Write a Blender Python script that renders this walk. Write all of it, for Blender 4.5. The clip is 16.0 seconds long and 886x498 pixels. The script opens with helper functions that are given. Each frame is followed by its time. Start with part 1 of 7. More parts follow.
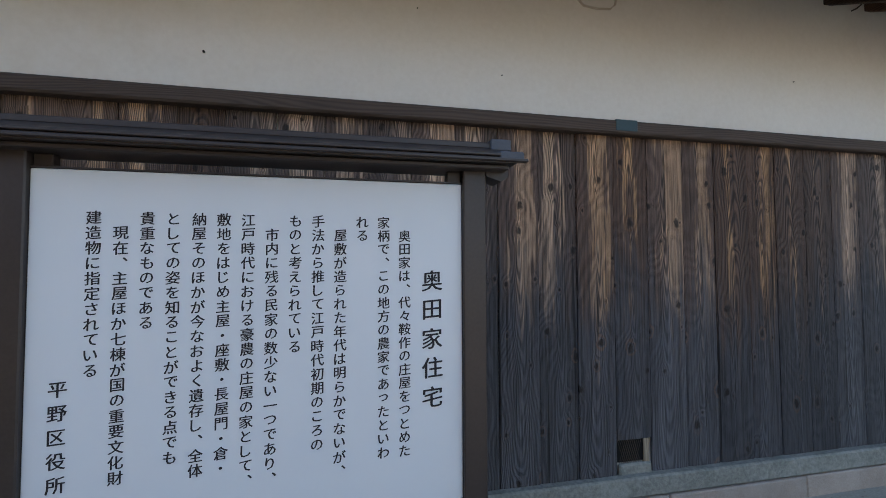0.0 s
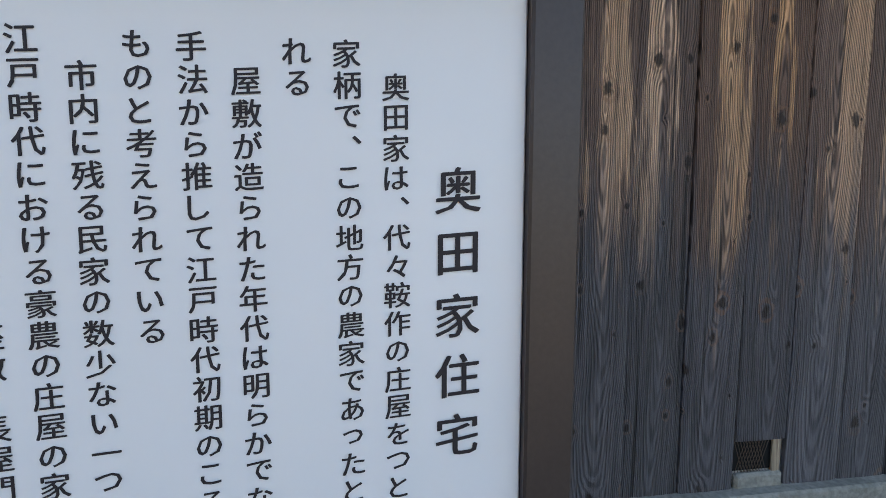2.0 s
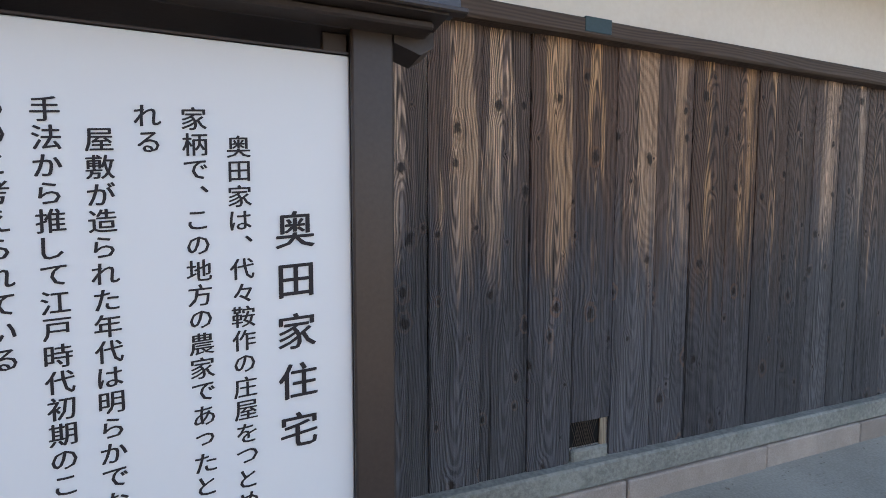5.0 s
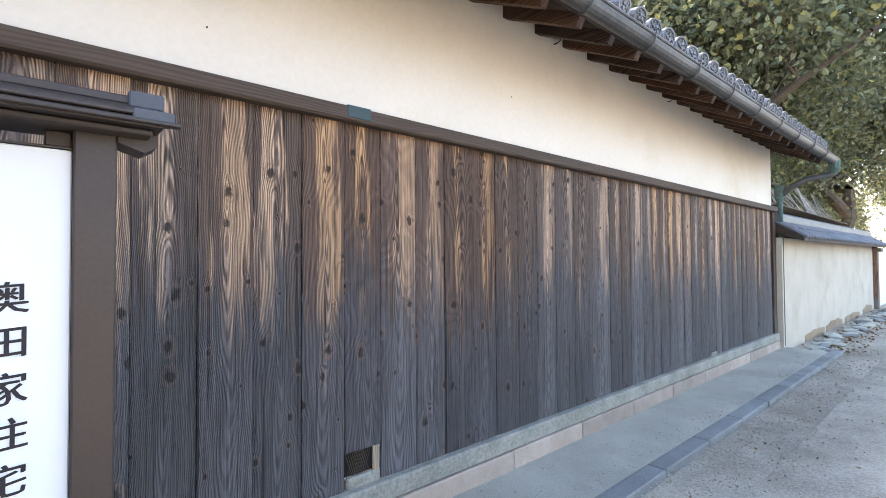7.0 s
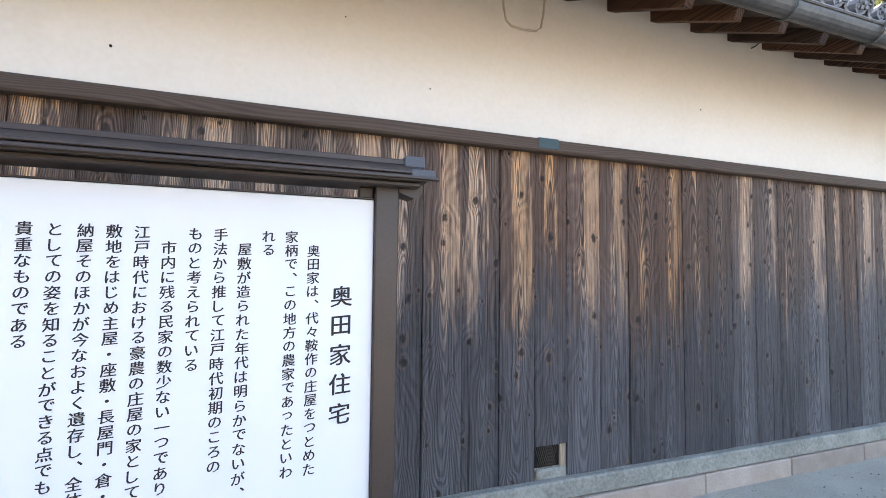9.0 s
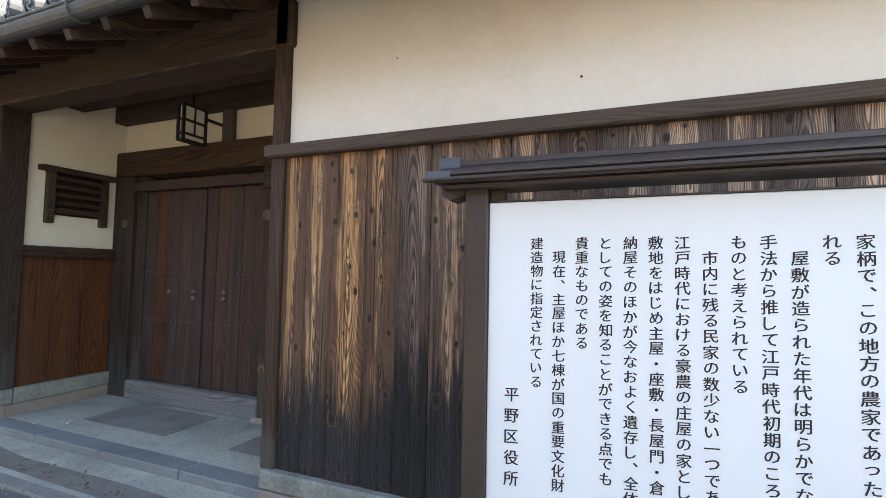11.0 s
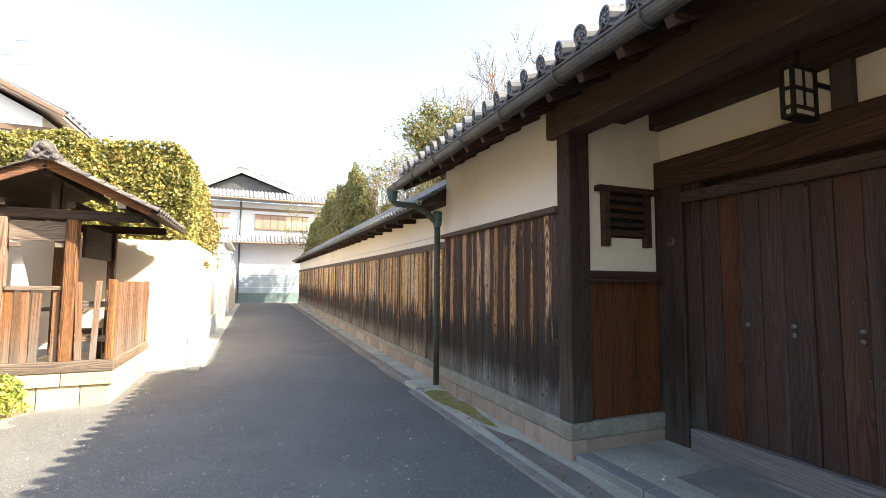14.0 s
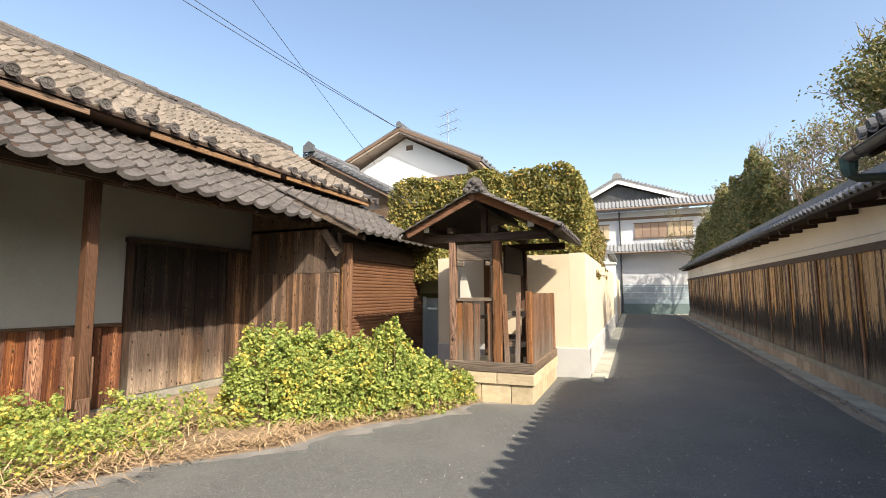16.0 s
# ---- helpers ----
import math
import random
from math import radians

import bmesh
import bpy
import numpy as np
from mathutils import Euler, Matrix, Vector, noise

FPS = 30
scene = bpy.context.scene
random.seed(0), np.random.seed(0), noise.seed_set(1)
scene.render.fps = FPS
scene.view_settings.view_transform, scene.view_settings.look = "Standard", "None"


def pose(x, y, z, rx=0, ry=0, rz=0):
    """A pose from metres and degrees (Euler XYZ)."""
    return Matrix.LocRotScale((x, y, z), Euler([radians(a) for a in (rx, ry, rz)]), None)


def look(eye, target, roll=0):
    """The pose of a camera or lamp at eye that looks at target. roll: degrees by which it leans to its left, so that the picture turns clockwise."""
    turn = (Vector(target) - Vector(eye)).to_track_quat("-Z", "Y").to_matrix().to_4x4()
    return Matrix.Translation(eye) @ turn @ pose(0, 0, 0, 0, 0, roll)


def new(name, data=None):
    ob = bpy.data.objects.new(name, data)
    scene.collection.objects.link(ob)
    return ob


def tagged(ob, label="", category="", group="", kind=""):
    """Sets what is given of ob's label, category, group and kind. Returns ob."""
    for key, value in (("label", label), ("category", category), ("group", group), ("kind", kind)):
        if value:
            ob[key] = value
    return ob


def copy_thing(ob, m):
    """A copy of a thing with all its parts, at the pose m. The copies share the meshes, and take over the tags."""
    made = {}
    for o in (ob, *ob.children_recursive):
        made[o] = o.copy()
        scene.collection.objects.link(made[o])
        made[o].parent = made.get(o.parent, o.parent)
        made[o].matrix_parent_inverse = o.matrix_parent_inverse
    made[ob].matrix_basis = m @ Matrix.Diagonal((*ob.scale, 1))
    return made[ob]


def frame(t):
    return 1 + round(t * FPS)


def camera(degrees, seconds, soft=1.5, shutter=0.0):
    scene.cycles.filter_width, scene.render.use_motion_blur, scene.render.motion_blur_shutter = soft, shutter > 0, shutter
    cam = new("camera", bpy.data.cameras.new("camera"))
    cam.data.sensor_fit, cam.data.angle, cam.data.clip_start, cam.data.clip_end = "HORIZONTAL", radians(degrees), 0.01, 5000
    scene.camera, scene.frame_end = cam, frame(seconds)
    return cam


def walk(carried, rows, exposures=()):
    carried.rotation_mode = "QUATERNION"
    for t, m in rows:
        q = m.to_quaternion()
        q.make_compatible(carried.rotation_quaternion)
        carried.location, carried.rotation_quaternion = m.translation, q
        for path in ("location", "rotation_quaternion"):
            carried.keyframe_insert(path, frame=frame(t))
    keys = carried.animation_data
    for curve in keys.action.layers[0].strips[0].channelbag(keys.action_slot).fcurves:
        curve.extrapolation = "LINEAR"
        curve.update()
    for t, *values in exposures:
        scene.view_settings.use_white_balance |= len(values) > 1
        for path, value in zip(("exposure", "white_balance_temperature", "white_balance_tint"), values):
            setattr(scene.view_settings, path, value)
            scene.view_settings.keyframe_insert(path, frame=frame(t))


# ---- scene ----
cam = camera(87.4, 16.0, soft=0.9)
METRES, EYE, TILT, LEAN, TURN = 6.0, 1.6, 0.0, 0.0, -13.4
ROWS = [
    (0.0, 0.0, 0.0, 0.0, 0.01, 2.3, 0.22),
    (0.5, -0.0043, 0.0737, -0.0008, 0.74, -0.04, 0.3),
    (1.0, -0.008, 0.1125, -0.0071, 2.37, -2.07, 0.26),
    (1.5, -0.0018, 0.1401, -0.0087, 3.99, -3.84, 0.05),
    (2.0, 0.0009, 0.1606, -0.0126, 5.27, -5.33, -0.12),
    (2.5, 0.0006, 0.1697, -0.0159, 6.24, -6.38, -0.29),
    (3.0, 0.0005, 0.1715, -0.0159, 6.91, -7.04, -0.32),
    (5.5, 0.0322, 0.1061, 0.0004, -13.44, -2.63, 0.16),
    (6.0, 0.0383, 0.0892, 0.0036, -19.69, -1.32, 0.36),
    (6.5, 0.0435, 0.0734, 0.0051, -24.4, 0.1, 0.39),
    (7.0, 0.0627, 0.0491, 0.0061, -27.24, 1.28, 0.36),
    (7.5, 0.0656, 0.0255, 0.0072, -26.54, 1.66, 0.27),
    (8.0, 0.0472, -0.0013, 0.0029, -22.09, 1.93, -0.07),
    (8.5, 0.0376, -0.0126, 0.0059, -15.17, 2.55, -0.38),
    (9.0, 0.0219, -0.0039, 0.0082, -6.72, 2.73, -0.6),
    (9.5, 0.0076, 0.004, 0.0066, 3.97, 2.78, -0.72),
    (10.0, -0.015, 0.0036, 0.0064, 16.26, 2.7, -0.9),
    (12.5, -0.2328, -0.05, 0.014, 56.06, 3.97, -1.02),
    (13.0, -0.3093, -0.0844, 0.0133, 63.41, 4.2, -0.85),
    (13.5, -0.3758, -0.1205, 0.017, 71.92, 4.52, -0.66),
    (14.0, -0.4192, -0.142, 0.0207, 81.3, 4.32, -0.37),
    (14.5, -0.429, -0.1585, 0.0196, 91.16, 4.16, -0.1),
    (15.0, -0.4387, -0.169, 0.0191, 102.47, 3.79, 0.05),
    (15.5, -0.4622, -0.1949, 0.0158, 113.49, 4.15, 0.1),
    (16.0, -0.5073, -0.2206, 0.0202, 125.71, 5.57, 0.27),
]
EXPO = [(0.0, 1.6, 6450, 9), (1.0, 1.98, 6650, 9), (3.0, 2.06, 6950, 10), (5.5, 2.25, 7000, 14), (7.0, 3.12, 6900, 13), (8.5, 3.14, 6800, 13), (10.0, 2.66, 6950, 11), (12.5, 3.0, 7150, 10), (13.0, 2.94, 7150, 10), (14.0, 2.3, 7200, 11), (15.0, 1.52, 7150, 11), (16.0, 1.06, 6950, 10)]
walk(cam, [(t, pose(0, 0, EYE, TILT, LEAN, TURN) @ pose(METRES * x, METRES * y, METRES * z, 90 + pitch, roll, yaw)) for t, x, y, z, yaw, pitch, roll in ROWS], EXPO)

# ---- light ----
SUN = Vector((0.75, 1.07, 1.0)).normalized()
world = bpy.data.worlds.new("sky")
scene.world = world
world.use_nodes = True
wn = world.node_tree
sky = wn.nodes.new("ShaderNodeTexSky")
sky.sky_type = "NISHITA"
sky.sun_disc = False
sky.sun_elevation = math.asin(SUN.z)
sky.sun_rotation = math.atan2(SUN.x, SUN.y)
sky.air_density, sky.dust_density, sky.ozone_density = 1.0, 2.2, 1.4
wn.links.new(sky.outputs[0], wn.nodes["Background"].inputs[0])
wn.nodes["Background"].inputs[1].default_value = 0.15
sun_data = bpy.data.lights.new("sun", "SUN")
sun_data.energy, sun_data.angle, sun_data.color = 4.0, radians(0.55), (1.0, 0.93, 0.82)
sun_ob = new("sun", sun_data)
sun_ob.matrix_world = look(SUN * 40, (0, 0, 0))


# ---- materials ----
def nodes_of(name):
    m = bpy.data.materials.new(name)
    m.use_nodes = True
    return m, m.node_tree, m.node_tree.nodes["Principled BSDF"]


def nd(nt, kind, props=None, **ins):
    n = nt.nodes.new("ShaderNode" + kind)
    props = props or {}
    if "operation" in props:
        n.operation = props["operation"]
    if "use_clamp" in props:
        n.use_clamp = props["use_clamp"]
    if "blend_type" in props:
        n.blend_type = props["blend_type"]
    if "interpolation_type" in props:
        n.interpolation_type = props["interpolation_type"]
    if "voronoi_dimensions" in props:
        n.voronoi_dimensions = props["voronoi_dimensions"]
    if "feature" in props:
        n.feature = props["feature"]
    for k, v in ins.items():
        sock = n.inputs[int(k[1:])] if k[0] == "i" and k[1:].isdigit() else n.inputs[k.replace("_", " ")]
        if isinstance(v, bpy.types.NodeSocket):
            nt.links.new(v, sock)
        else:
            sock.default_value = v
    return n


def math_(nt, op, a, b=0.0, clamp=False):
    return nd(nt, "Math", {"operation": op, "use_clamp": clamp}, i0=a, i1=b).outputs[0]


def mix(nt, fac, a, b, mode="MIX"):
    n = nd(nt, "MixRGB", {"blend_type": mode}, i0=fac)
    for i, c in ((1, a), (2, b)):
        if isinstance(c, bpy.types.NodeSocket):
            nt.links.new(c, n.inputs[i])
        else:
            n.inputs[i].default_value = (*c, 1)
    return n.outputs[0]


def ramp(nt, fac, lo, hi, ease=True):
    return nd(nt, "MapRange", {"interpolation_type": "SMOOTHSTEP" if ease else "LINEAR"}, i0=fac, i1=lo, i2=hi).outputs[0]


def coords(nt, scale=(1, 1, 1), shift=0.0, source="Object"):
    c = nd(nt, "TexCoord").outputs[source]
    if shift:
        r = nd(nt, "ObjectInfo").outputs["Random"]
        off = nd(nt, "VectorMath", {"operation": "SCALE"}, i0=(17.3, 9.1, 23.7), Scale=r).outputs[0]
        c = nd(nt, "VectorMath", {"operation": "ADD"}, i0=c, i1=off).outputs[0]
    return nd(nt, "Mapping", None, i0=c, i3=scale).outputs[0]


def noise_(nt, vec, scale, detail=4.0, rough=0.55, distort=0.0):
    return nd(nt, "TexNoise", None, Vector=vec, Scale=scale, Detail=detail, Roughness=rough, Distortion=distort).outputs[0]


def surface(name, a, b, fine=60.0, coarse=2.0, rough=0.85, bump=0.15, stain=None, amount=0.5, metal=0.0, vary=0.0, spread=0.5, gloss=0.3):
    """Two-scale mottled surface: grain between a and b, soft stains over it."""
    m, nt, bs = nodes_of(name)
    v = coords(nt, shift=1.0)
    nf, nc = noise_(nt, v, fine, 5), noise_(nt, v, coarse, 4, 0.6)
    f = ramp(nt, math_(nt, "ADD", math_(nt, "MULTIPLY", nf, 0.5), math_(nt, "MULTIPLY", nc, 0.5)), 0.5 - spread / 2, 0.5 + spread / 2)
    col = mix(nt, f, a, b)
    if stain:
        col = mix(nt, math_(nt, "MULTIPLY", ramp(nt, noise_(nt, v, coarse * 0.6, 5, 0.65), 0.48, 0.72), amount), col, stain)
    if vary:
        r = nd(nt, "ObjectInfo").outputs["Random"]
        g = nd(nt, "NewGeometry").outputs["Random Per Island"]
        k = math_(nt, "FRACT", math_(nt, "ADD", r, g))
        hsv = nd(nt, "HueSaturation", None, Color=col, Value=math_(nt, "ADD", 1 - vary, math_(nt, "MULTIPLY", k, 2 * vary)))
        col = hsv.outputs[0]
    nt.links.new(col, bs.inputs["Base Color"])
    bs.inputs["Roughness"].default_value, bs.inputs["Metallic"].default_value = rough, metal
    bs.inputs["Specular IOR Level"].default_value = gloss
    bm = nd(nt, "Bump", None, Strength=bump, Distance=0.01, Height=nf)
    nt.links.new(bm.outputs[0], bs.inputs["Normal"])
    return m


def timber(name, dark, light, weathered=None, low=0.9, high=1.3, axis=2, knots=True, rough=0.75, vary=0.35, contrast=1.0, foot=None, streak=0.25):
    """Sawn softwood: growth rings drawn out along an axis, knots, per-board tone; charred or greyed below a ragged line."""
    m, nt, bs = nodes_of(name)
    st = [1.0, 1.0, 1.0]
    st[axis] = 0.09
    st = tuple(st)
    v = coords(nt, shift=1.0)
    lng = nd(nt, "Mapping", None, i0=v, i3=st).outputs[0]
    warp = noise_(nt, lng, 5.0, 2.0, 0.5)
    sep = nd(nt, "SeparateXYZ", None, i0=v).outputs
    across = math_(nt, "ADD", sep[0], sep[1]) if axis == 2 else (math_(nt, "ADD", sep[1], sep[2]) if axis == 0 else math_(nt, "ADD", sep[0], sep[2]))
    kv = nd(nt, "TexVoronoi", {"feature": "F1"}, Vector=nd(nt, "Mapping", None, i0=v, i3=tuple(4.2 if i != axis else 2.6 for i in range(3))).outputs[0], Scale=1.0, Randomness=0.95).outputs["Distance"]
    swirl = math_(nt, "MULTIPLY", math_(nt, "SUBTRACT", 1.0, ramp(nt, kv, 0.0, 0.34)), 1.3 if knots else 0.0)
    phase = math_(nt, "ADD", math_(nt, "ADD", math_(nt, "MULTIPLY", across, 120.0), math_(nt, "MULTIPLY", warp, 40.0)), math_(nt, "MULTIPLY", swirl, 3.0))
    rings = math_(nt, "ADD", math_(nt, "MULTIPLY", math_(nt, "SINE", math_(nt, "MULTIPLY", phase, 2.6)), 0.5), 0.5)
    fib = noise_(nt, nd(nt, "Mapping", None, i0=v, i3=tuple(1.0 if i != axis else 0.03 for i in range(3))).outputs[0], 130.0, 4.0, 0.7)
    broad = noise_(nt, lng, 6.0, 3.0, 0.6)
    g = math_(nt, "ADD", math_(nt, "MULTIPLY", rings, 0.44), math_(nt, "ADD", math_(nt, "MULTIPLY", fib, 0.45), math_(nt, "MULTIPLY", broad, 0.75)))
    f = ramp(nt, g, 0.72 - 0.38 / contrast, 0.72 + 0.38 / contrast)
    col = mix(nt, f, dark, light)
    r = nd(nt, "ObjectInfo").outputs["Random"]
    if weathered:
        z = nd(nt, "SeparateXYZ", None, i0=nd(nt, "TexCoord").outputs["Object"]).outputs[2]
        rag = noise_(nt, nd(nt, "Mapping", None, i0=v, i3=(1, 1, 0.10)).outputs[0], 16.0, 4.0, 0.65)
        zz = math_(nt, "ADD", math_(nt, "ADD", z, math_(nt, "MULTIPLY", math_(nt, "SUBTRACT", rag, 0.5), 2.4)), math_(nt, "MULTIPLY", math_(nt, "SUBTRACT", r, 0.5), 0.35))
        wf = math_(nt, "SUBTRACT", 1.0, ramp(nt, zz, low, high))
        worn = mix(nt, math_(nt, "MULTIPLY", f, 0.8), weathered, tuple(min(1, c * 2.0) for c in weathered))
        col = mix(nt, wf, col, worn)
        if foot:
            col = mix(nt, math_(nt, "MULTIPLY", math_(nt, "SUBTRACT", 1.0, ramp(nt, zz, 0.15, 0.75)), 0.75), col, foot)
    dk = math_(nt, "MULTIPLY", math_(nt, "SUBTRACT", 1.0, ramp(nt, noise_(nt, lng, 9.0, 3.0, 0.6), 0.34, 0.52)), streak)
    col = mix(nt, dk, col, tuple(c * 0.35 for c in dark))
    if knots:
        col = mix(nt, math_(nt, "SUBTRACT", 1.0, ramp(nt, kv, 0.055, 0.10)), col, tuple(c * 0.3 for c in dark))
    col = nd(nt, "HueSaturation", None, Color=col, Value=math_(nt, "ADD", 1.0 - vary, math_(nt, "MULTIPLY", math_(nt, "FRACT", math_(nt, "MULTIPLY", r, 7.31)), 2 * vary)),
             Saturation=math_(nt, "ADD", 0.8, math_(nt, "MULTIPLY", math_(nt, "FRACT", math_(nt, "MULTIPLY", r, 3.77)), 0.35))).outputs[0]
    nt.links.new(col, bs.inputs["Base Color"])
    bs.inputs["Roughness"].default_value = rough
    bs.inputs["Specular IOR Level"].default_value = 0.25
    bm = nd(nt, "Bump", None, Strength=0.5, Distance=0.006, Height=g)
    nt.links.new(bm.outputs[0], bs.inputs["Normal"])
    return m


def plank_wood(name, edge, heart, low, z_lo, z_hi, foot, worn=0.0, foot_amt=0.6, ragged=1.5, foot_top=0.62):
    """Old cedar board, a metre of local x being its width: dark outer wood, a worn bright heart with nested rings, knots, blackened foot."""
    m, nt, bs = nodes_of(name)
    sep = nd(nt, "SeparateXYZ", None, i0=nd(nt, "TexCoord").outputs["Object"]).outputs
    u, z = sep[0], sep[2]
    r = nd(nt, "ObjectInfo").outputs["Random"]
    r2, r3 = math_(nt, "FRACT", math_(nt, "MULTIPLY", r, 7.31)), math_(nt, "FRACT", math_(nt, "MULTIPLY", r, 37.7))
    across = math_(nt, "MULTIPLY", u, 0.23)
    px, pz = math_(nt, "ADD", across, math_(nt, "MULTIPLY", r, 31.0)), math_(nt, "ADD", z, math_(nt, "MULTIPLY", r2, 57.0))
    def field(kx, kz, scale, detail=3.0, rough=0.6):
        v = nd(nt, "CombineXYZ", None, i0=math_(nt, "MULTIPLY", px, kx), i1=r3, i2=math_(nt, "MULTIPLY", pz, kz)).outputs[0]
        return noise_(nt, v, scale, detail, rough)
    fibre = field(1.0, 0.012, 260.0, 3.0, 0.7)
    strand = ramp(nt, field(1.0, 0.018, 105.0, 3.0, 0.65), 0.30, 0.70)
    check = ramp(nt, field(1.0, 0.010, 62.0, 2.0, 0.5), 0.65, 0.69)
    band = field(1.0, 0.05, 27.0, 4.0, 0.65)
    slow = field(1.0, 0.5, 1.6, 2.0, 0.5)
    rag = field(1.0, 0.06, 26.0, 4.0, 0.65)
    vor = nd(nt, "TexVoronoi", {"feature": "F1", "voronoi_dimensions": "2D"}, Vector=nd(nt, "CombineXYZ", None, i0=math_(nt, "MULTIPLY", px, 6.0), i1=math_(nt, "MULTIPLY", pz, 3.6), i2=0.0).outputs[0], Scale=1.0, Randomness=1.0)
    kr = nd(nt, "SeparateColor", None, i0=vor.outputs["Color"]).outputs
    ksize = math_(nt, "ADD", 0.25, math_(nt, "MULTIPLY", kr[0], 1.1))
    kept = ramp(nt, kr[1], 0.26, 0.28)
    kv = math_(nt, "ADD", math_(nt, "DIVIDE", vor.outputs["Distance"], ksize), math_(nt, "MULTIPLY", math_(nt, "SUBTRACT", 1.0, kept), 1.0))
    kv = math_(nt, "ADD", kv, math_(nt, "MULTIPLY", math_(nt, "SUBTRACT", field(1.0, 0.8, 38.0, 2.0, 0.6), 0.5), 0.16))
    near = math_(nt, "SUBTRACT", 1.0, ramp(nt, kv, 0.0, 0.42))
    c = math_(nt, "ADD", across, math_(nt, "MULTIPLY", math_(nt, "SUBTRACT", slow, 0.5), 0.16))
    zz0 = math_(nt, "MULTIPLY", math_(nt, "SUBTRACT", z, math_(nt, "MULTIPLY", r3, 2.4)), 0.045)
    cone = math_(nt, "SQRT", math_(nt, "ADD", math_(nt, "MULTIPLY", c, c), math_(nt, "MULTIPLY", zz0, zz0)))
    phase = math_(nt, "ADD", math_(nt, "MULTIPLY", cone, 930.0), math_(nt, "MULTIPLY", near, 7.0))
    rings = ramp(nt, math_(nt, "ADD", math_(nt, "MULTIPLY", math_(nt, "SINE", phase), 0.5), 0.5), 0.0, 0.9)
    grain = math_(nt, "ADD", math_(nt, "MULTIPLY", rings, 0.48), math_(nt, "ADD", math_(nt, "MULTIPLY", fibre, 0.26), math_(nt, "MULTIPLY", strand, 0.36)))
    grain = ramp(nt, grain, 0.18, 0.98, False)
    mid = math_(nt, "SUBTRACT", 1.0, math_(nt, "ABSOLUTE", math_(nt, "MULTIPLY", math_(nt, "ADD", u, math_(nt, "MULTIPLY", math_(nt, "SUBTRACT", r2, 0.5), 0.5)), 2.0)))
    hm = math_(nt, "ADD", math_(nt, "ADD", math_(nt, "MULTIPLY", mid, 0.95), math_(nt, "MULTIPLY", math_(nt, "SUBTRACT", band, 0.5), 3.0)), math_(nt, "ADD", math_(nt, "MULTIPLY", math_(nt, "SUBTRACT", r3, 0.5), 0.7), worn))
    hm = ramp(nt, hm, 0.66, 1.0)
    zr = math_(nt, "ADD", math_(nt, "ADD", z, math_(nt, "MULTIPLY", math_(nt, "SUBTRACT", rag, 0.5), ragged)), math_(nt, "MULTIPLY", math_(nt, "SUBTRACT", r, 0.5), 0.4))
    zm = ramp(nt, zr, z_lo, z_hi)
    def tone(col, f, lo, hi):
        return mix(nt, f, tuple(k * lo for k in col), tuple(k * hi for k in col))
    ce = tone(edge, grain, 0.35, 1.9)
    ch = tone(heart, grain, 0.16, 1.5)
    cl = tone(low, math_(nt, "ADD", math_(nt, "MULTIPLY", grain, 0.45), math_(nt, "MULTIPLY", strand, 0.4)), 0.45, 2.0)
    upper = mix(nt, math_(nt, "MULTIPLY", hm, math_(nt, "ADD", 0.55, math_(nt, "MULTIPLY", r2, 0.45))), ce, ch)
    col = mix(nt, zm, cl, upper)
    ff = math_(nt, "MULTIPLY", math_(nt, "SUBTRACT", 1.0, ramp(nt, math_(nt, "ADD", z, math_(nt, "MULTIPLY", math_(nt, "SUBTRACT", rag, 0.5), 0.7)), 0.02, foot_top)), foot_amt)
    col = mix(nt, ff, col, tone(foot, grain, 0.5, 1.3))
    col = mix(nt, math_(nt, "MULTIPLY", check, 0.75), col, (0.016, 0.012, 0.010))
    rim = math_(nt, "SUBTRACT", 1.0, ramp(nt, math_(nt, "ABSOLUTE", math_(nt, "SUBTRACT", kv, 0.14)), 0.010, 0.04))
    col = mix(nt, math_(nt, "MULTIPLY", rim, math_(nt, "ADD", 0.0, math_(nt, "MULTIPLY", kr[2], 0.45))), col, (0.19, 0.10, 0.055))
    kn = math_(nt, "SUBTRACT", 1.0, ramp(nt, math_(nt, "ADD", kv, math_(nt, "MULTIPLY", math_(nt, "SUBTRACT", fibre, 0.5), 0.07)), 0.045, 0.105))
    col = mix(nt, math_(nt, "MULTIPLY", kn, 0.9), col, (0.022, 0.014, 0.010))
    col = nd(nt, "HueSaturation", None, Color=col, Value=math_(nt, "ADD", 0.72, math_(nt, "MULTIPLY", r3, 0.56)), Saturation=math_(nt, "ADD", 0.75, math_(nt, "MULTIPLY", r, 0.35))).outputs[0]
    nt.links.new(col, bs.inputs["Base Color"])
    bs.inputs["Roughness"].default_value = 0.7
    bs.inputs["Specular IOR Level"].default_value = 0.3
    hgt = math_(nt, "SUBTRACT", math_(nt, "ADD", grain, math_(nt, "MULTIPLY", kn, 0.9)), math_(nt, "MULTIPLY", check, 0.8))
    bmp = nd(nt, "Bump", None, Strength=1.0, Distance=0.008, Height=hgt)
    nt.links.new(bmp.outputs[0], bs.inputs["Normal"])
    return m


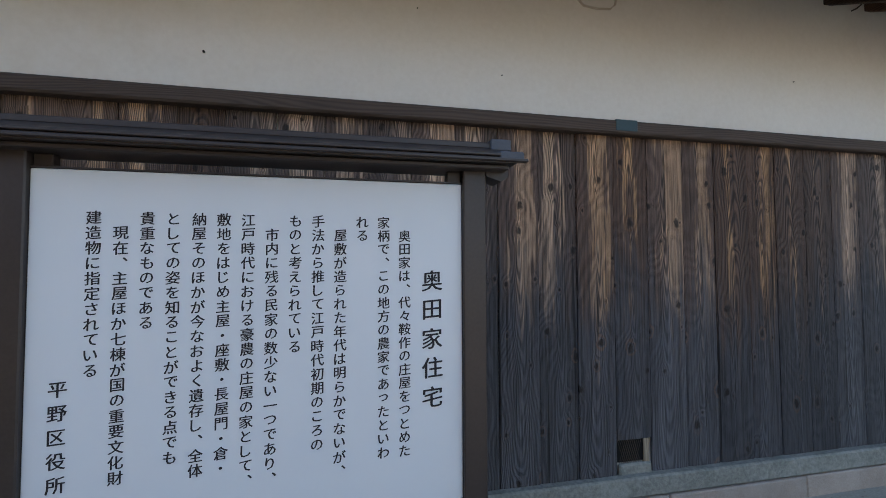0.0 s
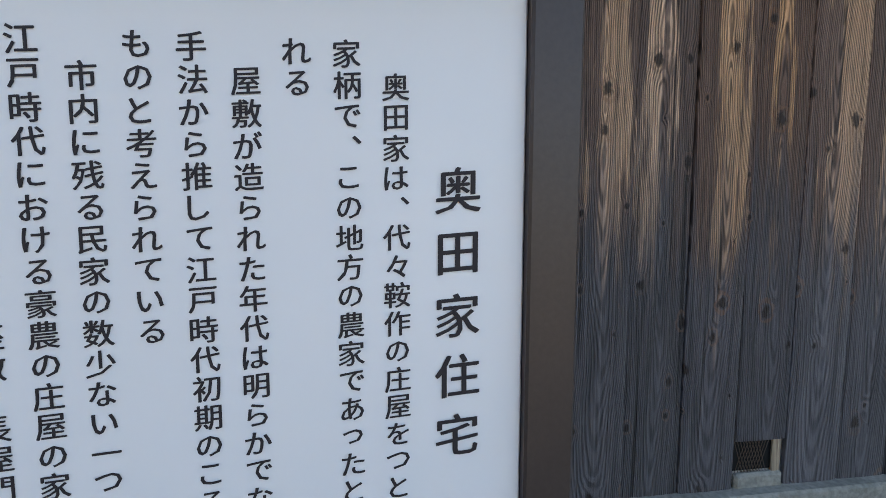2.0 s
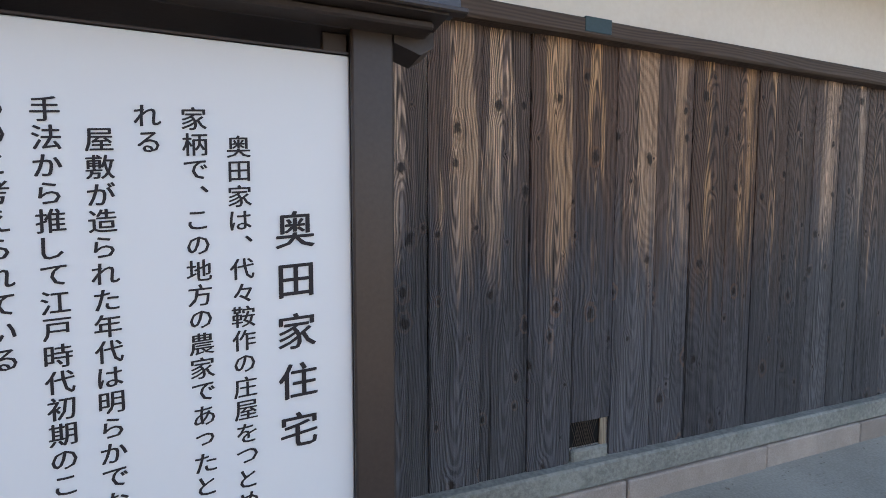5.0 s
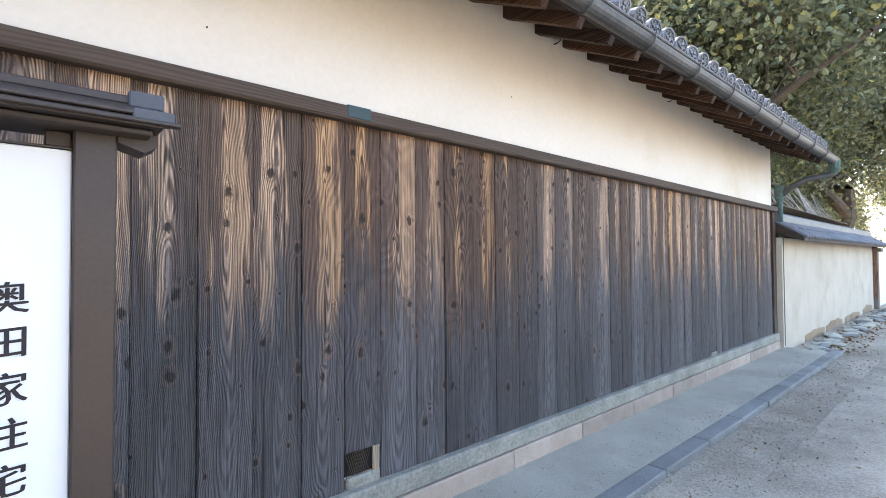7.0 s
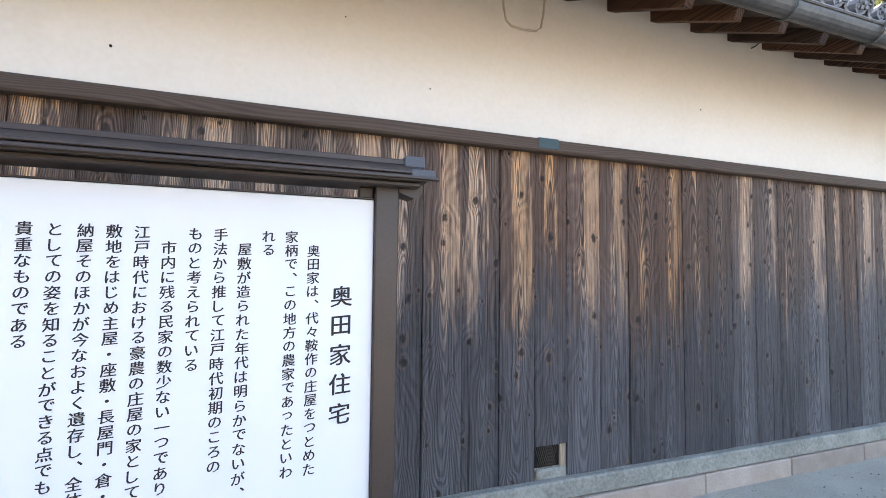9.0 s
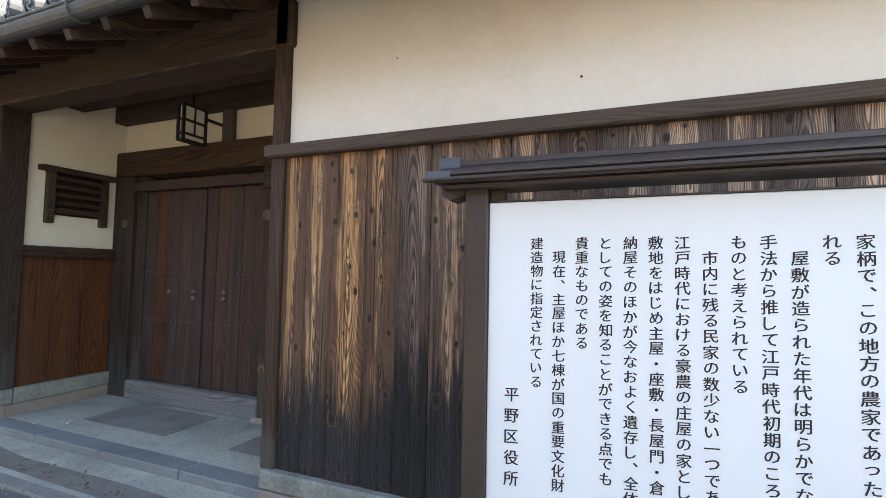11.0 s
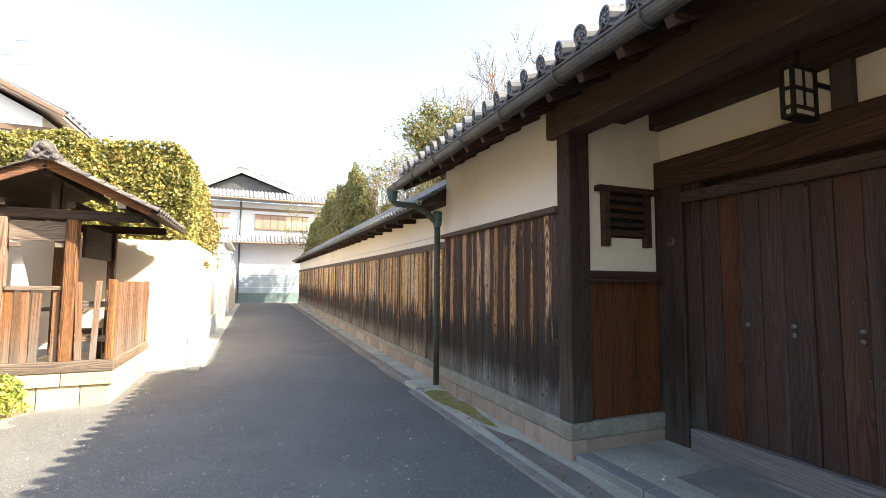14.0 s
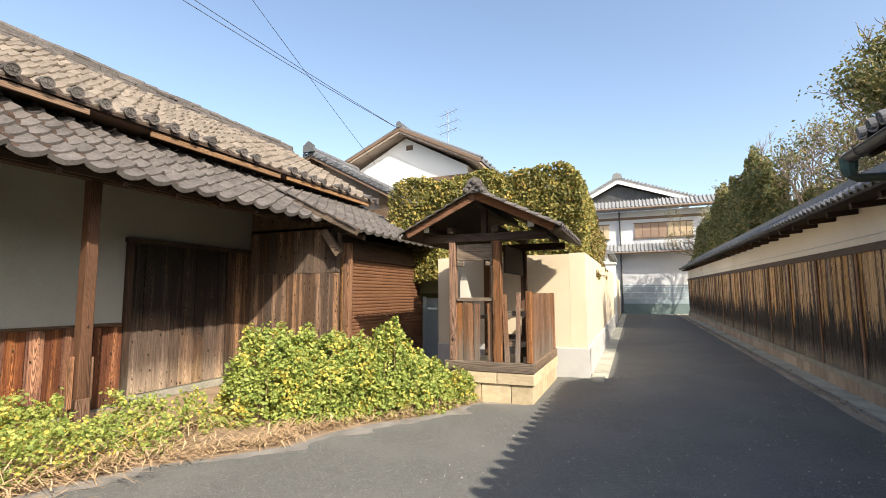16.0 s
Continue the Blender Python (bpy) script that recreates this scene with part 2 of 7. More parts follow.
def leaf_mat(name, a, b, c=None, part=0.2, patchy=0.0):
    m, nt, bs = nodes_of(name)
    r = nd(nt, "NewGeometry").outputs["Random Per Island"]
    col = mix(nt, r, a, b)
    if c:
        k = math_(nt, "FRACT", math_(nt, "MULTIPLY", r, 13.7))
        if patchy:
            k = math_(nt, "ADD", k, math_(nt, "MULTIPLY", math_(nt, "SUBTRACT", noise_(nt, coords(nt), 2.6, 3), 0.5), patchy))
        col = mix(nt, ramp(nt, k, 1 - part - 0.02, 1 - part + 0.02), col, c)
    nt.links.new(col, bs.inputs["Base Color"])
    bs.inputs["Roughness"].default_value = 0.55
    bs.inputs["Specular IOR Level"].default_value = 0.35
    tr = nd(nt, "BsdfTranslucent", None, Color=col)
    ms = nd(nt, "MixShader", None, i0=0.3, i1=bs.outputs[0], i2=tr.outputs[0])
    nt.links.new(ms.outputs[0], nt.nodes["Material Output"].inputs[0])
    return m


def plain(name, c, rough=0.6, metal=0.0, gloss=0.3):
    return surface(name, tuple(x * 0.85 for x in c), tuple(min(1, x * 1.12) for x in c), 90, 4, rough, 0.04, metal=metal, gloss=gloss)


M_PLASTER = surface("lime_plaster", (0.66, 0.605, 0.525), (0.735, 0.685, 0.61), 35, 0.9, 0.9, 0.10, stain=(0.54, 0.455, 0.34), amount=0.5, spread=0.6)
M_PLASTER_DIM = surface("sand_plaster", (0.70, 0.63, 0.49), (0.80, 0.73, 0.58), 60, 1.2, 0.92, 0.12, stain=(0.5, 0.43, 0.32), amount=0.3)
M_CREAM = surface("cream_render", (0.62, 0.53, 0.39), (0.70, 0.61, 0.46), 80, 0.8, 0.9, 0.15, stain=(0.55, 0.44, 0.28), amount=0.3)
M_GREYRENDER = surface("grey_render", (0.45, 0.45, 0.44), (0.55, 0.55, 0.53), 80, 1.5, 0.9, 0.15, stain=(0.33, 0.33, 0.32), amount=0.4)
M_WHITE = surface("white_render", (0.78, 0.78, 0.76), (0.84, 0.84, 0.82), 50, 0.8, 0.85, 0.05)
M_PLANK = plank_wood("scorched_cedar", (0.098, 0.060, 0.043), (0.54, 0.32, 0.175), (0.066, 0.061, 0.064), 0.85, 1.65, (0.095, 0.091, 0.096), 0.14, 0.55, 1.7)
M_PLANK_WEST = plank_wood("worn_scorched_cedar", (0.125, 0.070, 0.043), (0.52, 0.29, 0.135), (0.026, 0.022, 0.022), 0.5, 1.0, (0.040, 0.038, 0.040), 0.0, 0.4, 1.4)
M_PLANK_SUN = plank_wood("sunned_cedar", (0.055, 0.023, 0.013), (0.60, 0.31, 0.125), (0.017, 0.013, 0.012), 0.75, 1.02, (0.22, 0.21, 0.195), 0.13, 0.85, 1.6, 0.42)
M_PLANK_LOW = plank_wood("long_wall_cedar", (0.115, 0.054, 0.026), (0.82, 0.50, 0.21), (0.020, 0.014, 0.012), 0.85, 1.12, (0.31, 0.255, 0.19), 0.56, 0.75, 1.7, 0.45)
M_BEAM = timber("dark_beam", (0.020, 0.013, 0.010), (0.072, 0.045, 0.031), axis=0, knots=False, vary=0.15)
M_RAFTER = timber("brown_rafter", (0.022, 0.012, 0.008), (0.105, 0.056, 0.033), axis=1, knots=False, vary=0.35)
M_BEAM_Y = timber("dark_rafter", (0.020, 0.012, 0.008), (0.075, 0.042, 0.025), axis=1, knots=False, vary=0.2)
M_POST = timber("dark_post", (0.020, 0.013, 0.010), (0.066, 0.041, 0.028), (0.03, 0.024, 0.02), 0.2, 0.6, knots=False, vary=0.15, foot=(0.09, 0.075, 0.06))
M_DOOR = timber("gate_door_wood", (0.034, 0.021, 0.017), (0.080, 0.048, 0.038), axis=2, knots=False, vary=0.14, contrast=0.8)
M_DOOR_RED = timber("gate_door_red_wood", (0.040, 0.018, 0.012), (0.105, 0.046, 0.027), axis=2, knots=False, vary=0.1, contrast=0.8)
# door wood: eave shade blackens the top, the sunlit strip is coloured below
M_DOOR_OLD = plank_wood("shade_to_sun_door_wood", (0.016, 0.012, 0.010), (0.06, 0.04, 0.028), (0.115, 0.070, 0.046), 0.75, 1.25, (0.46, 0.32, 0.20), 0.0, 0.8, 0.8, 0.6)
M_SILLGREY = timber("bleached_sill_wood", (0.12, 0.11, 0.105), (0.26, 0.24, 0.225), axis=0, knots=False, vary=0.1)
M_VPOST = timber("brown_post_wood", (0.034, 0.018, 0.012), (0.125, 0.066, 0.040), vary=0.1)
M_BAREWOOD = timber("bare_tan_wood", (0.20, 0.15, 0.10), (0.36, 0.28, 0.19), knots=False, vary=0.1)
M_REDWOOD = timber("red_panel_wood", (0.042, 0.017, 0.009), (0.125, 0.050, 0.024), axis=2, knots=False, vary=0.15, contrast=1.3)
M_TANWOOD = timber("tan_panel_wood", (0.085, 0.04, 0.02), (0.25, 0.125, 0.05), axis=2, knots=False, vary=0.1, contrast=1.3)
M_LEDGE = timber("ledge_wood", (0.048, 0.031, 0.022), (0.108, 0.070, 0.048), axis=0, knots=False, vary=0.1, contrast=0.6, streak=0.12)
M_OLDWOOD = timber("weathered_wood", (0.045, 0.024, 0.015), (0.25, 0.125, 0.065), (0.12, 0.095, 0.075), 0.05, 0.5, contrast=1.3, vary=0.3, streak=0.5)
M_OLDWOOD_X = timber("weathered_rail", (0.055, 0.04, 0.03), (0.20, 0.15, 0.11), axis=0, knots=False, vary=0.25)
M_OLDWOOD_Y = timber("weathered_bar", (0.055, 0.04, 0.03), (0.20, 0.15, 0.11), axis=1, knots=False, vary=0.25)
M_REDBOARD = plank_wood("reddish_board", (0.15, 0.052, 0.024), (0.40, 0.165, 0.068), (0.13, 0.05, 0.025), 0.1, 0.5, (0.10, 0.06, 0.04), 0.3, 0.4, 1.0, 0.3)
M_BARGE = timber("reddish_barge", (0.07, 0.03, 0.016), (0.22, 0.10, 0.05), axis=1, knots=False, vary=0.1)
M_GREYBOARD = timber("brown_board", (0.045, 0.030, 0.021), (0.17, 0.115, 0.075), vary=0.35, contrast=1.1)
M_BROWNPLANK = plank_wood("old_brown_plank", (0.105, 0.064, 0.042), (0.36, 0.21, 0.12), (0.12, 0.075, 0.05), 0.2, 0.9, (0.12, 0.085, 0.06), 0.15, 0.5, 1.4)
M_TANPLANK = plank_wood("split_tan_plank", (0.11, 0.055, 0.025), (0.42, 0.23, 0.11), (0.09, 0.06, 0.04), 0.3, 0.9, (0.2, 0.14, 0.09), 0.4, 0.5, 1.2)
M_TILE = surface("roof_tile", (0.085, 0.088, 0.095), (0.17, 0.175, 0.185), 40, 6, 0.55, 0.1, vary=0.25, gloss=0.45)
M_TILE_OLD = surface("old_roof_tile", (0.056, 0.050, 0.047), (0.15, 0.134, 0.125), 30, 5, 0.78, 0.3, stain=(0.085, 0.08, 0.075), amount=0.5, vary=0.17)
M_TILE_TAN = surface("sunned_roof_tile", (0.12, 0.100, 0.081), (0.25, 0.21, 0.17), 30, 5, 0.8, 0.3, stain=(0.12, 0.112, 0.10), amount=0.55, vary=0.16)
M_TILE_PALE = surface("pale_roof_tile", (0.17, 0.175, 0.18), (0.27, 0.275, 0.28), 30, 5, 0.6, 0.1, vary=0.15)


def asphalt(name):
    """Worn asphalt: dark binder with pale and dark chips, faint wear patches."""
    m, nt, bs = nodes_of(name)
    v = coords(nt)
    vo = nd(nt, "TexVoronoi", {"feature": "F1"}, Vector=v, Scale=95.0, Randomness=1.0)
    chip = nd(nt, "SeparateColor", None, i0=vo.outputs["Color"]).outputs
    fine, patch = noise_(nt, v, 210.0, 4, 0.7), noise_(nt, v, 0.9, 5, 0.6)
    stone = math_(nt, "SUBTRACT", 1.0, ramp(nt, vo.outputs["Distance"], 0.25, 0.6))
    col = mix(nt, ramp(nt, fine, 0.3, 0.7), (0.062, 0.063, 0.058), (0.165, 0.165, 0.152))
    pale = math_(nt, "MULTIPLY", stone, ramp(nt, chip[0], 0.55, 0.95))
    col = mix(nt, math_(nt, "MULTIPLY", pale, 0.8), col, (0.44, 0.43, 0.40))
    dark = math_(nt, "MULTIPLY", stone, ramp(nt, chip[1], 0.7, 0.9))
    col = mix(nt, math_(nt, "MULTIPLY", dark, 0.6), col, (0.04, 0.04, 0.042))
    col = mix(nt, math_(nt, "MULTIPLY", ramp(nt, patch, 0.42, 0.68), 0.4), col, (0.185, 0.18, 0.165))
    nt.links.new(col, bs.inputs["Base Color"])
    bs.inputs["Roughness"].default_value, bs.inputs["Specular IOR Level"].default_value = 0.85, 0.3
    hgt = math_(nt, "ADD", stone, math_(nt, "MULTIPLY", fine, 0.7))
    nt.links.new(nd(nt, "Bump", None, Strength=0.6, Distance=0.004, Height=hgt).outputs[0], bs.inputs["Normal"])
    return m


M_ASPHALT = asphalt("asphalt")
M_DIRT = surface("gravelly_ground", (0.20, 0.172, 0.135), (0.43, 0.38, 0.305), 60, 1.1, 0.95, 0.9, stain=(0.15, 0.132, 0.10), amount=0.55, spread=0.34)
M_SOIL = surface("dry_soil", (0.20, 0.14, 0.09), (0.36, 0.27, 0.18), 70, 2.0, 0.95, 0.6, stain=(0.14, 0.10, 0.06), amount=0.5)
M_CONC = surface("concrete", (0.31, 0.30, 0.245), (0.50, 0.485, 0.40), 40, 1.6, 0.92, 0.8, stain=(0.17, 0.16, 0.135), amount=0.65, spread=0.34)
M_APRON = surface("worn_apron_concrete", (0.27, 0.25, 0.205), (0.41, 0.385, 0.32), 70, 1.3, 0.9, 0.5, stain=(0.20, 0.195, 0.16), amount=0.55, spread=0.4)
M_CONC_DARK = surface("old_concrete_patch", (0.17, 0.155, 0.135), (0.30, 0.275, 0.24), 70, 2.5, 0.92, 0.7, spread=0.34)
M_BLUESTONE = surface("blue_grey_stone", (0.15, 0.155, 0.15), (0.25, 0.255, 0.245), 60, 3, 0.85, 0.35, stain=(0.12, 0.13, 0.12), amount=0.5, vary=0.15)
M_GRANITE = surface("pink_granite", (0.25, 0.198, 0.16), (0.39, 0.322, 0.268), 130, 4, 0.9, 0.45, stain=(0.20, 0.16, 0.13), amount=0.4, vary=0.2)
M_PLASTER_OLD = surface("stained_plaster", (0.40, 0.345, 0.27), (0.54, 0.48, 0.39), 50, 1.4, 0.93, 0.2, stain=(0.34, 0.27, 0.19), amount=0.6)
M_LATH = timber("greyed_lath", (0.10, 0.085, 0.07), (0.30, 0.26, 0.21), vary=0.4)
M_PLINTH = surface("mossy_plinth", (0.15, 0.145, 0.12), (0.35, 0.335, 0.285), 45, 3, 0.93, 0.8, stain=(0.11, 0.13, 0.10), amount=0.6)
M_YSTONE = surface("yellow_stone", (0.46, 0.36, 0.22), (0.64, 0.53, 0.36), 70, 4, 0.9, 0.5, stain=(0.30, 0.23, 0.15), amount=0.4, vary=0.18)
M_MOSS = surface("moss", (0.13, 0.12, 0.025), (0.30, 0.25, 0.085), 90, 6, 0.95, 0.8, stain=(0.30, 0.285, 0.25), amount=0.9)
M_BRONZE = plain("brown_anodised_metal", (0.050, 0.038, 0.033), 0.42, 0.3, 0.5)
M_CAP = plain("slate_plastic_cap", (0.075, 0.080, 0.092), 0.5)
M_SIGN = surface("white_enamel_panel", (0.675, 0.685, 0.685), (0.70, 0.71, 0.71), 3, 0.6, 0.4, 0.0, gloss=0.4)
M_INK = plain("black_lettering", (0.022, 0.019, 0.022), 0.6)
M_GUTTER = surface("dull_gutter_metal", (0.05, 0.053, 0.056), (0.11, 0.112, 0.115), 30, 3, 0.5, 0.05, stain=(0.10, 0.085, 0.07), amount=0.5, metal=0.35)
M_COPPER = surface("verdigris_copper", (0.045, 0.085, 0.08), (0.10, 0.165, 0.15), 25, 4, 0.7, 0.1, stain=(0.05, 0.045, 0.035), amount=0.7, metal=0.2)
M_PIPE = surface("mossy_downpipe", (0.035, 0.038, 0.032), (0.085, 0.095, 0.065), 25, 3, 0.7, 0.1, stain=(0.13, 0.13, 0.045), amount=0.6)
M_IRON = plain("aged_iron", (0.16, 0.16, 0.15), 0.55, 0.4)
M_BLACK = plain("void_black", (0.010, 0.009, 0.008), 0.9)
M_MESH = plain("rusty_mesh", (0.10, 0.075, 0.055), 0.7, 0.3)
M_PAPER = plain("lamp_paper", (0.60, 0.57, 0.49), 0.8)
M_SHUTTER = surface("brown_roller_shutter", (0.12, 0.058, 0.032), (0.17, 0.085, 0.047), 50, 1.5, 0.5, 0.04)
M_BLUEPANEL = plain("blue_grey_sheet", (0.21, 0.26, 0.29), 0.6)
M_HOUSEWALL = surface("pale_house_wall", (0.49, 0.50, 0.52), (0.56, 0.57, 0.59), 40, 0.6, 0.85, 0.05)
M_DADO = plain("blue_grey_dado", (0.26, 0.32, 0.36), 0.7)
M_DADO_LOW = plain("green_grey_dado", (0.12, 0.17, 0.17), 0.7)
M_SHUTBEIGE = plain("beige_shutter", (0.46, 0.36, 0.24), 0.7)
M_SHUTBROWN = plain("brown_shutter", (0.27, 0.19, 0.14), 0.7)
M_SOFFIT = plain("brown_soffit", (0.17, 0.115, 0.08), 0.8)
M_SOFFIT_PALE = plain("beige_soffit", (0.40, 0.32, 0.26), 0.8)
M_BARK = surface("bark", (0.05, 0.038, 0.028), (0.13, 0.10, 0.075), 25, 4, 0.95, 0.8)
M_TWIG = surface("pale_twig", (0.15, 0.115, 0.085), (0.28, 0.225, 0.17), 30, 5, 0.9, 0.3)
M_LEAF_HEDGE = leaf_mat("hedge_leaf", (0.12, 0.135, 0.038), (0.37, 0.33, 0.10), (0.50, 0.36, 0.10), 0.14)
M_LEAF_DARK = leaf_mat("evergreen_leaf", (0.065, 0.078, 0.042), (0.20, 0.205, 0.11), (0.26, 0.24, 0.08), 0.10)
M_LEAF_WEED = leaf_mat("weed_leaf", (0.17, 0.25, 0.058), (0.42, 0.455, 0.12), (0.64, 0.52, 0.12), 0.11, 2.6)
M_LEAF_VINE = leaf_mat("vine_leaf", (0.09, 0.11, 0.04), (0.26, 0.25, 0.095), (0.36, 0.28, 0.13), 0.2)
M_STRAW = surface("dry_straw", (0.34, 0.22, 0.12), (0.55, 0.40, 0.24), 30, 3, 0.95, 0.2, vary=0.35)
M_LITTER = surface("dead_leaves", (0.13, 0.08, 0.045), (0.28, 0.18, 0.10), 30, 3, 0.95, 0.2, vary=0.35)
M_DIRTLINE = surface("packed_dirt", (0.13, 0.115, 0.095), (0.26, 0.235, 0.20), 60, 3, 0.95, 0.4, stain=(0.10, 0.095, 0.06), amount=0.5)
M_FASCIA = timber("bare_fascia_wood", (0.11, 0.06, 0.03), (0.30, 0.18, 0.10), axis=0, knots=False, vary=0.3)
M_SANDY = surface("sandy_asphalt", (0.15, 0.14, 0.125), (0.31, 0.29, 0.26), 200, 2.5, 0.92, 0.5, stain=(0.13, 0.125, 0.115), amount=0.6)
M_LAMPWOOD = plain("black_lacquer", (0.018, 0.015, 0.013), 0.5)
M_ALU = plain("aluminium", (0.5, 0.5, 0.5), 0.4, 0.8)
M_CABLE = plain("black_cable", (0.03, 0.03, 0.035), 0.6)
# grey plaster, its albedo lowered to carry the shade of the eaves
M_DIMWALL = surface("grey_plaster_eave_shade", (0.27, 0.275, 0.25), (0.34, 0.345, 0.32), 60, 0.8, 0.9, 0.1, stain=(0.22, 0.2, 0.15), amount=0.5)
M_TEAL = plain("teal_tape", (0.035, 0.062, 0.066), 0.5)
M_CARD = plain("old_paper_box", (0.62, 0.58, 0.50), 0.8)


# ---- building helpers ----
def origin_of(ob):
    p = Vector((0, 0, 0))
    while ob:
        p += ob.location
        ob = ob.parent
    return p


def part(name, bm, material, parent=None, label="", smooth=False, at=None):
    """Links a bmesh, given in world metres, as one mesh object under a thing or a part."""
    me = bpy.data.meshes.new(name)
    base = origin_of(parent)
    here = Vector(at) if at is not None else base.copy()
    if isinstance(bm, bmesh.types.BMesh):
        bmesh.ops.recalc_face_normals(bm, faces=bm.faces)
        bm.to_mesh(me)
        bm.free()
    else:
        me.from_pydata(bm[0], [], bm[1])
    me.transform(Matrix.Translation(-here))
    me.materials.append(material)
    if smooth:
        me.polygons.foreach_set("use_smooth", [True] * len(me.polygons))
    ob = new(name, me)
    ob.location = here - base
    ob.parent = parent
    if label:
        ob["label"] = label
    return ob


def thing(name, at, label, category, group="", kind=""):
    ob = new(name)
    ob.location = at
    ob.empty_display_size = 0.1
    return tagged(ob, label, category, group, kind)


def box(x0, x1, y0, y1, z0, z1, bev=0.004, bm=None):
    b = bmesh.new()
    r = bmesh.ops.create_cube(b, size=1.0)
    for v in r["verts"]:
        v.co = ((x0 + x1) / 2 + v.co.x * (x1 - x0), (y0 + y1) / 2 + v.co.y * (y1 - y0), (z0 + z1) / 2 + v.co.z * (z1 - z0))
    if bev:
        bmesh.ops.bevel(b, geom=b.edges[:], offset=bev, segments=1, affect="EDGES")
    if bm is None:
        return b
    merge(bm, b)
    return bm


def merge(bm, b):
    me = bpy.data.meshes.new("tmp")
    b.to_mesh(me)
    b.free()
    bm.from_mesh(me)
    bpy.data.meshes.remove(me)
    return bm


def beam(a, b, w, h, bev=0.004, bm=None):
    """A squared timber from a to b, w wide (level) and h high."""
    a, b = Vector(a), Vector(b)
    d = b - a
    side = Vector((-d.y, d.x, 0)) if d.xy.length > 1e-6 else Vector((1, 0, 0))
    side.normalize()
    up = side.cross(d.normalized()) * -1
    o = bmesh.new()
    r = bmesh.ops.create_cube(o, size=1.0)
    for v in r["verts"]:
        c = v.co.copy()
        v.co = (a + b) / 2 + d * c.x + side * (w * c.y) + up * (h * c.z)
    if bev:
        bmesh.ops.bevel(o, geom=o.edges[:], offset=bev, segments=1, affect="EDGES")
    return o if bm is None else merge(bm, o)


def tube(points, radii, sides=8, bm=None):
    """A round, tapering tube along points."""
    o = bmesh.new()
    rings = []
    pts = [Vector(p) for p in points]
    if isinstance(radii, (int, float)):
        radii = [radii] * len(pts)
    for i, p in enumerate(pts):
        d = (pts[min(i + 1, len(pts) - 1)] - pts[max(i - 1, 0)]).normalized()
        ref = Vector((0, 0, 1)) if abs(d.z) < 0.9 else Vector((1, 0, 0))
        u = d.cross(ref).normalized()
        w = d.cross(u)
        rings.append([o.verts.new(p + (u * math.cos(k * math.tau / sides) + w * math.sin(k * math.tau / sides)) * radii[i]) for k in range(sides)])
    for r0, r1 in zip(rings, rings[1:]):
        for k in range(sides):
            o.faces.new((r0[k], r0[(k + 1) % sides], r1[(k + 1) % sides], r1[k]))
    o.faces.new(rings[0])
    o.faces.new(rings[-1])
    return o if bm is None else merge(bm, o)


def prism(outline, axis, lo, hi, bm=None):
    """An outline of two coordinates, drawn out along an axis (0, 1 or 2)."""
    o = bmesh.new()
    def put(p, k):
        c = list(p)
        c.insert(axis, k)
        return o.verts.new(c)
    a, b = [put(p, lo) for p in outline], [put(p, hi) for p in outline]
    o.faces.new(a)
    o.faces.new(b[::-1])
    for i in range(len(a)):
        j = (i + 1) % len(a)
        o.faces.new((a[i], a[j], b[j], b[i]))
    return o if bm is None else merge(bm, o)


def rise(x):
    """The lane climbs gently away to the west and lies lower to the east."""
    return -0.03 + 0.008 * max(0.0, -12.0 - x) - 0.07 * min(1.0, max(0.0, (x + 2.0) / 5.0))


def share(name, me, m, parent, label=""):
    """One more object on a shared mesh, at the world pose m, under its thing."""
    ob = bpy.data.objects.new(name, me)
    scene.collection.objects.link(ob)
    ob.parent = parent
    ob.matrix_basis = Matrix.Translation(-origin_of(parent)) @ m
    if label:
        ob["label"] = label
    return ob


def mesh_of(bm, name, material, smooth=False):
    me = bpy.data.meshes.new(name)
    bmesh.ops.recalc_face_normals(bm, faces=bm.faces)
    bm.to_mesh(me)
    bm.free()
    me.materials.append(material)
    if smooth:
        me.polygons.foreach_set("use_smooth", [True] * len(me.polygons))
    return me


# ---- ground ----
def strip(name, x0, x1, ya, yb, dz, material, step=0.5, parent=None):
    """A sheet that follows the lane's height; ya and yb are functions of x or numbers."""
    fa = ya if callable(ya) else (lambda x: ya)
    fb = yb if callable(yb) else (lambda x: yb)
    n = max(2, int((x1 - x0) / step) + 1)
    vs, fs = [], []
    for i in range(n):
        x = x0 + (x1 - x0) * i / (n - 1)
        vs += [(x, fa(x), rise(x) + dz), (x, fb(x), rise(x) + dz)]
    for i in range(n - 1):
        fs.append((2 * i, 2 * i + 2, 2 * i + 3, 2 * i + 1))
    return part(name, (vs, fs), material, parent)


gx = [-3000, -60, -40, -30, -20, -12, -8, -2, 3, 8, 14, 30, 60, 3000]
gv = [(x, y, rise(max(x, -45)) - 0.012) for x in gx for y in (-3000, 3000)]
gf = [(2 * i, 2 * i + 2, 2 * i + 3, 2 * i + 1) for i in range(len(gx) - 1)]
tagged(part("ground", (gv, gf), M_DIRT), "pale gravelly ground beyond the paved lane", "ground", kind="structure")


def lane_left(x):
    """The asphalt's ragged edge along the planted strip and the walls."""
    if x < -10.6:
        return -1.6 if x < -13.5 else -2.2
    if x < -5.5:
        return -3.0 - (x + 10.6) * 0.58 + 0.12 * math.sin(x * 3.1) + 0.06 * math.sin(x * 8.7)
    return -5.95 - (x + 5.5) * 0.1


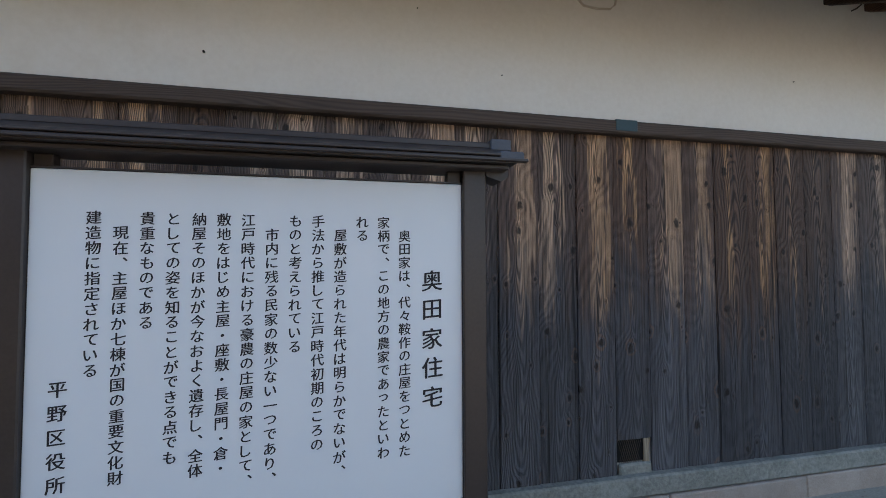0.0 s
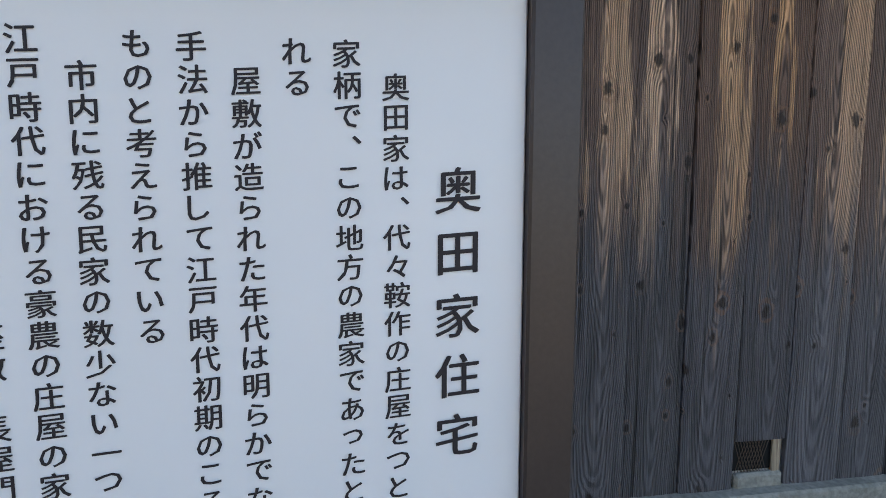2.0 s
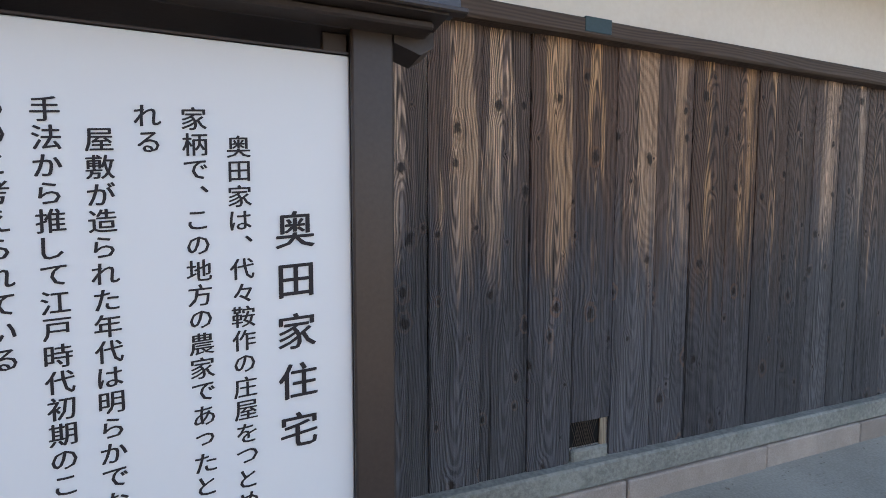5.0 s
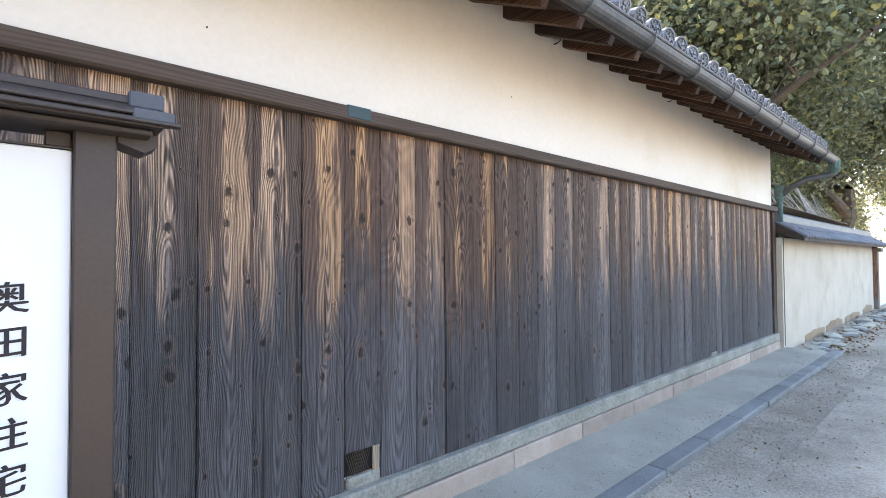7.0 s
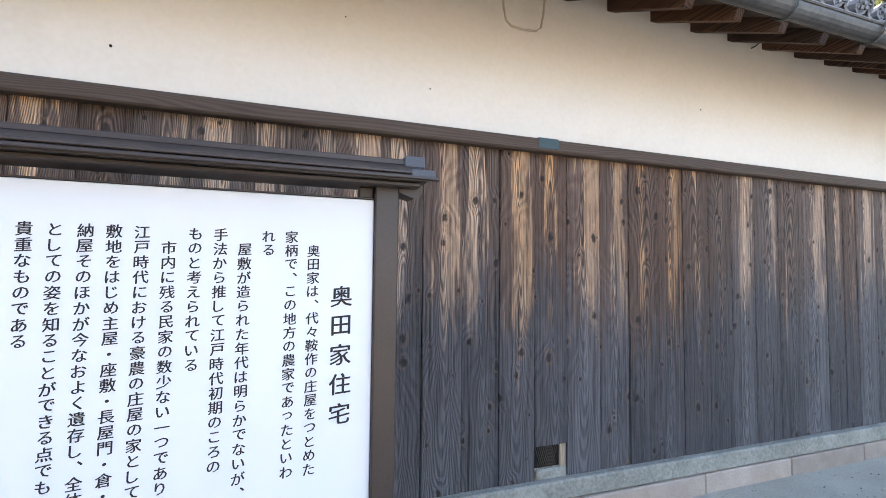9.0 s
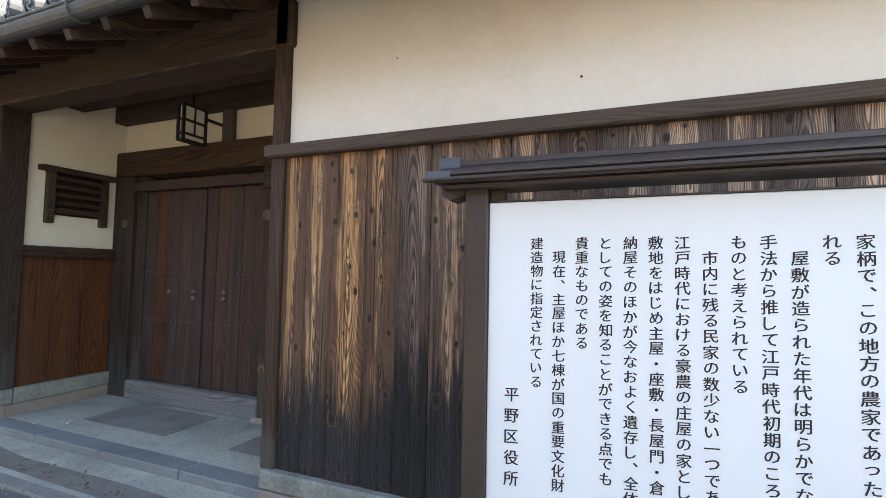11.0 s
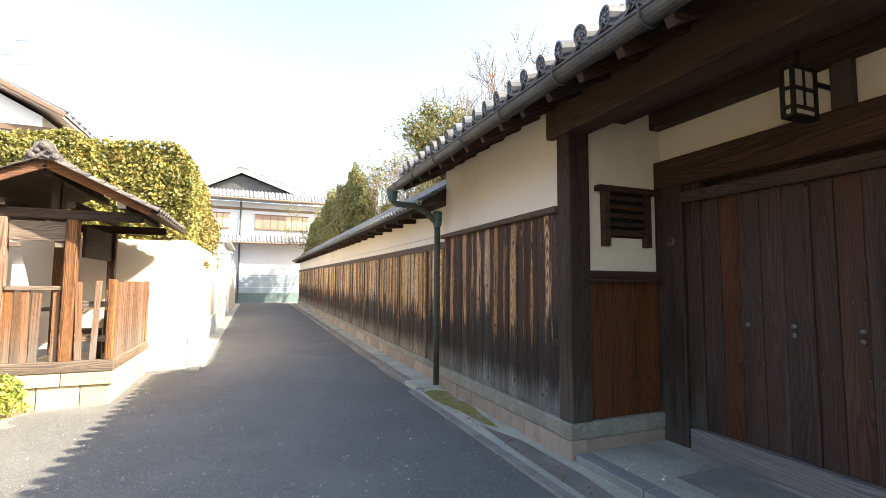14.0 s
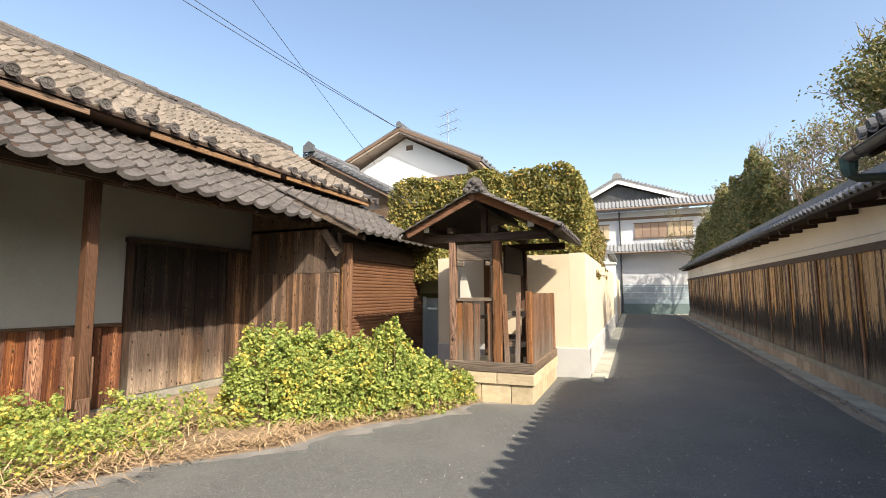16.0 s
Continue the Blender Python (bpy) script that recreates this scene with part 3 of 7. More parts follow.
tagged(strip("road", -41.4, -2.5, lane_left, lambda x: 2.22 + 0.02 * math.sin(x * 2.3), 0.0, M_ASPHALT, 0.2), "worn grey asphalt lane with fine pale grit", "road", kind="structure")
tagged(strip("road_1", -2.5, 40, lane_left, lambda x: 1.35, 0.0, M_DIRT, 0.4), "dusty pale gravel lane surface", "road", kind="structure")

margin = strip("gravel_margin", -10.6, 2.0, lambda x: lane_left(x) - 0.02, lambda x: lane_left(x) + 0.34 + 0.3 * noise.noise(Vector((x * 1.1, 3.0, 0.0))) + 0.14 * noise.noise(Vector((x * 5.0, 1.0, 0.0))), 0.004, M_SANDY, 0.06)
tagged(margin, "sandy gravel margin between asphalt and weed bed", "gravel", kind="structure")
verge = strip("pavement", -10.0, -2.5, 2.2, 2.78, 0.018, M_CONC, 0.4)
tagged(verge, "stained concrete strip with dirt beside the gatehouse", "pavement", kind="structure")
pave2 = strip("pavement_1", -40, -10.0, 2.42, 2.85, 0.02, M_CONC, 0.6)
tagged(pave2, "narrow concrete gutter strip along the wall", "pavement", kind="structure")
tagged(part("moss_patch", (lambda pts: ([(x, y, rise(x) + 0.026) for x, y in pts], [tuple(range(len(pts)))]))(
    [(-9.75, 2.32), (-9.2, 2.30), (-8.6, 2.42), (-7.95, 2.46), (-7.7, 2.56), (-8.3, 2.62), (-8.8, 2.70), (-9.3, 2.66), (-9.7, 2.7), (-9.9, 2.5)]), M_MOSS), "yellow-green moss patch on the concrete strip", "moss")
tagged(part("dirt_streak", (lambda pts: ([(x, y, rise(x) + 0.023) for x, y in pts], [tuple(range(len(pts)))]))(
    [(-7.9, 2.40), (-6.9, 2.34), (-6.0, 2.33), (-4.2, 2.30), (-2.6, 2.31), (-2.6, 2.47), (-4.0, 2.52), (-5.3, 2.5), (-6.2, 2.6), (-7.2, 2.58)]), M_DIRTLINE), "brown dirt gathered along the concrete strip", "dirt")
# kerb stones along the gatehouse strip, flush with the asphalt
kerb = thing("kerb", (-6, 2.2, -0.03), "low concrete kerb edging the asphalt lane", "kerb", kind="structure")
kerb_me = mesh_of(box(-0.297, 0.297, -0.06, 0.06, -0.1, 0.024, 0.01), "kerb_stone", M_CONC_DARK)
for i in range(13):
    share("kerb_stone", kerb_me, pose(-9.7 + 0.6 * i, 2.2, rise(-8), 0, 0, random.uniform(-0.4, 0.4)), kerb)
kerb2 = thing("kerb_1", (-25, 2.42, 0), "thin concrete kerb of the long wall's gutter", "kerb", kind="structure")
for i in range(49):
    x = -39.2 + 0.6 * i
    share("kerb_stone", kerb_me, pose(x, 2.42, rise(x) + 0.0), kerb2)
drain = thing("drain_cover", (-10.25, 2.5, 0), "pale concrete drain slab at the foot of the downpipe", "drain")
part("slab", box(-10.6, -10.02, 2.27, 2.72, -0.05, 0.03, 0.01), M_CONC, drain)

# apron east of the board: concrete, edged with dark stone
tagged(strip("pavement_2", -2.9, 10.9, 2.0, 2.70, 0.07, M_APRON, 0.4), "grey concrete apron along the boarded wall", "pavement", kind="structure")
edge = thing("kerb_2", (4, 1.93, -0.1), "dark stone edging of the concrete apron", "kerb", kind="structure")
edge_me = mesh_of(box(-0.44, 0.44, -0.07, 0.09, -0.1, 0.06, 0.008), "edging_stone", M_BLUESTONE)
for i in range(16):
    x = -2.5 + 0.89 * i
    share("edging_stone", edge_me, pose(x, 1.93 + random.uniform(-0.008, 0.008), rise(x), 0, 0, random.uniform(-0.5, 0.5)), edge)

# ---- gatehouse: walls ----
LEDGE0, LEDGE1 = 2.475, 2.565
EAST0, EAST1, WEST0, WEST1 = -2.9, 10.75, -10.02, -6.6
core = part("wall_north", box(EAST0 + 0.12, EAST1 - 0.02, 2.76, 2.96, 0.1, 3.95, 0.0), M_PLASTER)
tagged(core, "cream lime-plastered gatehouse wall above dark boards", "wall", kind="structure")
core2 = part("wall_north_1", box(WEST0 + 0.02, WEST1 - 0.02, 2.79, 2.99, 0.1, 3.95, 0.0), M_PLASTER)
tagged(core2, "cream lime-plastered wall above sun-bleached boards", "wall", kind="structure")
ends = part("wall_east", box(EAST1 - 0.22, EAST1 - 0.02, 2.97, 6.4, 0.1, 4.4, 0.0), M_PLASTER)
tagged(ends, "plastered end wall of the gatehouse", "wall", kind="structure")
tagged(part("wall_west", box(WEST0 + 0.02, WEST0 + 0.22, 3.0, 6.4, 0.1, 4.4, 0.0), M_PLASTER), "plastered end wall of the gatehouse", "wall", kind="structure")
tagged(part("wall_south", box(WEST0 + 0.23, EAST1 - 0.23, 6.2, 6.4, 0.1, 4.4, 0.0), M_PLASTER), "plastered rear wall of the gatehouse", "wall", kind="structure")

# plinth and granite course
plinth = thing("plinth", (4, 2.7, 0), "weathered grey sill course over pinkish granite blocks", "plinth", kind="structure")
part("sill_course", box(EAST0 + 0.02, EAST1 - 0.03, 2.665, 2.95, 0.115, 0.245, 0.012), M_PLINTH, plinth)
gr = mesh_of(box(-0.5, 0.5, -0.1, 0.1, -0.3, 0.112, 0.008), "granite_block", M_GRANITE)
x = EAST0 + 0.03
while x < EAST1 - 0.3:
    w = random.uniform(0.75, 1.15)
    share("granite_block", gr, pose(x + w / 2, 2.755 + random.uniform(-0.006, 0.004), 0.0) @ Matrix.Diagonal((w - 0.008, 1, 1, 1)), plinth)
    x += w
plinth2 = thing("plinth_1", (-8.3, 2.8, 0), "mossy sill course over pinkish granite blocks", "plinth", kind="structure")
part("sill_course", box(WEST0, -6.52, 2.70, 2.98, 0.18, 0.345, 0.012), M_PLINTH, plinth2)
part("sill_course", box(-6.88, -6.52, 2.985, 4.0, 0.18, 0.345, 0.012), M_PLINTH, plinth2)
x = WEST0
while x < -6.9:
    w = min(random.uniform(0.5, 0.75), -6.53 - x)
    share("granite_block", gr, pose(x + w / 2, 2.815 + random.uniform(-0.006, 0.006), 0.065) @ Matrix.Diagonal((w - 0.008, 1, 1, 1)), plinth2)
    x += w
share("granite_block", gr, pose(-6.70, 2.815, 0.065) @ Matrix.Diagonal((0.34, 1, 1, 1)), plinth2)
share("granite_block", gr, pose(-6.63, 3.45, 0.065, 0, 0, 90) @ Matrix.Diagonal((1.06, 1, 1, 1)), plinth2)


def plank_mesh(material, h, t=0.022):
    """A board one metre wide, cupped a little, standing on its origin."""
    b = bmesh.new()
    prof = [(-0.5, t), (-0.5, 0.004), (-0.46, 0.0), (0, -0.003), (0.46, 0.0), (0.5, 0.004), (0.5, t)]
    lo = [b.verts.new((px, py, 0)) for px, py in prof]
    hi = [b.verts.new((px, py, h)) for px, py in prof]
    for i in range(len(prof) - 1):
        b.faces.new((lo[i], lo[i + 1], hi[i + 1], hi[i]))
    b.faces.new(lo)
    b.faces.new(hi)
    return mesh_of(b, "plank", material)


def planking(parent, edges, y, z0, z1, material, turn=0.0, wander=0.012, along="x", lift=None):
    me = plank_mesh(material, z1 - z0)
    for a, b in zip(edges, edges[1:]):
        w = b - a - 0.004
        c = (a + b) / 2
        up = lift(c) if lift else 0.0
        dz = random.uniform(-wander, wander)
        off = random.uniform(-0.004, 0.004)
        m = pose(c, y + off, z0 + up + dz) if along == "x" else pose(y + off, c, z0 + up + dz, 0, 0, turn)
        m = m @ pose(0, 0, 0, random.uniform(-0.12, 0.12), random.uniform(-0.1, 0.1), 0) @ Matrix.Diagonal((w, 1, (z1 - z0 - dz) / (z1 - z0), 1))
        share("plank", me, m, parent)


E1 = [-2.787, -2.587, -2.373, -2.10, -1.858, -1.618, -1.36, -1.10, -0.82, -0.58, -0.31, -0.05, 0.20, 0.46, 0.73, 1.005, 1.276, 1.545, 1.813, 2.077, 2.36, 2.621, 2.910, 3.16, 3.43, 3.69, 3.957, 4.252, 4.57, 4.894, 5.13, 5.33, 5.62]
rng = random.Random(4)
while E1[-1] < 10.3:
    E1.append(E1[-1] + rng.uniform(0.2, 0.3))
E1[-1] = 10.55
gap = E1.index(1.813)
clad = thing("cladding", (4, 2.73, 0.2), "dark scorched cedar boards with worn brown grain", "cladding", kind="structure")
wst = E1.index(-1.10)
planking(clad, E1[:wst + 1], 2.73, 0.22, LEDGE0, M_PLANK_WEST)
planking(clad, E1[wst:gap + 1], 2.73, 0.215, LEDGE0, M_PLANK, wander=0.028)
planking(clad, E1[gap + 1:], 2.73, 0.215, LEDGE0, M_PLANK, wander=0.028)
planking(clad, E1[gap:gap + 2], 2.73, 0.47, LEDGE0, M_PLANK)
part("corner_board", box(EAST1 - 0.2, EAST1 - 0.02, 2.70, 2.755, 0.1, LEDGE0, 0.006), M_POST, clad)
part("corner_board", box(EAST0, EAST0 + 0.115, 2.70, 2.95, 0.24, 3.92, 0.008), M_POST, clad)
part("rail", box(EAST0 - 0.04, EAST1, 2.655, 2.757, LEDGE0, LEDGE1, 0.012), M_LEDGE, clad)

E2 = [WEST0 + 0.02]
while E2[-1] < -6.95:
    E2.append(E2[-1] + rng.uniform(0.20, 0.27))
E2[-1] = -6.74
clad2 = thing("cladding_1", (-8.3, 2.76, 0.3), "sun-bleached orange cedar boards, black towards the foot", "cladding", kind="structure")
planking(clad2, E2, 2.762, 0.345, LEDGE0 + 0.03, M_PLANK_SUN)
part("rail", box(WEST0, -6.73, 2.69, 2.787, LEDGE0 + 0.02, LEDGE1, 0.012), M_LEDGE, clad2)

# small foot vents
def foot_vent(x, top, w=0.2):
    v = thing("foot_vent", (x, 2.73, top - 0.2), "small square vent with rusty mesh at the boards' foot", "vent")
    part("recess", box(x - w / 2, x + w / 2, 2.752, 2.757, top - 0.16, top, 0.0), M_BLACK, v)
    b = bmesh.new()
    for i in range(9):
        o = -w / 2 + w * i / 8
        tube([(x + o * 0.5 - w * 0.25, 2.745, top - 0.2), (x + o * 0.5 + w * 0.02, 2.745, top)], 0.0018, 4, b)
        tube([(x - o * 0.5 - w * 0.0, 2.743, top - 0.2), (x - o * 0.5 - w * 0.27, 2.743, top)], 0.0018, 4, b)
    part("wire_mesh", b, M_MESH, v)
    part("cheek", box(x + w * 0.3, x + w * 0.48, 2.735, 2.75, top - 0.17, top - 0.005, 0.004), M_BAREWOOD, v, "pale bare wood cheek")
    part("cill", box(x - w * 0.5, x + w * 0.52, 2.722, 2.757, 0.235, top - 0.165, 0.012), M_PLINTH, v, "smeared cement under the vent")
    return v


tape = thing("tape_strip", (1.9, 2.65, 2.5), "short teal tape wrapped on the ledge rail", "tape")
part("strip", box(1.80, 1.96, 2.652, 2.70, LEDGE0 + 0.02, LEDGE1 + 0.003, 0.002), M_TEAL, tape)
for nx, nz, nr in ((-0.70, 2.80, 0.007), (1.05, 2.83, 0.004), (-1.9, 3.1, 0.004), (3.4, 3.0, 0.004), (0.5, 3.2, 0.004)):
    fleck = thing("nail_head", (nx, 2.757, nz), "small dark nail head in the plaster", "nail")
    part("head", tube([(nx, 2.762, nz), (nx, 2.752, nz)], nr, 8), M_BLACK, fleck)
mark = thing("plaster_scar", (1.74, 2.757, 3.45), "faint raised outline of a filled opening in plaster", "scar", kind="structure")
part("outline", tube([(1.57, 2.757, 3.62), (1.58, 2.757, 3.50), (1.60, 2.757, 3.40), (1.64, 2.757, 3.365), (1.74, 2.757, 3.355), (1.84, 2.757, 3.365), (1.88, 2.757, 3.40), (1.90, 2.757, 3.50), (1.91, 2.757, 3.62)], 0.008, 6), M_PLASTER_OLD, mark)
for hx, hz in ((4.01, 3.63), (6.39, 3.61)):
    hook = thing("wall_hook", (hx, 2.757, hz), "small rusty iron hook driven into plaster", "hook")
    part("hook", tube([(hx, 2.765, hz), (hx, 2.72, hz), (hx + 0.015, 2.70, hz + 0.02), (hx + 0.03, 2.70, hz + 0.045)], 0.006, 6), M_MESH, hook)
foot_vent(1.945, 0.475, 0.24)
V2 = foot_vent(7.70, 0.46, 0.2)

# ---- gatehouse: eaves and roof ----
EY, EZ, SL = 1.99, 3.505, 0.5
roof = thing("roof", (0, 2, 3.6), "grey-tiled gatehouse roof with round eave tiles", "roof", kind="structure")
RX0, RX1 = -10.3, 11.1
part("roof_deck", prism([(EY + 0.03, EZ - 0.07), (EY + 0.03, EZ - 0.03), (4.6, EZ - 0.03 + (4.6 - EY) * SL), (7.2, EZ - 0.03), (7.2, EZ - 0.07), (4.6, EZ - 0.07 + (4.6 - EY) * SL)], 0, RX0, RX1), M_BEAM, roof)
part("eave_board", box(RX0 + 0.02, RX1 - 0.02, EY + 0.02, EY + 0.05, EZ - 0.14, EZ - 0.072, 0.004), M_LEDGE, roof)
raft_me = mesh_of(beam((0, 0.05, 0.0), (0, 0.95, 0.45 * 1.0), 0.07, 0.10), "rafter", M_RAFTER)
i = 0
x = RX0 + 0.2
while x < RX1 - 0.1:
    share("rafter", raft_me, pose(x, EY, EZ - 0.165), roof)
    x += 0.42


def disc_tile(r, length, material, name):
    """A round eave tile: a barrel with a rimmed, beaded end disc facing -y."""
    b = bmesh.new()
    n = 14
    ring = [b.verts.new((r * math.cos(k * math.tau / n), -0.0, r * math.sin(k * math.tau / n))) for k in range(n)]
    back = [b.verts.new((r * 0.93 * math.cos(k * math.tau / n), length, r * 0.93 * math.sin(k * math.tau / n))) for k in range(n)]
    inn = [b.verts.new((r * 0.82 * math.cos(k * math.tau / n), -0.0, r * 0.82 * math.sin(k * math.tau / n))) for k in range(n)]
    dep = [b.verts.new((r * 0.78 * math.cos(k * math.tau / n), 0.012, r * 0.78 * math.sin(k * math.tau / n))) for k in range(n)]
    for k in range(n):
        j = (k + 1) % n
        b.faces.new((ring[k], ring[j], back[j], back[k]))
        b.faces.new((inn[k], inn[j], ring[j], ring[k]))
        b.faces.new((dep[k], dep[j], inn[j], inn[k]))
    b.faces.new(dep)
    b.faces.new(back)
    for k in range(8):
        a = k * math.tau / 8
        bmesh.ops.create_cube(b, size=r * 0.16, matrix=Matrix.Translation((r * 0.62 * math.cos(a), 0.008, r * 0.62 * math.sin(a))))
    for k in range(3):
        a = k * math.tau / 3
        bmesh.ops.create_cube(b, size=r * 0.3, matrix=Matrix.Translation((r * 0.26 * math.cos(a), 0.010, r * 0.26 * math.sin(a))) @ Matrix.Rotation(a, 4, "Y"))
    return mesh_of(b, name, material)


disc_me = disc_tile(0.084, 0.32, M_TILE, "eave_disc")
tilt = math.degrees(math.atan(SL))
cov = bmesh.new()
for k in range(9):
    pts = []
    n = 8
    r = 0.072 - 0.004 * (k % 2)
    y0, y1 = 0.30 * k, 0.30 * k + 0.31
    a = [cov.verts.new((r * math.cos(math.pi * q / n), y0, r * math.sin(math.pi * q / n) + 0.004)) for q in range(n + 1)]
    c = [cov.verts.new((r * 0.92 * math.cos(math.pi * q / n), y1, r * 0.92 * math.sin(math.pi * q / n))) for q in range(n + 1)]
    for q in range(n):
        cov.faces.new((a[q], a[q + 1], c[q + 1], c[q]))
    cov.faces.new(a)
cover_me = mesh_of(cov, "cover_tiles", M_TILE)
pan = bmesh.new()
for k in range(12):
    y0, y1 = 0.24 * k - 0.03, 0.24 * k + 0.25
    n = 6
    a = [pan.verts.new((-0.12 + 0.24 * q / n, y0, 0.02 - 0.045 * math.sin(math.pi * q / n))) for q in range(n + 1)]
    a2 = [pan.verts.new((-0.12 + 0.24 * q / n, y0, -0.002 - 0.045 * math.sin(math.pi * q / n))) for q in range(n + 1)]
    c = [pan.verts.new((-0.12 + 0.24 * q / n, y1, -0.012 - 0.045 * math.sin(math.pi * q / n))) for q in range(n + 1)]
    for q in range(n):
        pan.faces.new((a[q], a[q + 1], c[q + 1], c[q]))
        pan.faces.new((a2[q], a2[q + 1], a[q + 1], a[q]))
pan_me = mesh_of(pan, "pan_tiles", M_TILE)
x = RX0 + 0.12
while x < RX1:
    jz = random.uniform(-0.006, 0.006)
    share("eave_disc", disc_me, pose(x + random.uniform(-0.006, 0.006), EY, EZ + 0.115 + jz, tilt * 0.6, random.uniform(0, 90), random.uniform(-2, 2)), roof)
    share("cover_tiles", cover_me, pose(x, EY + 0.16, EZ + 0.055 + 0.11 + jz, tilt, 0, 0), roof)
    if x + 0.14 < RX1:
        share("pan_tiles", pan_me, pose(x + 0.1325, EY + 0.02, EZ + 0.065, tilt, 0, 0), roof)
    x += 0.265
part("ridge", prism([(4.42, 4.86), (4.42, 5.1), (4.5, 5.2), (4.7, 5.2), (4.78, 5.1), (4.78, 4.86)], 0, RX0, RX1), M_TILE, roof)

# gutters and downpipes
gut = thing("gutter", (0, 1.9, 3.38), "dull grey half-round eaves gutter on curved brackets", "gutter")
b = bmesh.new()
GZ, GY, GR = 3.35, 1.875, 0.072
n = 10
prof = [(GY + GR * math.cos(math.pi + math.pi * q / n), GZ + GR * 1.25 * math.sin(math.pi + math.pi * q / n)) for q in range(n + 1)]
prof += [(GY + (GR - 0.006) * math.cos(-math.pi * q / n), GZ + (GR - 0.006) * 1.25 * math.sin(-math.pi * q / n)) for q in range(n + 1)]
prism(prof, 0, RX0 + 0.12, RX1 - 0.1, b)
tube([(RX0 + 0.14, GY - GR, GZ), (RX1 - 0.12, GY - GR, GZ)], 0.012, 6, b)
part("trough", b, M_GUTTER, gut)
brk = bmesh.new()
tube([(0, GY + 0.14, GZ + 0.05), (0, GY + 0.09, GZ - 0.02)] + [(0, GY + (GR + 0.012) * math.cos(-math.pi * q / 7), GZ + (GR * 1.25 + 0.012) * math.sin(-math.pi * q / 7)) for q in range(8)] + [(0, GY - GR - 0.02, GZ + 0.03), (0, GY - GR, GZ + 0.035)], 0.008, 5, brk)
brk_me = mesh_of(brk, "bracket", M_GUTTER)
x = RX0 + 0.5
while x < RX1 - 0.3:
    share("bracket", brk_me, pose(x, 0, 0), gut)
    x += 0.86


def downpipe(x, y, side, lab):
    p = thing("downpipe", (x, y, 0), lab, "downpipe")
    hx = x + side * 0.1
    part("hopper", tube([(hx, GY, GZ - 0.02), (hx, GY, GZ - 0.16), (hx, GY + 0.01, GZ - 0.24)], [0.095, 0.085, 0.06], 10), M_COPPER, p, "green copper outlet under the gutter end")
    part("elbow", tube([(hx, GY, GZ - 0.22), (hx, GY + 0.08, GZ - 0.27), (x, GY + 0.35, GZ - 0.30), (x, GY + 0.58, GZ - 0.40), (x, y - 0.03, GZ - 0.56), (x, y, GZ - 0.72)], 0.052, 10), M_PIPE if side < 0 else M_GUTTER, p, smooth=True)
    part("collar", tube([(x, y, 2.98), (x, y, 2.96), (x, y, 2.80), (x, y, 2.72), (x, y, 2.70)], [0.062, 0.085, 0.08, 0.068, 0.056], 10), M_COPPER, p, "green copper collar")
    part("pipe", tube([(x, y, 2.72), (x, y, 2.3 if side > 0 else -0.02)], 0.052, 12), M_COPPER if side > 0 else M_PIPE, p, smooth=True)
    if side > 0:
        part("lower_pipe", tube([(x, y, 2.31), (x, y, 0.0)], 0.05, 12), M_PIPE, p)
    return p


downpipe(-10.08, 2.66, -1, "dark mossy downpipe with a green copper collar")
downpipe(10.86, 2.66, 1, "grey downpipe with a green copper collar")

# ---- gate recess ----
GX0, GX1, GYB = WEST1, EAST0, 4.02
gfl = strip("floor", GX0 - 0.02, GX1 + 0.02, 2.78, 4.35, 0.085, M_CONC, 0.5)
tagged(gfl, "worn concrete floor of the gate recess", "floor", kind="structure")
patch = part("floor_patch", box(-5.75, -4.55, 3.22, 3.85, 0.03, 0.0595, 0.0), M_CONC_DARK)
tagged(patch, "darker concrete slab let into the gate floor", "slab", kind="structure")
tagged(part("floor_patch", box(-3.75, -3.0, 3.22, 3.85, 0.03, 0.0595, 0.0), M_CONC_DARK), "darker concrete slab let into the gate floor", "slab", kind="structure")
sill_e = thing("kerb_3", (-5, 2.85, 0), "blue-grey stone edging at the gate's front", "kerb", kind="structure")
for a, c in ((-6.5, -5.65), (-5.64, -4.72), (-4.71, -3.75), (-3.74, -2.92)):
    part("edging_stone", box(a, c, 2.735, 2.93, -0.1, 0.062, 0.01), M_BLUESTONE, sill_e)

gate = thing("gate", (-5.0, 4.0, 0.05), "dark timber double gate with iron studs, shut", "gate")
part("threshold", box(-6.20, -4.11, 3.93, 4.1, 0.05, 0.275, 0.012), M_SILLGREY, gate)
part("threshold", box(-3.87, -2.93, 3.93, 4.1, 0.05, 0.275, 0.012), M_SILLGREY, gate)
part("post", box(-6.598, -6.235, 3.95, 4.16, 0.05, 2.80, 0.012), M_POST, gate)
part("jamb", box(-6.233, -6.06, 4.0, 4.15, 0.276, 2.80, 0.008), M_POST, gate)
part("post", box(-4.105, -3.875, 3.92, 4.14, 0.05, 2.80, 0.012), M_POST, gate)
part("foot_stone", box(-4.15, -3.83, 3.88, 4.18, 0.0, 0.10, 0.015), M_GRANITE, gate)
part("lintel", box(-6.6, -2.9, 3.95, 4.2, 2.803, 3.12, 0.012), M_BEAM, gate)
part("head_rail", box(-6.234, -4.107, 3.94, 4.0, 2.60, 2.72, 0.008), M_BEAM, gate)
part("head_block", box(-4.09, -3.89, 3.875, 3.925, 2.52, 2.76, 0.012), M_BEAM, gate)
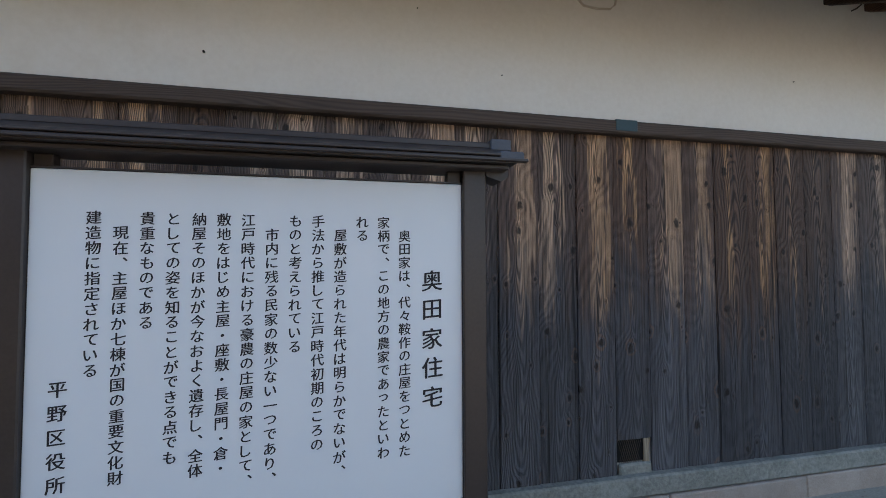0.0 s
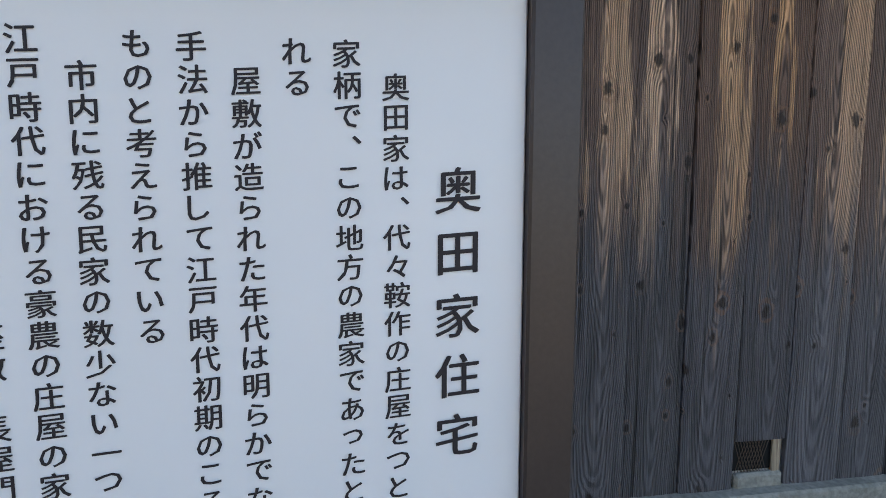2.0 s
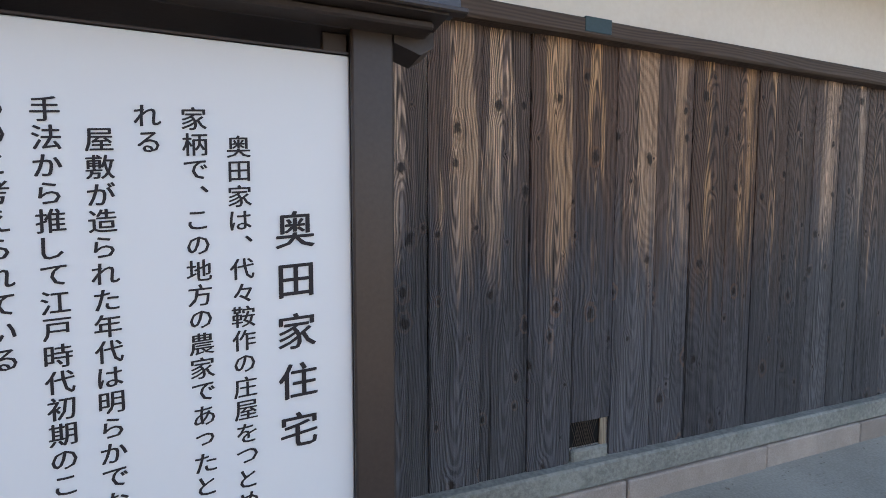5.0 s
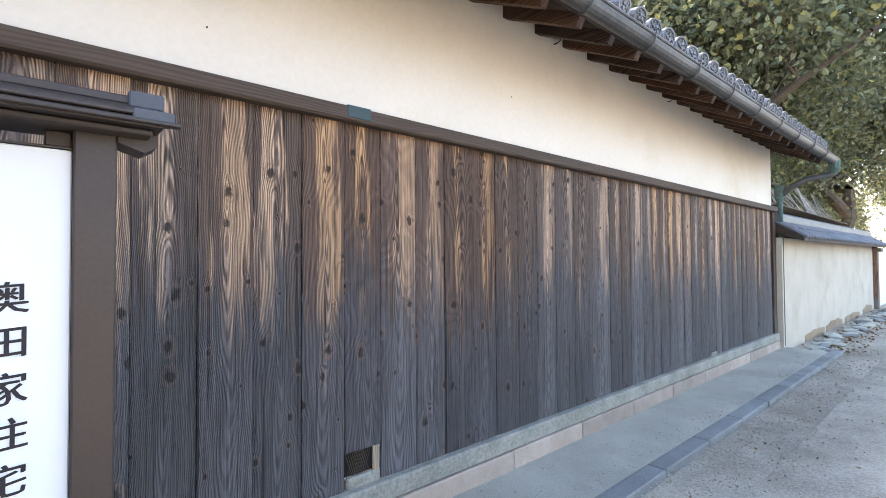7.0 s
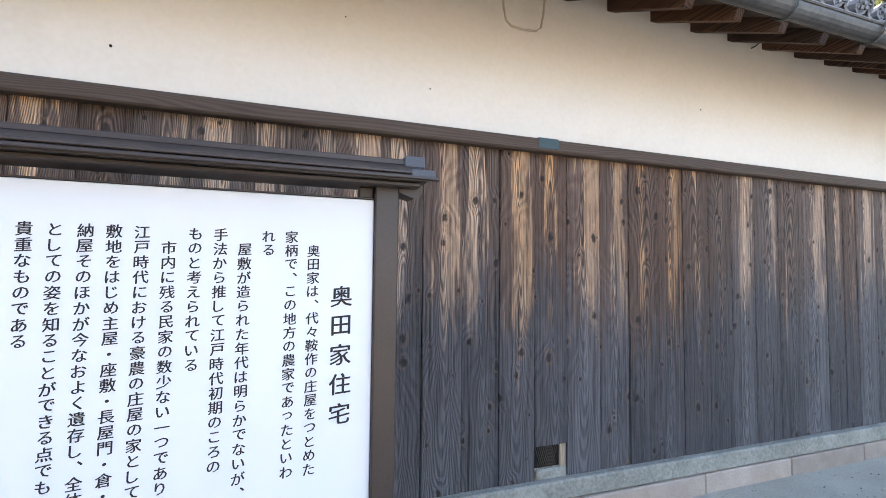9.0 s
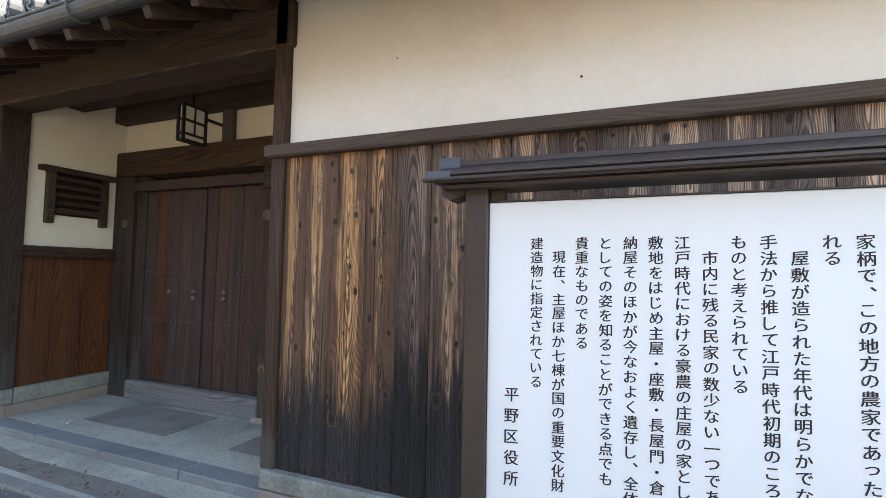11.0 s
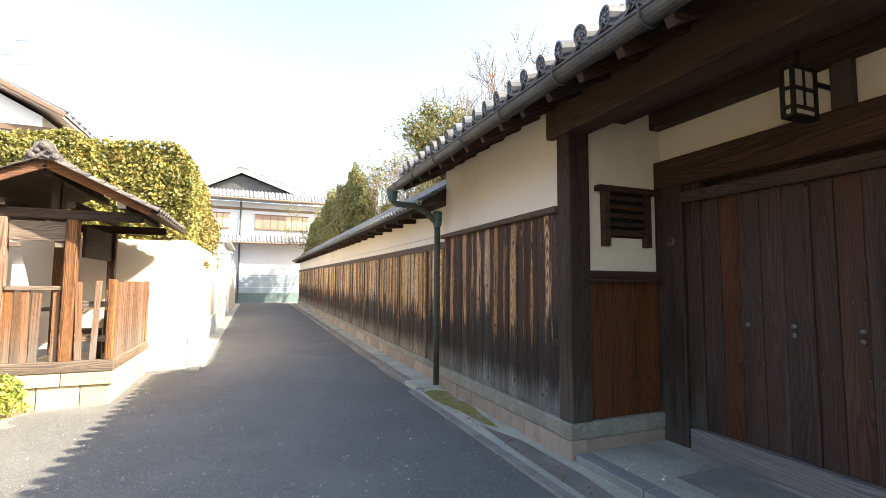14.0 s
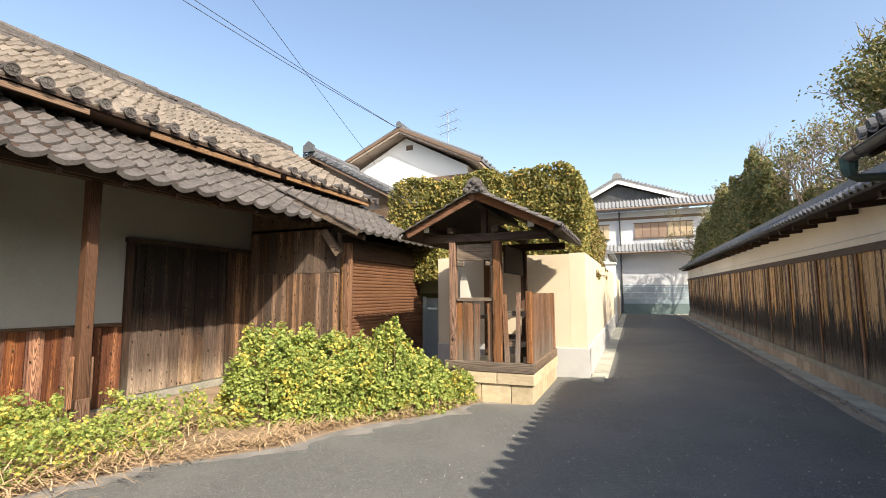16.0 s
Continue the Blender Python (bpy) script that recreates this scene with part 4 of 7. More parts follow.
for a, c in ((-6.058, -5.07), (-5.06, -4.11)):
    leaf = thing("door_leaf", ((a + c) / 2, 4.03, 0.28), "", "")
    leaf.parent = gate
    leaf.location = Vector(((a + c) / 2, 4.03, 0.28)) - gate.location
    n = 5
    for k in range(n):
        w = (c - a) / n
        part("board", box(a + w * k + 0.002, a + w * (k + 1) - 0.002, 4.02 + 0.004 * (k % 2), 4.06, 0.28, 2.6, 0.004), M_DOOR_RED if k == 1 else M_DOOR, leaf, at=(a + w * k, 4.03, 0.3 + 0.37 * k))
part("door_stile", box(-5.075, -5.035, 3.99, 4.02, 0.28, 2.56, 0.006), M_DOOR, gate)
stud = mesh_of(tube([(0, 0.02, 0), (0, 0, 0), (0, -0.012, 0), (0, -0.02, 0)], [0.045, 0.045, 0.034, 0.008], 12), "stud", M_IRON, True)
small = mesh_of(tube([(0, 0.01, 0), (0, -0.008, 0), (0, -0.014, 0)], [0.026, 0.024, 0.006], 10), "stud", M_IRON, True)
big = mesh_of(tube([(0, 0.02, 0), (0, -0.01, 0), (0, -0.02, 0), (0, -0.02, 0), (0, -0.008, 0)], [0.062, 0.06, 0.045, 0.02, 0.014], 16), "stud", plain("brass_stud", (0.16, 0.11, 0.06), 0.5, 0.3), True)
share("stud", big, pose(-4.04, 3.915, 2.24), gate, "bronze boss on the gate post")
share("stud", big, pose(-4.03, 3.915, 0.60), gate, "bronze boss on the gate post")
share("stud", big, pose(-6.38, 3.965, 2.2), gate, "bronze boss on the gate post")
for sx, sz in ((-5.6, 1.37), (-5.2, 1.385), (-5.2, 1.31), (-4.72, 1.385), (-4.72, 1.31)):
    share("stud", small, pose(sx, 4.01, sz), gate)
nail = mesh_of(tube([(0, 0.004, 0), (0, -0.004, 0)], [0.007, 0.005], 6), "nail", M_IRON)
for zrow in (1.02, 1.6):
    for k in range(24):
        sx = -6.02 + k * 0.078
        share("nail", nail, pose(sx, 4.015, zrow + random.uniform(-0.004, 0.004)), gate)

side = thing("wicket_door", (-3.4, 4.0, 0.28), "small tan-grained side door in a dark frame, shut", "door")
part("leaf", box(-3.74, -3.06, 4.03, 4.07, 0.28, 2.2, 0.005), M_TANWOOD, side)
part("stile", box(-3.872, -3.74, 3.98, 4.08, 0.28, 2.2, 0.006), M_DOOR, side)
part("transom", box(-3.855, -2.93, 3.93, 4.08, 2.2, 2.41, 0.02), M_OLDWOOD_X, side, "grey weathered transom beam")
part("panel", box(-3.855, -2.93, 4.03, 4.08, 2.41, 2.8, 0.0), M_LEDGE, side)
part("latch", box(-3.73, -3.60, 3.995, 4.03, 1.10, 1.135, 0.004), M_LEDGE, side, "short wooden latch bar")

tagged(part("wall_gate", box(-6.6, -2.9, 4.06, 4.2, 3.12, 4.1, 0.0), M_PLASTER_DIM), "sandy plaster band over the gate lintel", "wall", kind="structure")
strut = thing("strut", (-4.6, 4.0, 3.12), "short dark strut between lintel and beam", "strut")
part("strut", box(-4.83, -4.68, 3.98, 4.058, 3.12, 3.6, 0.008), M_POST, strut)
sidew = part("wall_recess_1", box(-6.8, -6.6, 2.99, 4.25, 0.34, 4.0, 0.0), M_PLASTER_DIM)
tagged(sidew, "plastered side wall of the gate recess", "wall", kind="structure")
tagged(part("wall_recess_2", box(-2.9, -2.78, 2.96, 4.25, 0.1, 4.0, 0.0), M_PLASTER_DIM), "plastered side wall of the gate recess", "wall", kind="structure")
corner = thing("corner_post", (-6.62, 2.85, 0.34), "dark corner post of the gate recess", "post")
part("post", box(-6.74, -6.52, 2.725, 2.985, 0.345, 3.7, 0.012), M_POST, corner)
part("bracket_end", box(-6.85, -6.73, 2.69, 2.8, 3.42, 3.62, 0.01), M_POST, corner)
dado = thing("dado", (-6.6, 3.5, 0.34), "red-brown grained dado boards under a dark rail", "panelling", kind="structure")
for k in range(3):
    part("board", box(-6.598, -6.575, 2.99 + 0.322 * k, 3.307 + 0.322 * k, 0.345, 1.76, 0.004), M_REDWOOD, dado, at=(-6.58, 3.0 + 0.3 * k, 0.4 + 0.5 * k))
part("rail", box(-6.6, -6.50, 2.93, 4.0, 1.75, 1.80, 0.006), M_BEAM_Y, dado)
part("rail", box(-6.6, -6.53, 2.95, 4.0, 1.80, 1.875, 0.006), M_BEAM_Y, dado)
slot = thing("louvre_window", (-6.59, 3.5, 2.2), "small dark window with horizontal wooden louvres", "window")
part("backing", box(-6.6, -6.585, 3.27, 3.78, 2.24, 2.75, 0.0), M_BLACK, slot)
part("head", box(-6.6, -6.50, 3.1, 3.93, 2.73, 2.79, 0.006), M_BEAM_Y, slot)
part("sill", box(-6.6, -6.53, 3.2, 3.84, 2.26, 2.32, 0.006), M_BEAM_Y, slot)
for yy in (3.18, 3.76):
    part("jamb", box(-6.6, -6.52, yy, yy + 0.075, 2.14, 2.73, 0.006), M_BEAM_Y, slot)
for k in range(4):
    part("slat", box(-6.585, -6.53, 3.256, 3.76, 2.355 + 0.095 * k, 2.40 + 0.095 * k, 0.004), M_BEAM_Y, slot)

front = thing("gate_beam", (-4.7, 2.8, 3.3), "great dark beam spanning the gate's front", "beam")
part("beam", box(-6.9, -2.75, 2.70, 3.0, 3.32, 3.68, 0.015), M_BEAM, front)
part("beam", box(-6.6, -2.9, 3.35, 3.55, 3.52, 3.72, 0.012), M_BEAM, front)
part("beam", box(-6.6, -2.9, 3.9, 4.055, 3.50, 3.72, 0.012), M_BEAM, front)
ceil = tagged(part("ceiling", box(-6.6, -2.9, 2.95, 4.25, 3.72, 3.76, 0.0), M_BEAM), "dark boarded ceiling of the gate recess", "ceiling", kind="structure")
lamp = thing("gate_lamp", (-4.82, 3.6, 3.0), "black latticed box lantern with pale panes, unlit", "lamp")
lx0, lx1, ly0, ly1, lz0, lz1 = -4.875, -4.80, 3.465, 3.735, 3.0, 3.405
for px in (lx0, lx1):
    for py in (ly0, ly1):
        part("lamp_post", box(px - 0.013, px + 0.013, py - 0.016, py + 0.016, lz0, lz1, 0.002), M_LAMPWOOD, lamp)
part("pane_box", box(lx0 + 0.006, lx1 - 0.004, ly0 + 0.01, ly1 - 0.01, lz0 + 0.03, lz1 - 0.02, 0.0), M_PAPER, lamp, "pale paper panes")
for zz in (lz0, lz0 + 0.068, lz0 + 0.215, lz1 - 0.026):
    part("lamp_rail", box(lx0 - 0.012, lx1 + 0.012, ly0 - 0.014, ly1 + 0.014, zz, zz + 0.026, 0.002), M_LAMPWOOD, lamp)
part("muntin", box(lx0 - 0.008, lx1 + 0.008, (ly0 + ly1) / 2 - 0.008, (ly0 + ly1) / 2 + 0.008, lz0 + 0.09, lz1, 0.0), M_LAMPWOOD, lamp)
part("hanger", box(-4.85, -4.826, 3.588, 3.612, lz1, 3.72, 0.0), M_LAMPWOOD, lamp)
part("arm", box(-4.85, -4.826, ly1 + 0.015, 4.056, lz1 - 0.1, lz1 - 0.07, 0.0), M_LAMPWOOD, lamp)


# ---- notice board ----
sign = thing("notice_board", (-0.22, 1.76, -0.05), "white notice panel in a brown metal frame with a small roof", "sign")
part("panel", box(-0.935, 0.485, 1.722, 1.76, 0.73, 1.922, 0.003), M_SIGN, sign, "white enamel panel with black vertical writing")
for a, c in ((-1.025, -0.936), (0.486, 0.578)):
    part("post", box(a, c, 1.70, 1.80, -0.06, 1.985, 0.005), M_BRONZE, sign)
part("top_rail", box(-0.935, 0.485, 1.722, 1.775, 1.924, 1.930, 0.001), M_BRONZE, sign)
part("bottom_rail", box(-0.935, 0.485, 1.71, 1.78, 0.66, 0.727, 0.004), M_BRONZE, sign)
part("upper_beam", box(-1.025, 0.578, 1.705, 1.795, 1.973, 2.0, 0.004), M_BRONZE, sign)
for a, c in ((-0.934, -0.88), (0.43, 0.484)):
    part("corner_block", box(a, c, 1.735, 1.78, 1.931, 1.972, 0.003), M_BRONZE, sign)
for a, c in ((-1.12, -1.026), (0.579, 0.67)):
    part("beam_end", prism([(a, 1.998), (c, 1.998), (c, 1.955), (a + 0.03, 1.935), (a, 1.955)] if a < 0 else [(a, 1.998), (c, 1.998), (c, 1.955), (c - 0.03, 1.935), (a, 1.955)], 1, 1.70, 1.80), M_BRONZE, sign)
part("canopy", prism([(1.605, 1.988), (1.605, 2.008), (1.625, 2.02), (1.64, 2.032), (1.73, 2.072), (1.77, 2.072), (1.86, 2.032), (1.875, 2.02), (1.895, 2.008), (1.895, 1.988)], 0, -1.12, 0.67), M_BRONZE, sign)
part("canopy_lip", box(-1.16, 0.71, 1.592, 1.62, 1.992, 2.004, 0.003), M_BRONZE, sign)
part("canopy_lip", box(-1.14, 0.69, 1.60, 1.645, 2.012, 2.024, 0.003), M_BRONZE, sign)
part("soffit_rail", box(-1.10, 0.65, 1.64, 1.70, 1.970, 1.987, 0.004), M_BRONZE, sign)
part("ridge", box(-1.08, 0.64, 1.728, 1.772, 2.07, 2.095, 0.004), M_BRONZE, sign)
for a, c in ((-1.14, -1.055), (0.605, 0.69)):
    part("ridge_cap", box(a, c, 1.715, 1.785, 2.062, 2.108, 0.004), M_CAP, sign, "slate-coloured ridge end cap")
    part("eave_cap", box(a - 0.005, c + 0.005, 1.598, 1.66, 2.0, 2.03, 0.004), M_CAP, sign, "slate-coloured eave end cap")


LINES = ["　奥田家は、代々鞍作の庄屋をつとめた", "家柄で、この地方の農家であったといわ", "れる", "　屋敷が造られた年代は明らかでないが、", "手法から推して江戸時代初期のころの", "ものと考えられている",
         "　市内に残る民家の数少ない一つであり、", "江戸時代における豪農の庄屋の家として、", "敷地をはじめ主屋・座敷・長屋門・倉・", "納屋そのほかが今なおよく遺存し、全体", "としての姿を知ることができる点でも", "貴重なものである",
         "　現在、主屋ほか七棟が国の重要文化財", "建造物に指定されている"]
TITLE, SIGNED = "奥田家住宅", "平野区役所"


SLANT = Matrix(((1, 0, 0, 0), (0.075, 1, 0, 0), (0, 0, 1, 0), (0, 0, 0, 1)))  # cross strokes rise to the right as a brush draws them


def glyph_meshes(chars):
    """Unit-size outlines of the characters, thickened a little like brush strokes."""
    obs = {}
    for ch in chars:
        cu = bpy.data.curves.new("glyph", "FONT")
        cu.body, cu.size, cu.align_x, cu.align_y, cu.resolution_u, cu.offset = ch, 1.0, "CENTER", "CENTER", 2, 0.0
        obs[ch] = bpy.data.objects.new("glyph", cu)
        scene.collection.objects.link(obs[ch])
    graph = bpy.context.evaluated_depsgraph_get()
    made = {}
    for ch, ob in obs.items():
        made[ch] = bpy.data.meshes.new_from_object(ob.evaluated_get(graph))
    for ob in obs.values():
        bpy.data.objects.remove(ob)
    for ch, me in made.items():
        xs = [v.co.x for v in me.vertices]
        ys = [v.co.y for v in me.vertices]
        cx, cy = (min(xs) + max(xs)) / 2, (min(ys) + max(ys)) / 2
        ox, oy = (0.30, 0.24) if ch == "、" else (0.0, 0.0)
        bm = bmesh.new()
        for k, (sx, sy) in enumerate(((0, 0), (0.018, 0.004), (-0.018, -0.004), (0.004, 0.010))):
            one = me.copy()
            one.transform(Matrix.Rotation(radians(90), 4, "X") @ SLANT @ Matrix.Translation((ox - cx + sx, oy - cy + sy, 0.006 * k)))
            bm.from_mesh(one)
            bpy.data.meshes.remove(one)
        bm.to_mesh(me)
        bm.free()
        me.materials.clear()
        me.materials.append(M_INK)
    return made


GLYPHS = glyph_meshes(sorted(set("".join(LINES) + TITLE + SIGNED) - {"　"}))


def column(body, x, top, pitch, size):
    """One upright line of writing, character under character."""
    for i, ch in enumerate(body):
        if ch != "　":
            share("character", GLYPHS[ch], Matrix.Translation((x, 1.7212, top - pitch * (i + 0.5))) @ Matrix.Scale(size, 4), sign)


column(TITLE, 0.367, 1.605, 0.1085, 0.083)
P, S = 0.0494, 0.047
for k, body in enumerate(LINES):
    column(body, 0.262 - 0.0782 * k, 1.792, P, S)
column(SIGNED, -0.842, 1.255, 0.074, 0.056)

# ---- long low wall to the west ----
LW0, LW1, LY = -39.0, -10.14, 2.86
def climb(x):
    return rise(x) + 0.03


def sloped(name, x0, x1, y0, y1, z0, z1, material, parent=None, n=8):
    """A wall length that follows the lane's climb."""
    b = bmesh.new()
    rows = []
    for i in range(n + 1):
        x = x0 + (x1 - x0) * i / n
        u = climb(x)
        rows.append([b.verts.new((x, y, z + u)) for y, z in ((y0, z0), (y0, z1), (y1, z1), (y1, z0))])
    for r0, r1 in zip(rows, rows[1:]):
        for k in range(4):
            b.faces.new((r0[k], r0[(k + 1) % 4], r1[(k + 1) % 4], r1[k]))
    b.faces.new(rows[0])
    b.faces.new(rows[-1])
    return part(name, b, material, parent)


lw = sloped("wall_long", LW0, LW1, LY + 0.03, LY + 0.35, -0.1, 3.12, M_PLASTER)
tagged(lw, "low cream-plastered boundary wall with boarded lower part", "wall", kind="structure")
clad3 = thing("cladding_2", (-25, LY, 0.2), "sunned orange-brown boards, blackened below, grey at the foot", "cladding", kind="structure")
E3 = [LW0 + 0.05]
while E3[-1] < LW1 - 0.3:
    E3.append(E3[-1] + rng.uniform(0.2, 0.28))
E3[-1] = LW1
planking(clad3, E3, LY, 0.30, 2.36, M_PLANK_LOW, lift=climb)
sloped("rail", LW0, LW1, LY - 0.035, LY + 0.03, 2.35, 2.47, M_LEDGE, clad3)
x = LW0 + 0.4
while x < LW1:
    part("batten", box(x, x + 0.07, LY - 0.03, LY + 0.0, 0.3 + climb(x), 2.35 + climb(x), 0.004), M_OLDWOOD, clad3, at=(x, LY, 0.3 + climb(x)))
    x += 1.83
plinth3 = thing("plinth_2", (-25, 2.8, 0), "pale grey sill over a course of pinkish blocks", "plinth", kind="structure")
sloped("sill_course", LW0, LW1, LY - 0.05, LY + 0.03, 0.2, 0.31, M_PLINTH, plinth3)
x = LW0
while x < LW1 - 0.2:
    w = min(random.uniform(0.4, 0.56), LW1 - x)
    share("granite_block", gr, pose(x + w / 2, LY + 0.045 + random.uniform(-0.006, 0.006), 0.088 + climb(x)) @ Matrix.Diagonal((w - 0.01, 1, 1, 1)), plinth3)
    x += w
sloped("plaster_line", LW0, LW1, LY + 0.012, LY + 0.03, 2.60, 2.612, M_GREYRENDER, lw)
WEY, WEZ = 2.36, 3.13
wroof = thing("roof_1", (-25, 2.5, 3.1), "small grey-tiled coping roof along the boundary wall", "roof", kind="structure")
b = bmesh.new()
rows = []
for i in range(9):
    x = LW0 - 0.15 + (LW1 + 0.1 - LW0 + 0.15) * i / 8
    u = climb(x)
    rows.append([b.verts.new((x, y, z + u)) for y, z in ((WEY, WEZ - 0.06), (WEY, WEZ - 0.01), (3.05, WEZ + 0.40), (3.75, WEZ), (3.75, WEZ - 0.05), (3.05, WEZ + 0.1))])
for r0, r1 in zip(rows, rows[1:]):
    for k in range(6):
        b.faces.new((r0[k], r0[(k + 1) % 6], r1[(k + 1) % 6], r1[k]))
b.faces.new(rows[0])
b.faces.new(rows[-1])
part("coping_deck", b, M_BEAM, wroof)
corb = mesh_of(beam((0, 0.12, -0.06), (0, 0.56, -0.02), 0.1, 0.09), "corbel", M_BEAM_Y)
x = LW0 + 0.5
while x < LW1:
    share("corbel", corb, pose(x, WEY, WEZ - 0.06 + climb(x)), wroof)
    x += 0.915


def wave_tile(w, length, material, name, lip=0.0, t=0.014, amp=0.026, pan=False):
    """A pantile: trough and roll across its width, thick front edge at -y."""
    b = bmesh.new()
    n = 10 if pan else 8
    def h(q):
        s = q / n
        if pan:
            return -amp * math.sin(math.pi * s / 0.8) if s <= 0.8 else 0.7 * amp * math.sin(math.pi * (s - 0.8) / 0.2) 
        return amp * math.sin(math.tau * (s * 1.0 - 0.02)) * (1.25 if s < 0.5 else 0.8)
    f0 = [b.verts.new((w * (q / n - 0.5) * 1.06, 0, h(q) - t - lip)) for q in range(n + 1)]
    f1 = [b.verts.new((w * (q / n - 0.5) * 1.06, 0, h(q) + 0.006)) for q in range(n + 1)]
    bk = [b.verts.new((w * (q / n - 0.5) * 1.06, length, h(q) - 0.012)) for q in range(n + 1)]
    for q in range(n):
        b.faces.new((f0[q], f0[q + 1], f1[q + 1], f1[q]))
        b.faces.new((f1[q], f1[q + 1], bk[q + 1], bk[q]))
    b.faces.new((f0[0], f1[0], bk[0]))
    b.faces.new((f0[n], f1[n], bk[n]))
    return mesh_of(b, name, material)


def tiled(parent, x0, x1, y0, z0, y1, z1, col, row, material, eave_me=None, flip=False, uneven=0.006, near=lambda i, j: True, keep=300, name="tile", turn=0.0, at=None):
    """Rows of pantiles on a slope that rises from (y0, z0) to (y1, z1); the picked ones are objects, the rest one mesh."""
    me = wave_tile(col, row * 1.12, material, name, t=0.036 if col > 0.3 else 0.026, amp=(0.046 if col > 0.3 else 0.034) * col / 0.27, pan=col > 0.3)
    ln = math.hypot(y1 - y0, z1 - z0)
    ang = math.degrees(math.atan2(z1 - z0, abs(y1 - y0)))
    rest = bmesh.new()
    nc, nr = max(1, int(round((x1 - x0) / col))), max(1, int(ln / row))
    made = 0
    for j in range(nr):
        for i in range(nc):
            s = j * row / ln
            yy, zz = y0 + (y1 - y0) * s, z0 + (z1 - z0) * s
            m = pose(x0 + col * (i + 0.5) + random.uniform(-uneven, uneven), yy, zz + 0.02 + random.uniform(-uneven, uneven) * 0.8, 0, 0, 180 if y1 < y0 else 0)
            m = m @ pose(0, 0, 0.012, ang - 4.0, random.uniform(-1, 1) * uneven * 250, random.uniform(-1, 1) * uneven * 250)
            if turn or at:
                m = pose(*(at or (0, 0, 0)), 0, 0, turn) @ m
            if made < keep and near(i, j):
                share(name, eave_me if (j == 0 and eave_me) else me, m, parent)
                made += 1
            else:
                n0 = len(rest.verts)
                rest.from_mesh(me)
                rest.verts.ensure_lookup_table()
                bmesh.ops.transform(rest, matrix=m, verts=rest.verts[n0:])
    if len(rest.verts):
        o = part("tile_rows", rest, material, parent)
        o["kind"] = "stuff"
    else:
        rest.free()


# coping tiles of the long wall: three courses, the nearest ones single
tile_c = wave_tile(0.22, 0.27, M_TILE, "coping_tile", lip=0.02)
rest = []
n_tile = 0
b = bmesh.new()
x = LW1 + 0.02
while x > LW0 - 0.1:
    for j in range(3):
        m = pose(x, WEY - 0.03 + 0.24 * j, WEZ + 0.02 + 0.142 * j + climb(x), 30.5, random.uniform(-2, 2), random.uniform(-1.5, 1.5))
        if n_tile < 240:
            share("coping_tile", tile_c, m, wroof)
            n_tile += 1
        else:
            t0 = bmesh.new()
            t0.from_mesh(tile_c)
            bmesh.ops.transform(t0, matrix=m, verts=t0.verts)
            merge(b, t0)
    x -= 0.22
o = part("tile_rows", b, M_TILE, wroof)
o["kind"] = "stuff"
sloped("ridge_tiles", LW0 - 0.1, LW1 + 0.05, 2.95, 3.15, WEZ + 0.40, WEZ + 0.52, M_TILE, wroof)

# ---- lower wall to the east ----
fw = part("wall_far_east", box(EAST1 + 0.02, 21.5, 2.62, 2.85, -0.15, 2.0, 0.0), M_PLASTER_OLD)
tagged(fw, "low cream-plastered wall with a crumbling foot", "wall", kind="structure")
froof = thing("roof_2", (16, 2.6, 2.0), "mossy grey-tiled coping of the low east wall", "roof", kind="structure")
part("coping_deck", prism([(2.28, 1.93), (2.28, 1.98), (2.75, 2.32), (3.2, 2.0), (3.2, 1.95), (2.75, 2.1)], 0, EAST1 + 0.02, 21.9), M_BEAM, froof)
tile_e = wave_tile(0.21, 0.27, M_TILE, "coping_tile", lip=0.02)
x = EAST1 + 0.15
while x < 21.9:
    for j in range(2):
        share("coping_tile", tile_e, pose(x, 2.25 + 0.24 * j, 2.01 + 0.165 * j, 35, random.uniform(-2, 2), random.uniform(-2, 2)), froof)
    x += 0.21
part("ridge_tiles", prism([(2.66, 2.30), (2.66, 2.44), (2.75, 2.50), (2.84, 2.44), (2.84, 2.30)], 0, EAST1 + 0.05, 21.9), M_TILE, froof)
part("coping_board", beam((EAST1 + 0.05, 2.9, 2.62), (17.5, 2.9, 2.55), 0.5, 0.02), M_GREYBOARD, froof)
crumb = thing("fallen_plaster", (15, 2.58, 0), "bare earthen scar where plaster has fallen at the foot", "damage", kind="structure")
for cx, cw, ch in ((13.2, 1.8, 0.06), (15.2, 1.9, 0.11), (17.6, 2.2, 0.06), (20.2, 1.8, 0.13)):
    pts = [(cx + cw * (k / 7 - 0.5), 0.02 + ch * math.sin(math.pi * k / 7) * (0.7 + 0.3 * math.sin(k * 2.3 + cx))) for k in range(8)] + [(cx + cw / 2, -0.12), (cx - cw / 2, -0.12)]
    part("scar", prism(pts, 1, 2.610, 2.625), M_SOIL, crumb)
gp = thing("gate_post", (21.7, 2.7, -0.1), "dark timber gate post at the end of the low wall", "post")
part("post", box(21.55, 21.85, 2.5, 2.85, -0.12, 2.0, 0.01), M_OLDWOOD, gp)
part("bracket", box(21.45, 21.95, 2.4, 2.9, 1.8, 1.92, 0.01), M_OLDWOOD_X, gp)
tagged(part("wall_far_east_1", box(22.0, 40, 2.62, 2.85, -0.2, 1.95, 0.0), M_PLASTER), "plastered wall beyond the gate post", "wall", kind="structure")
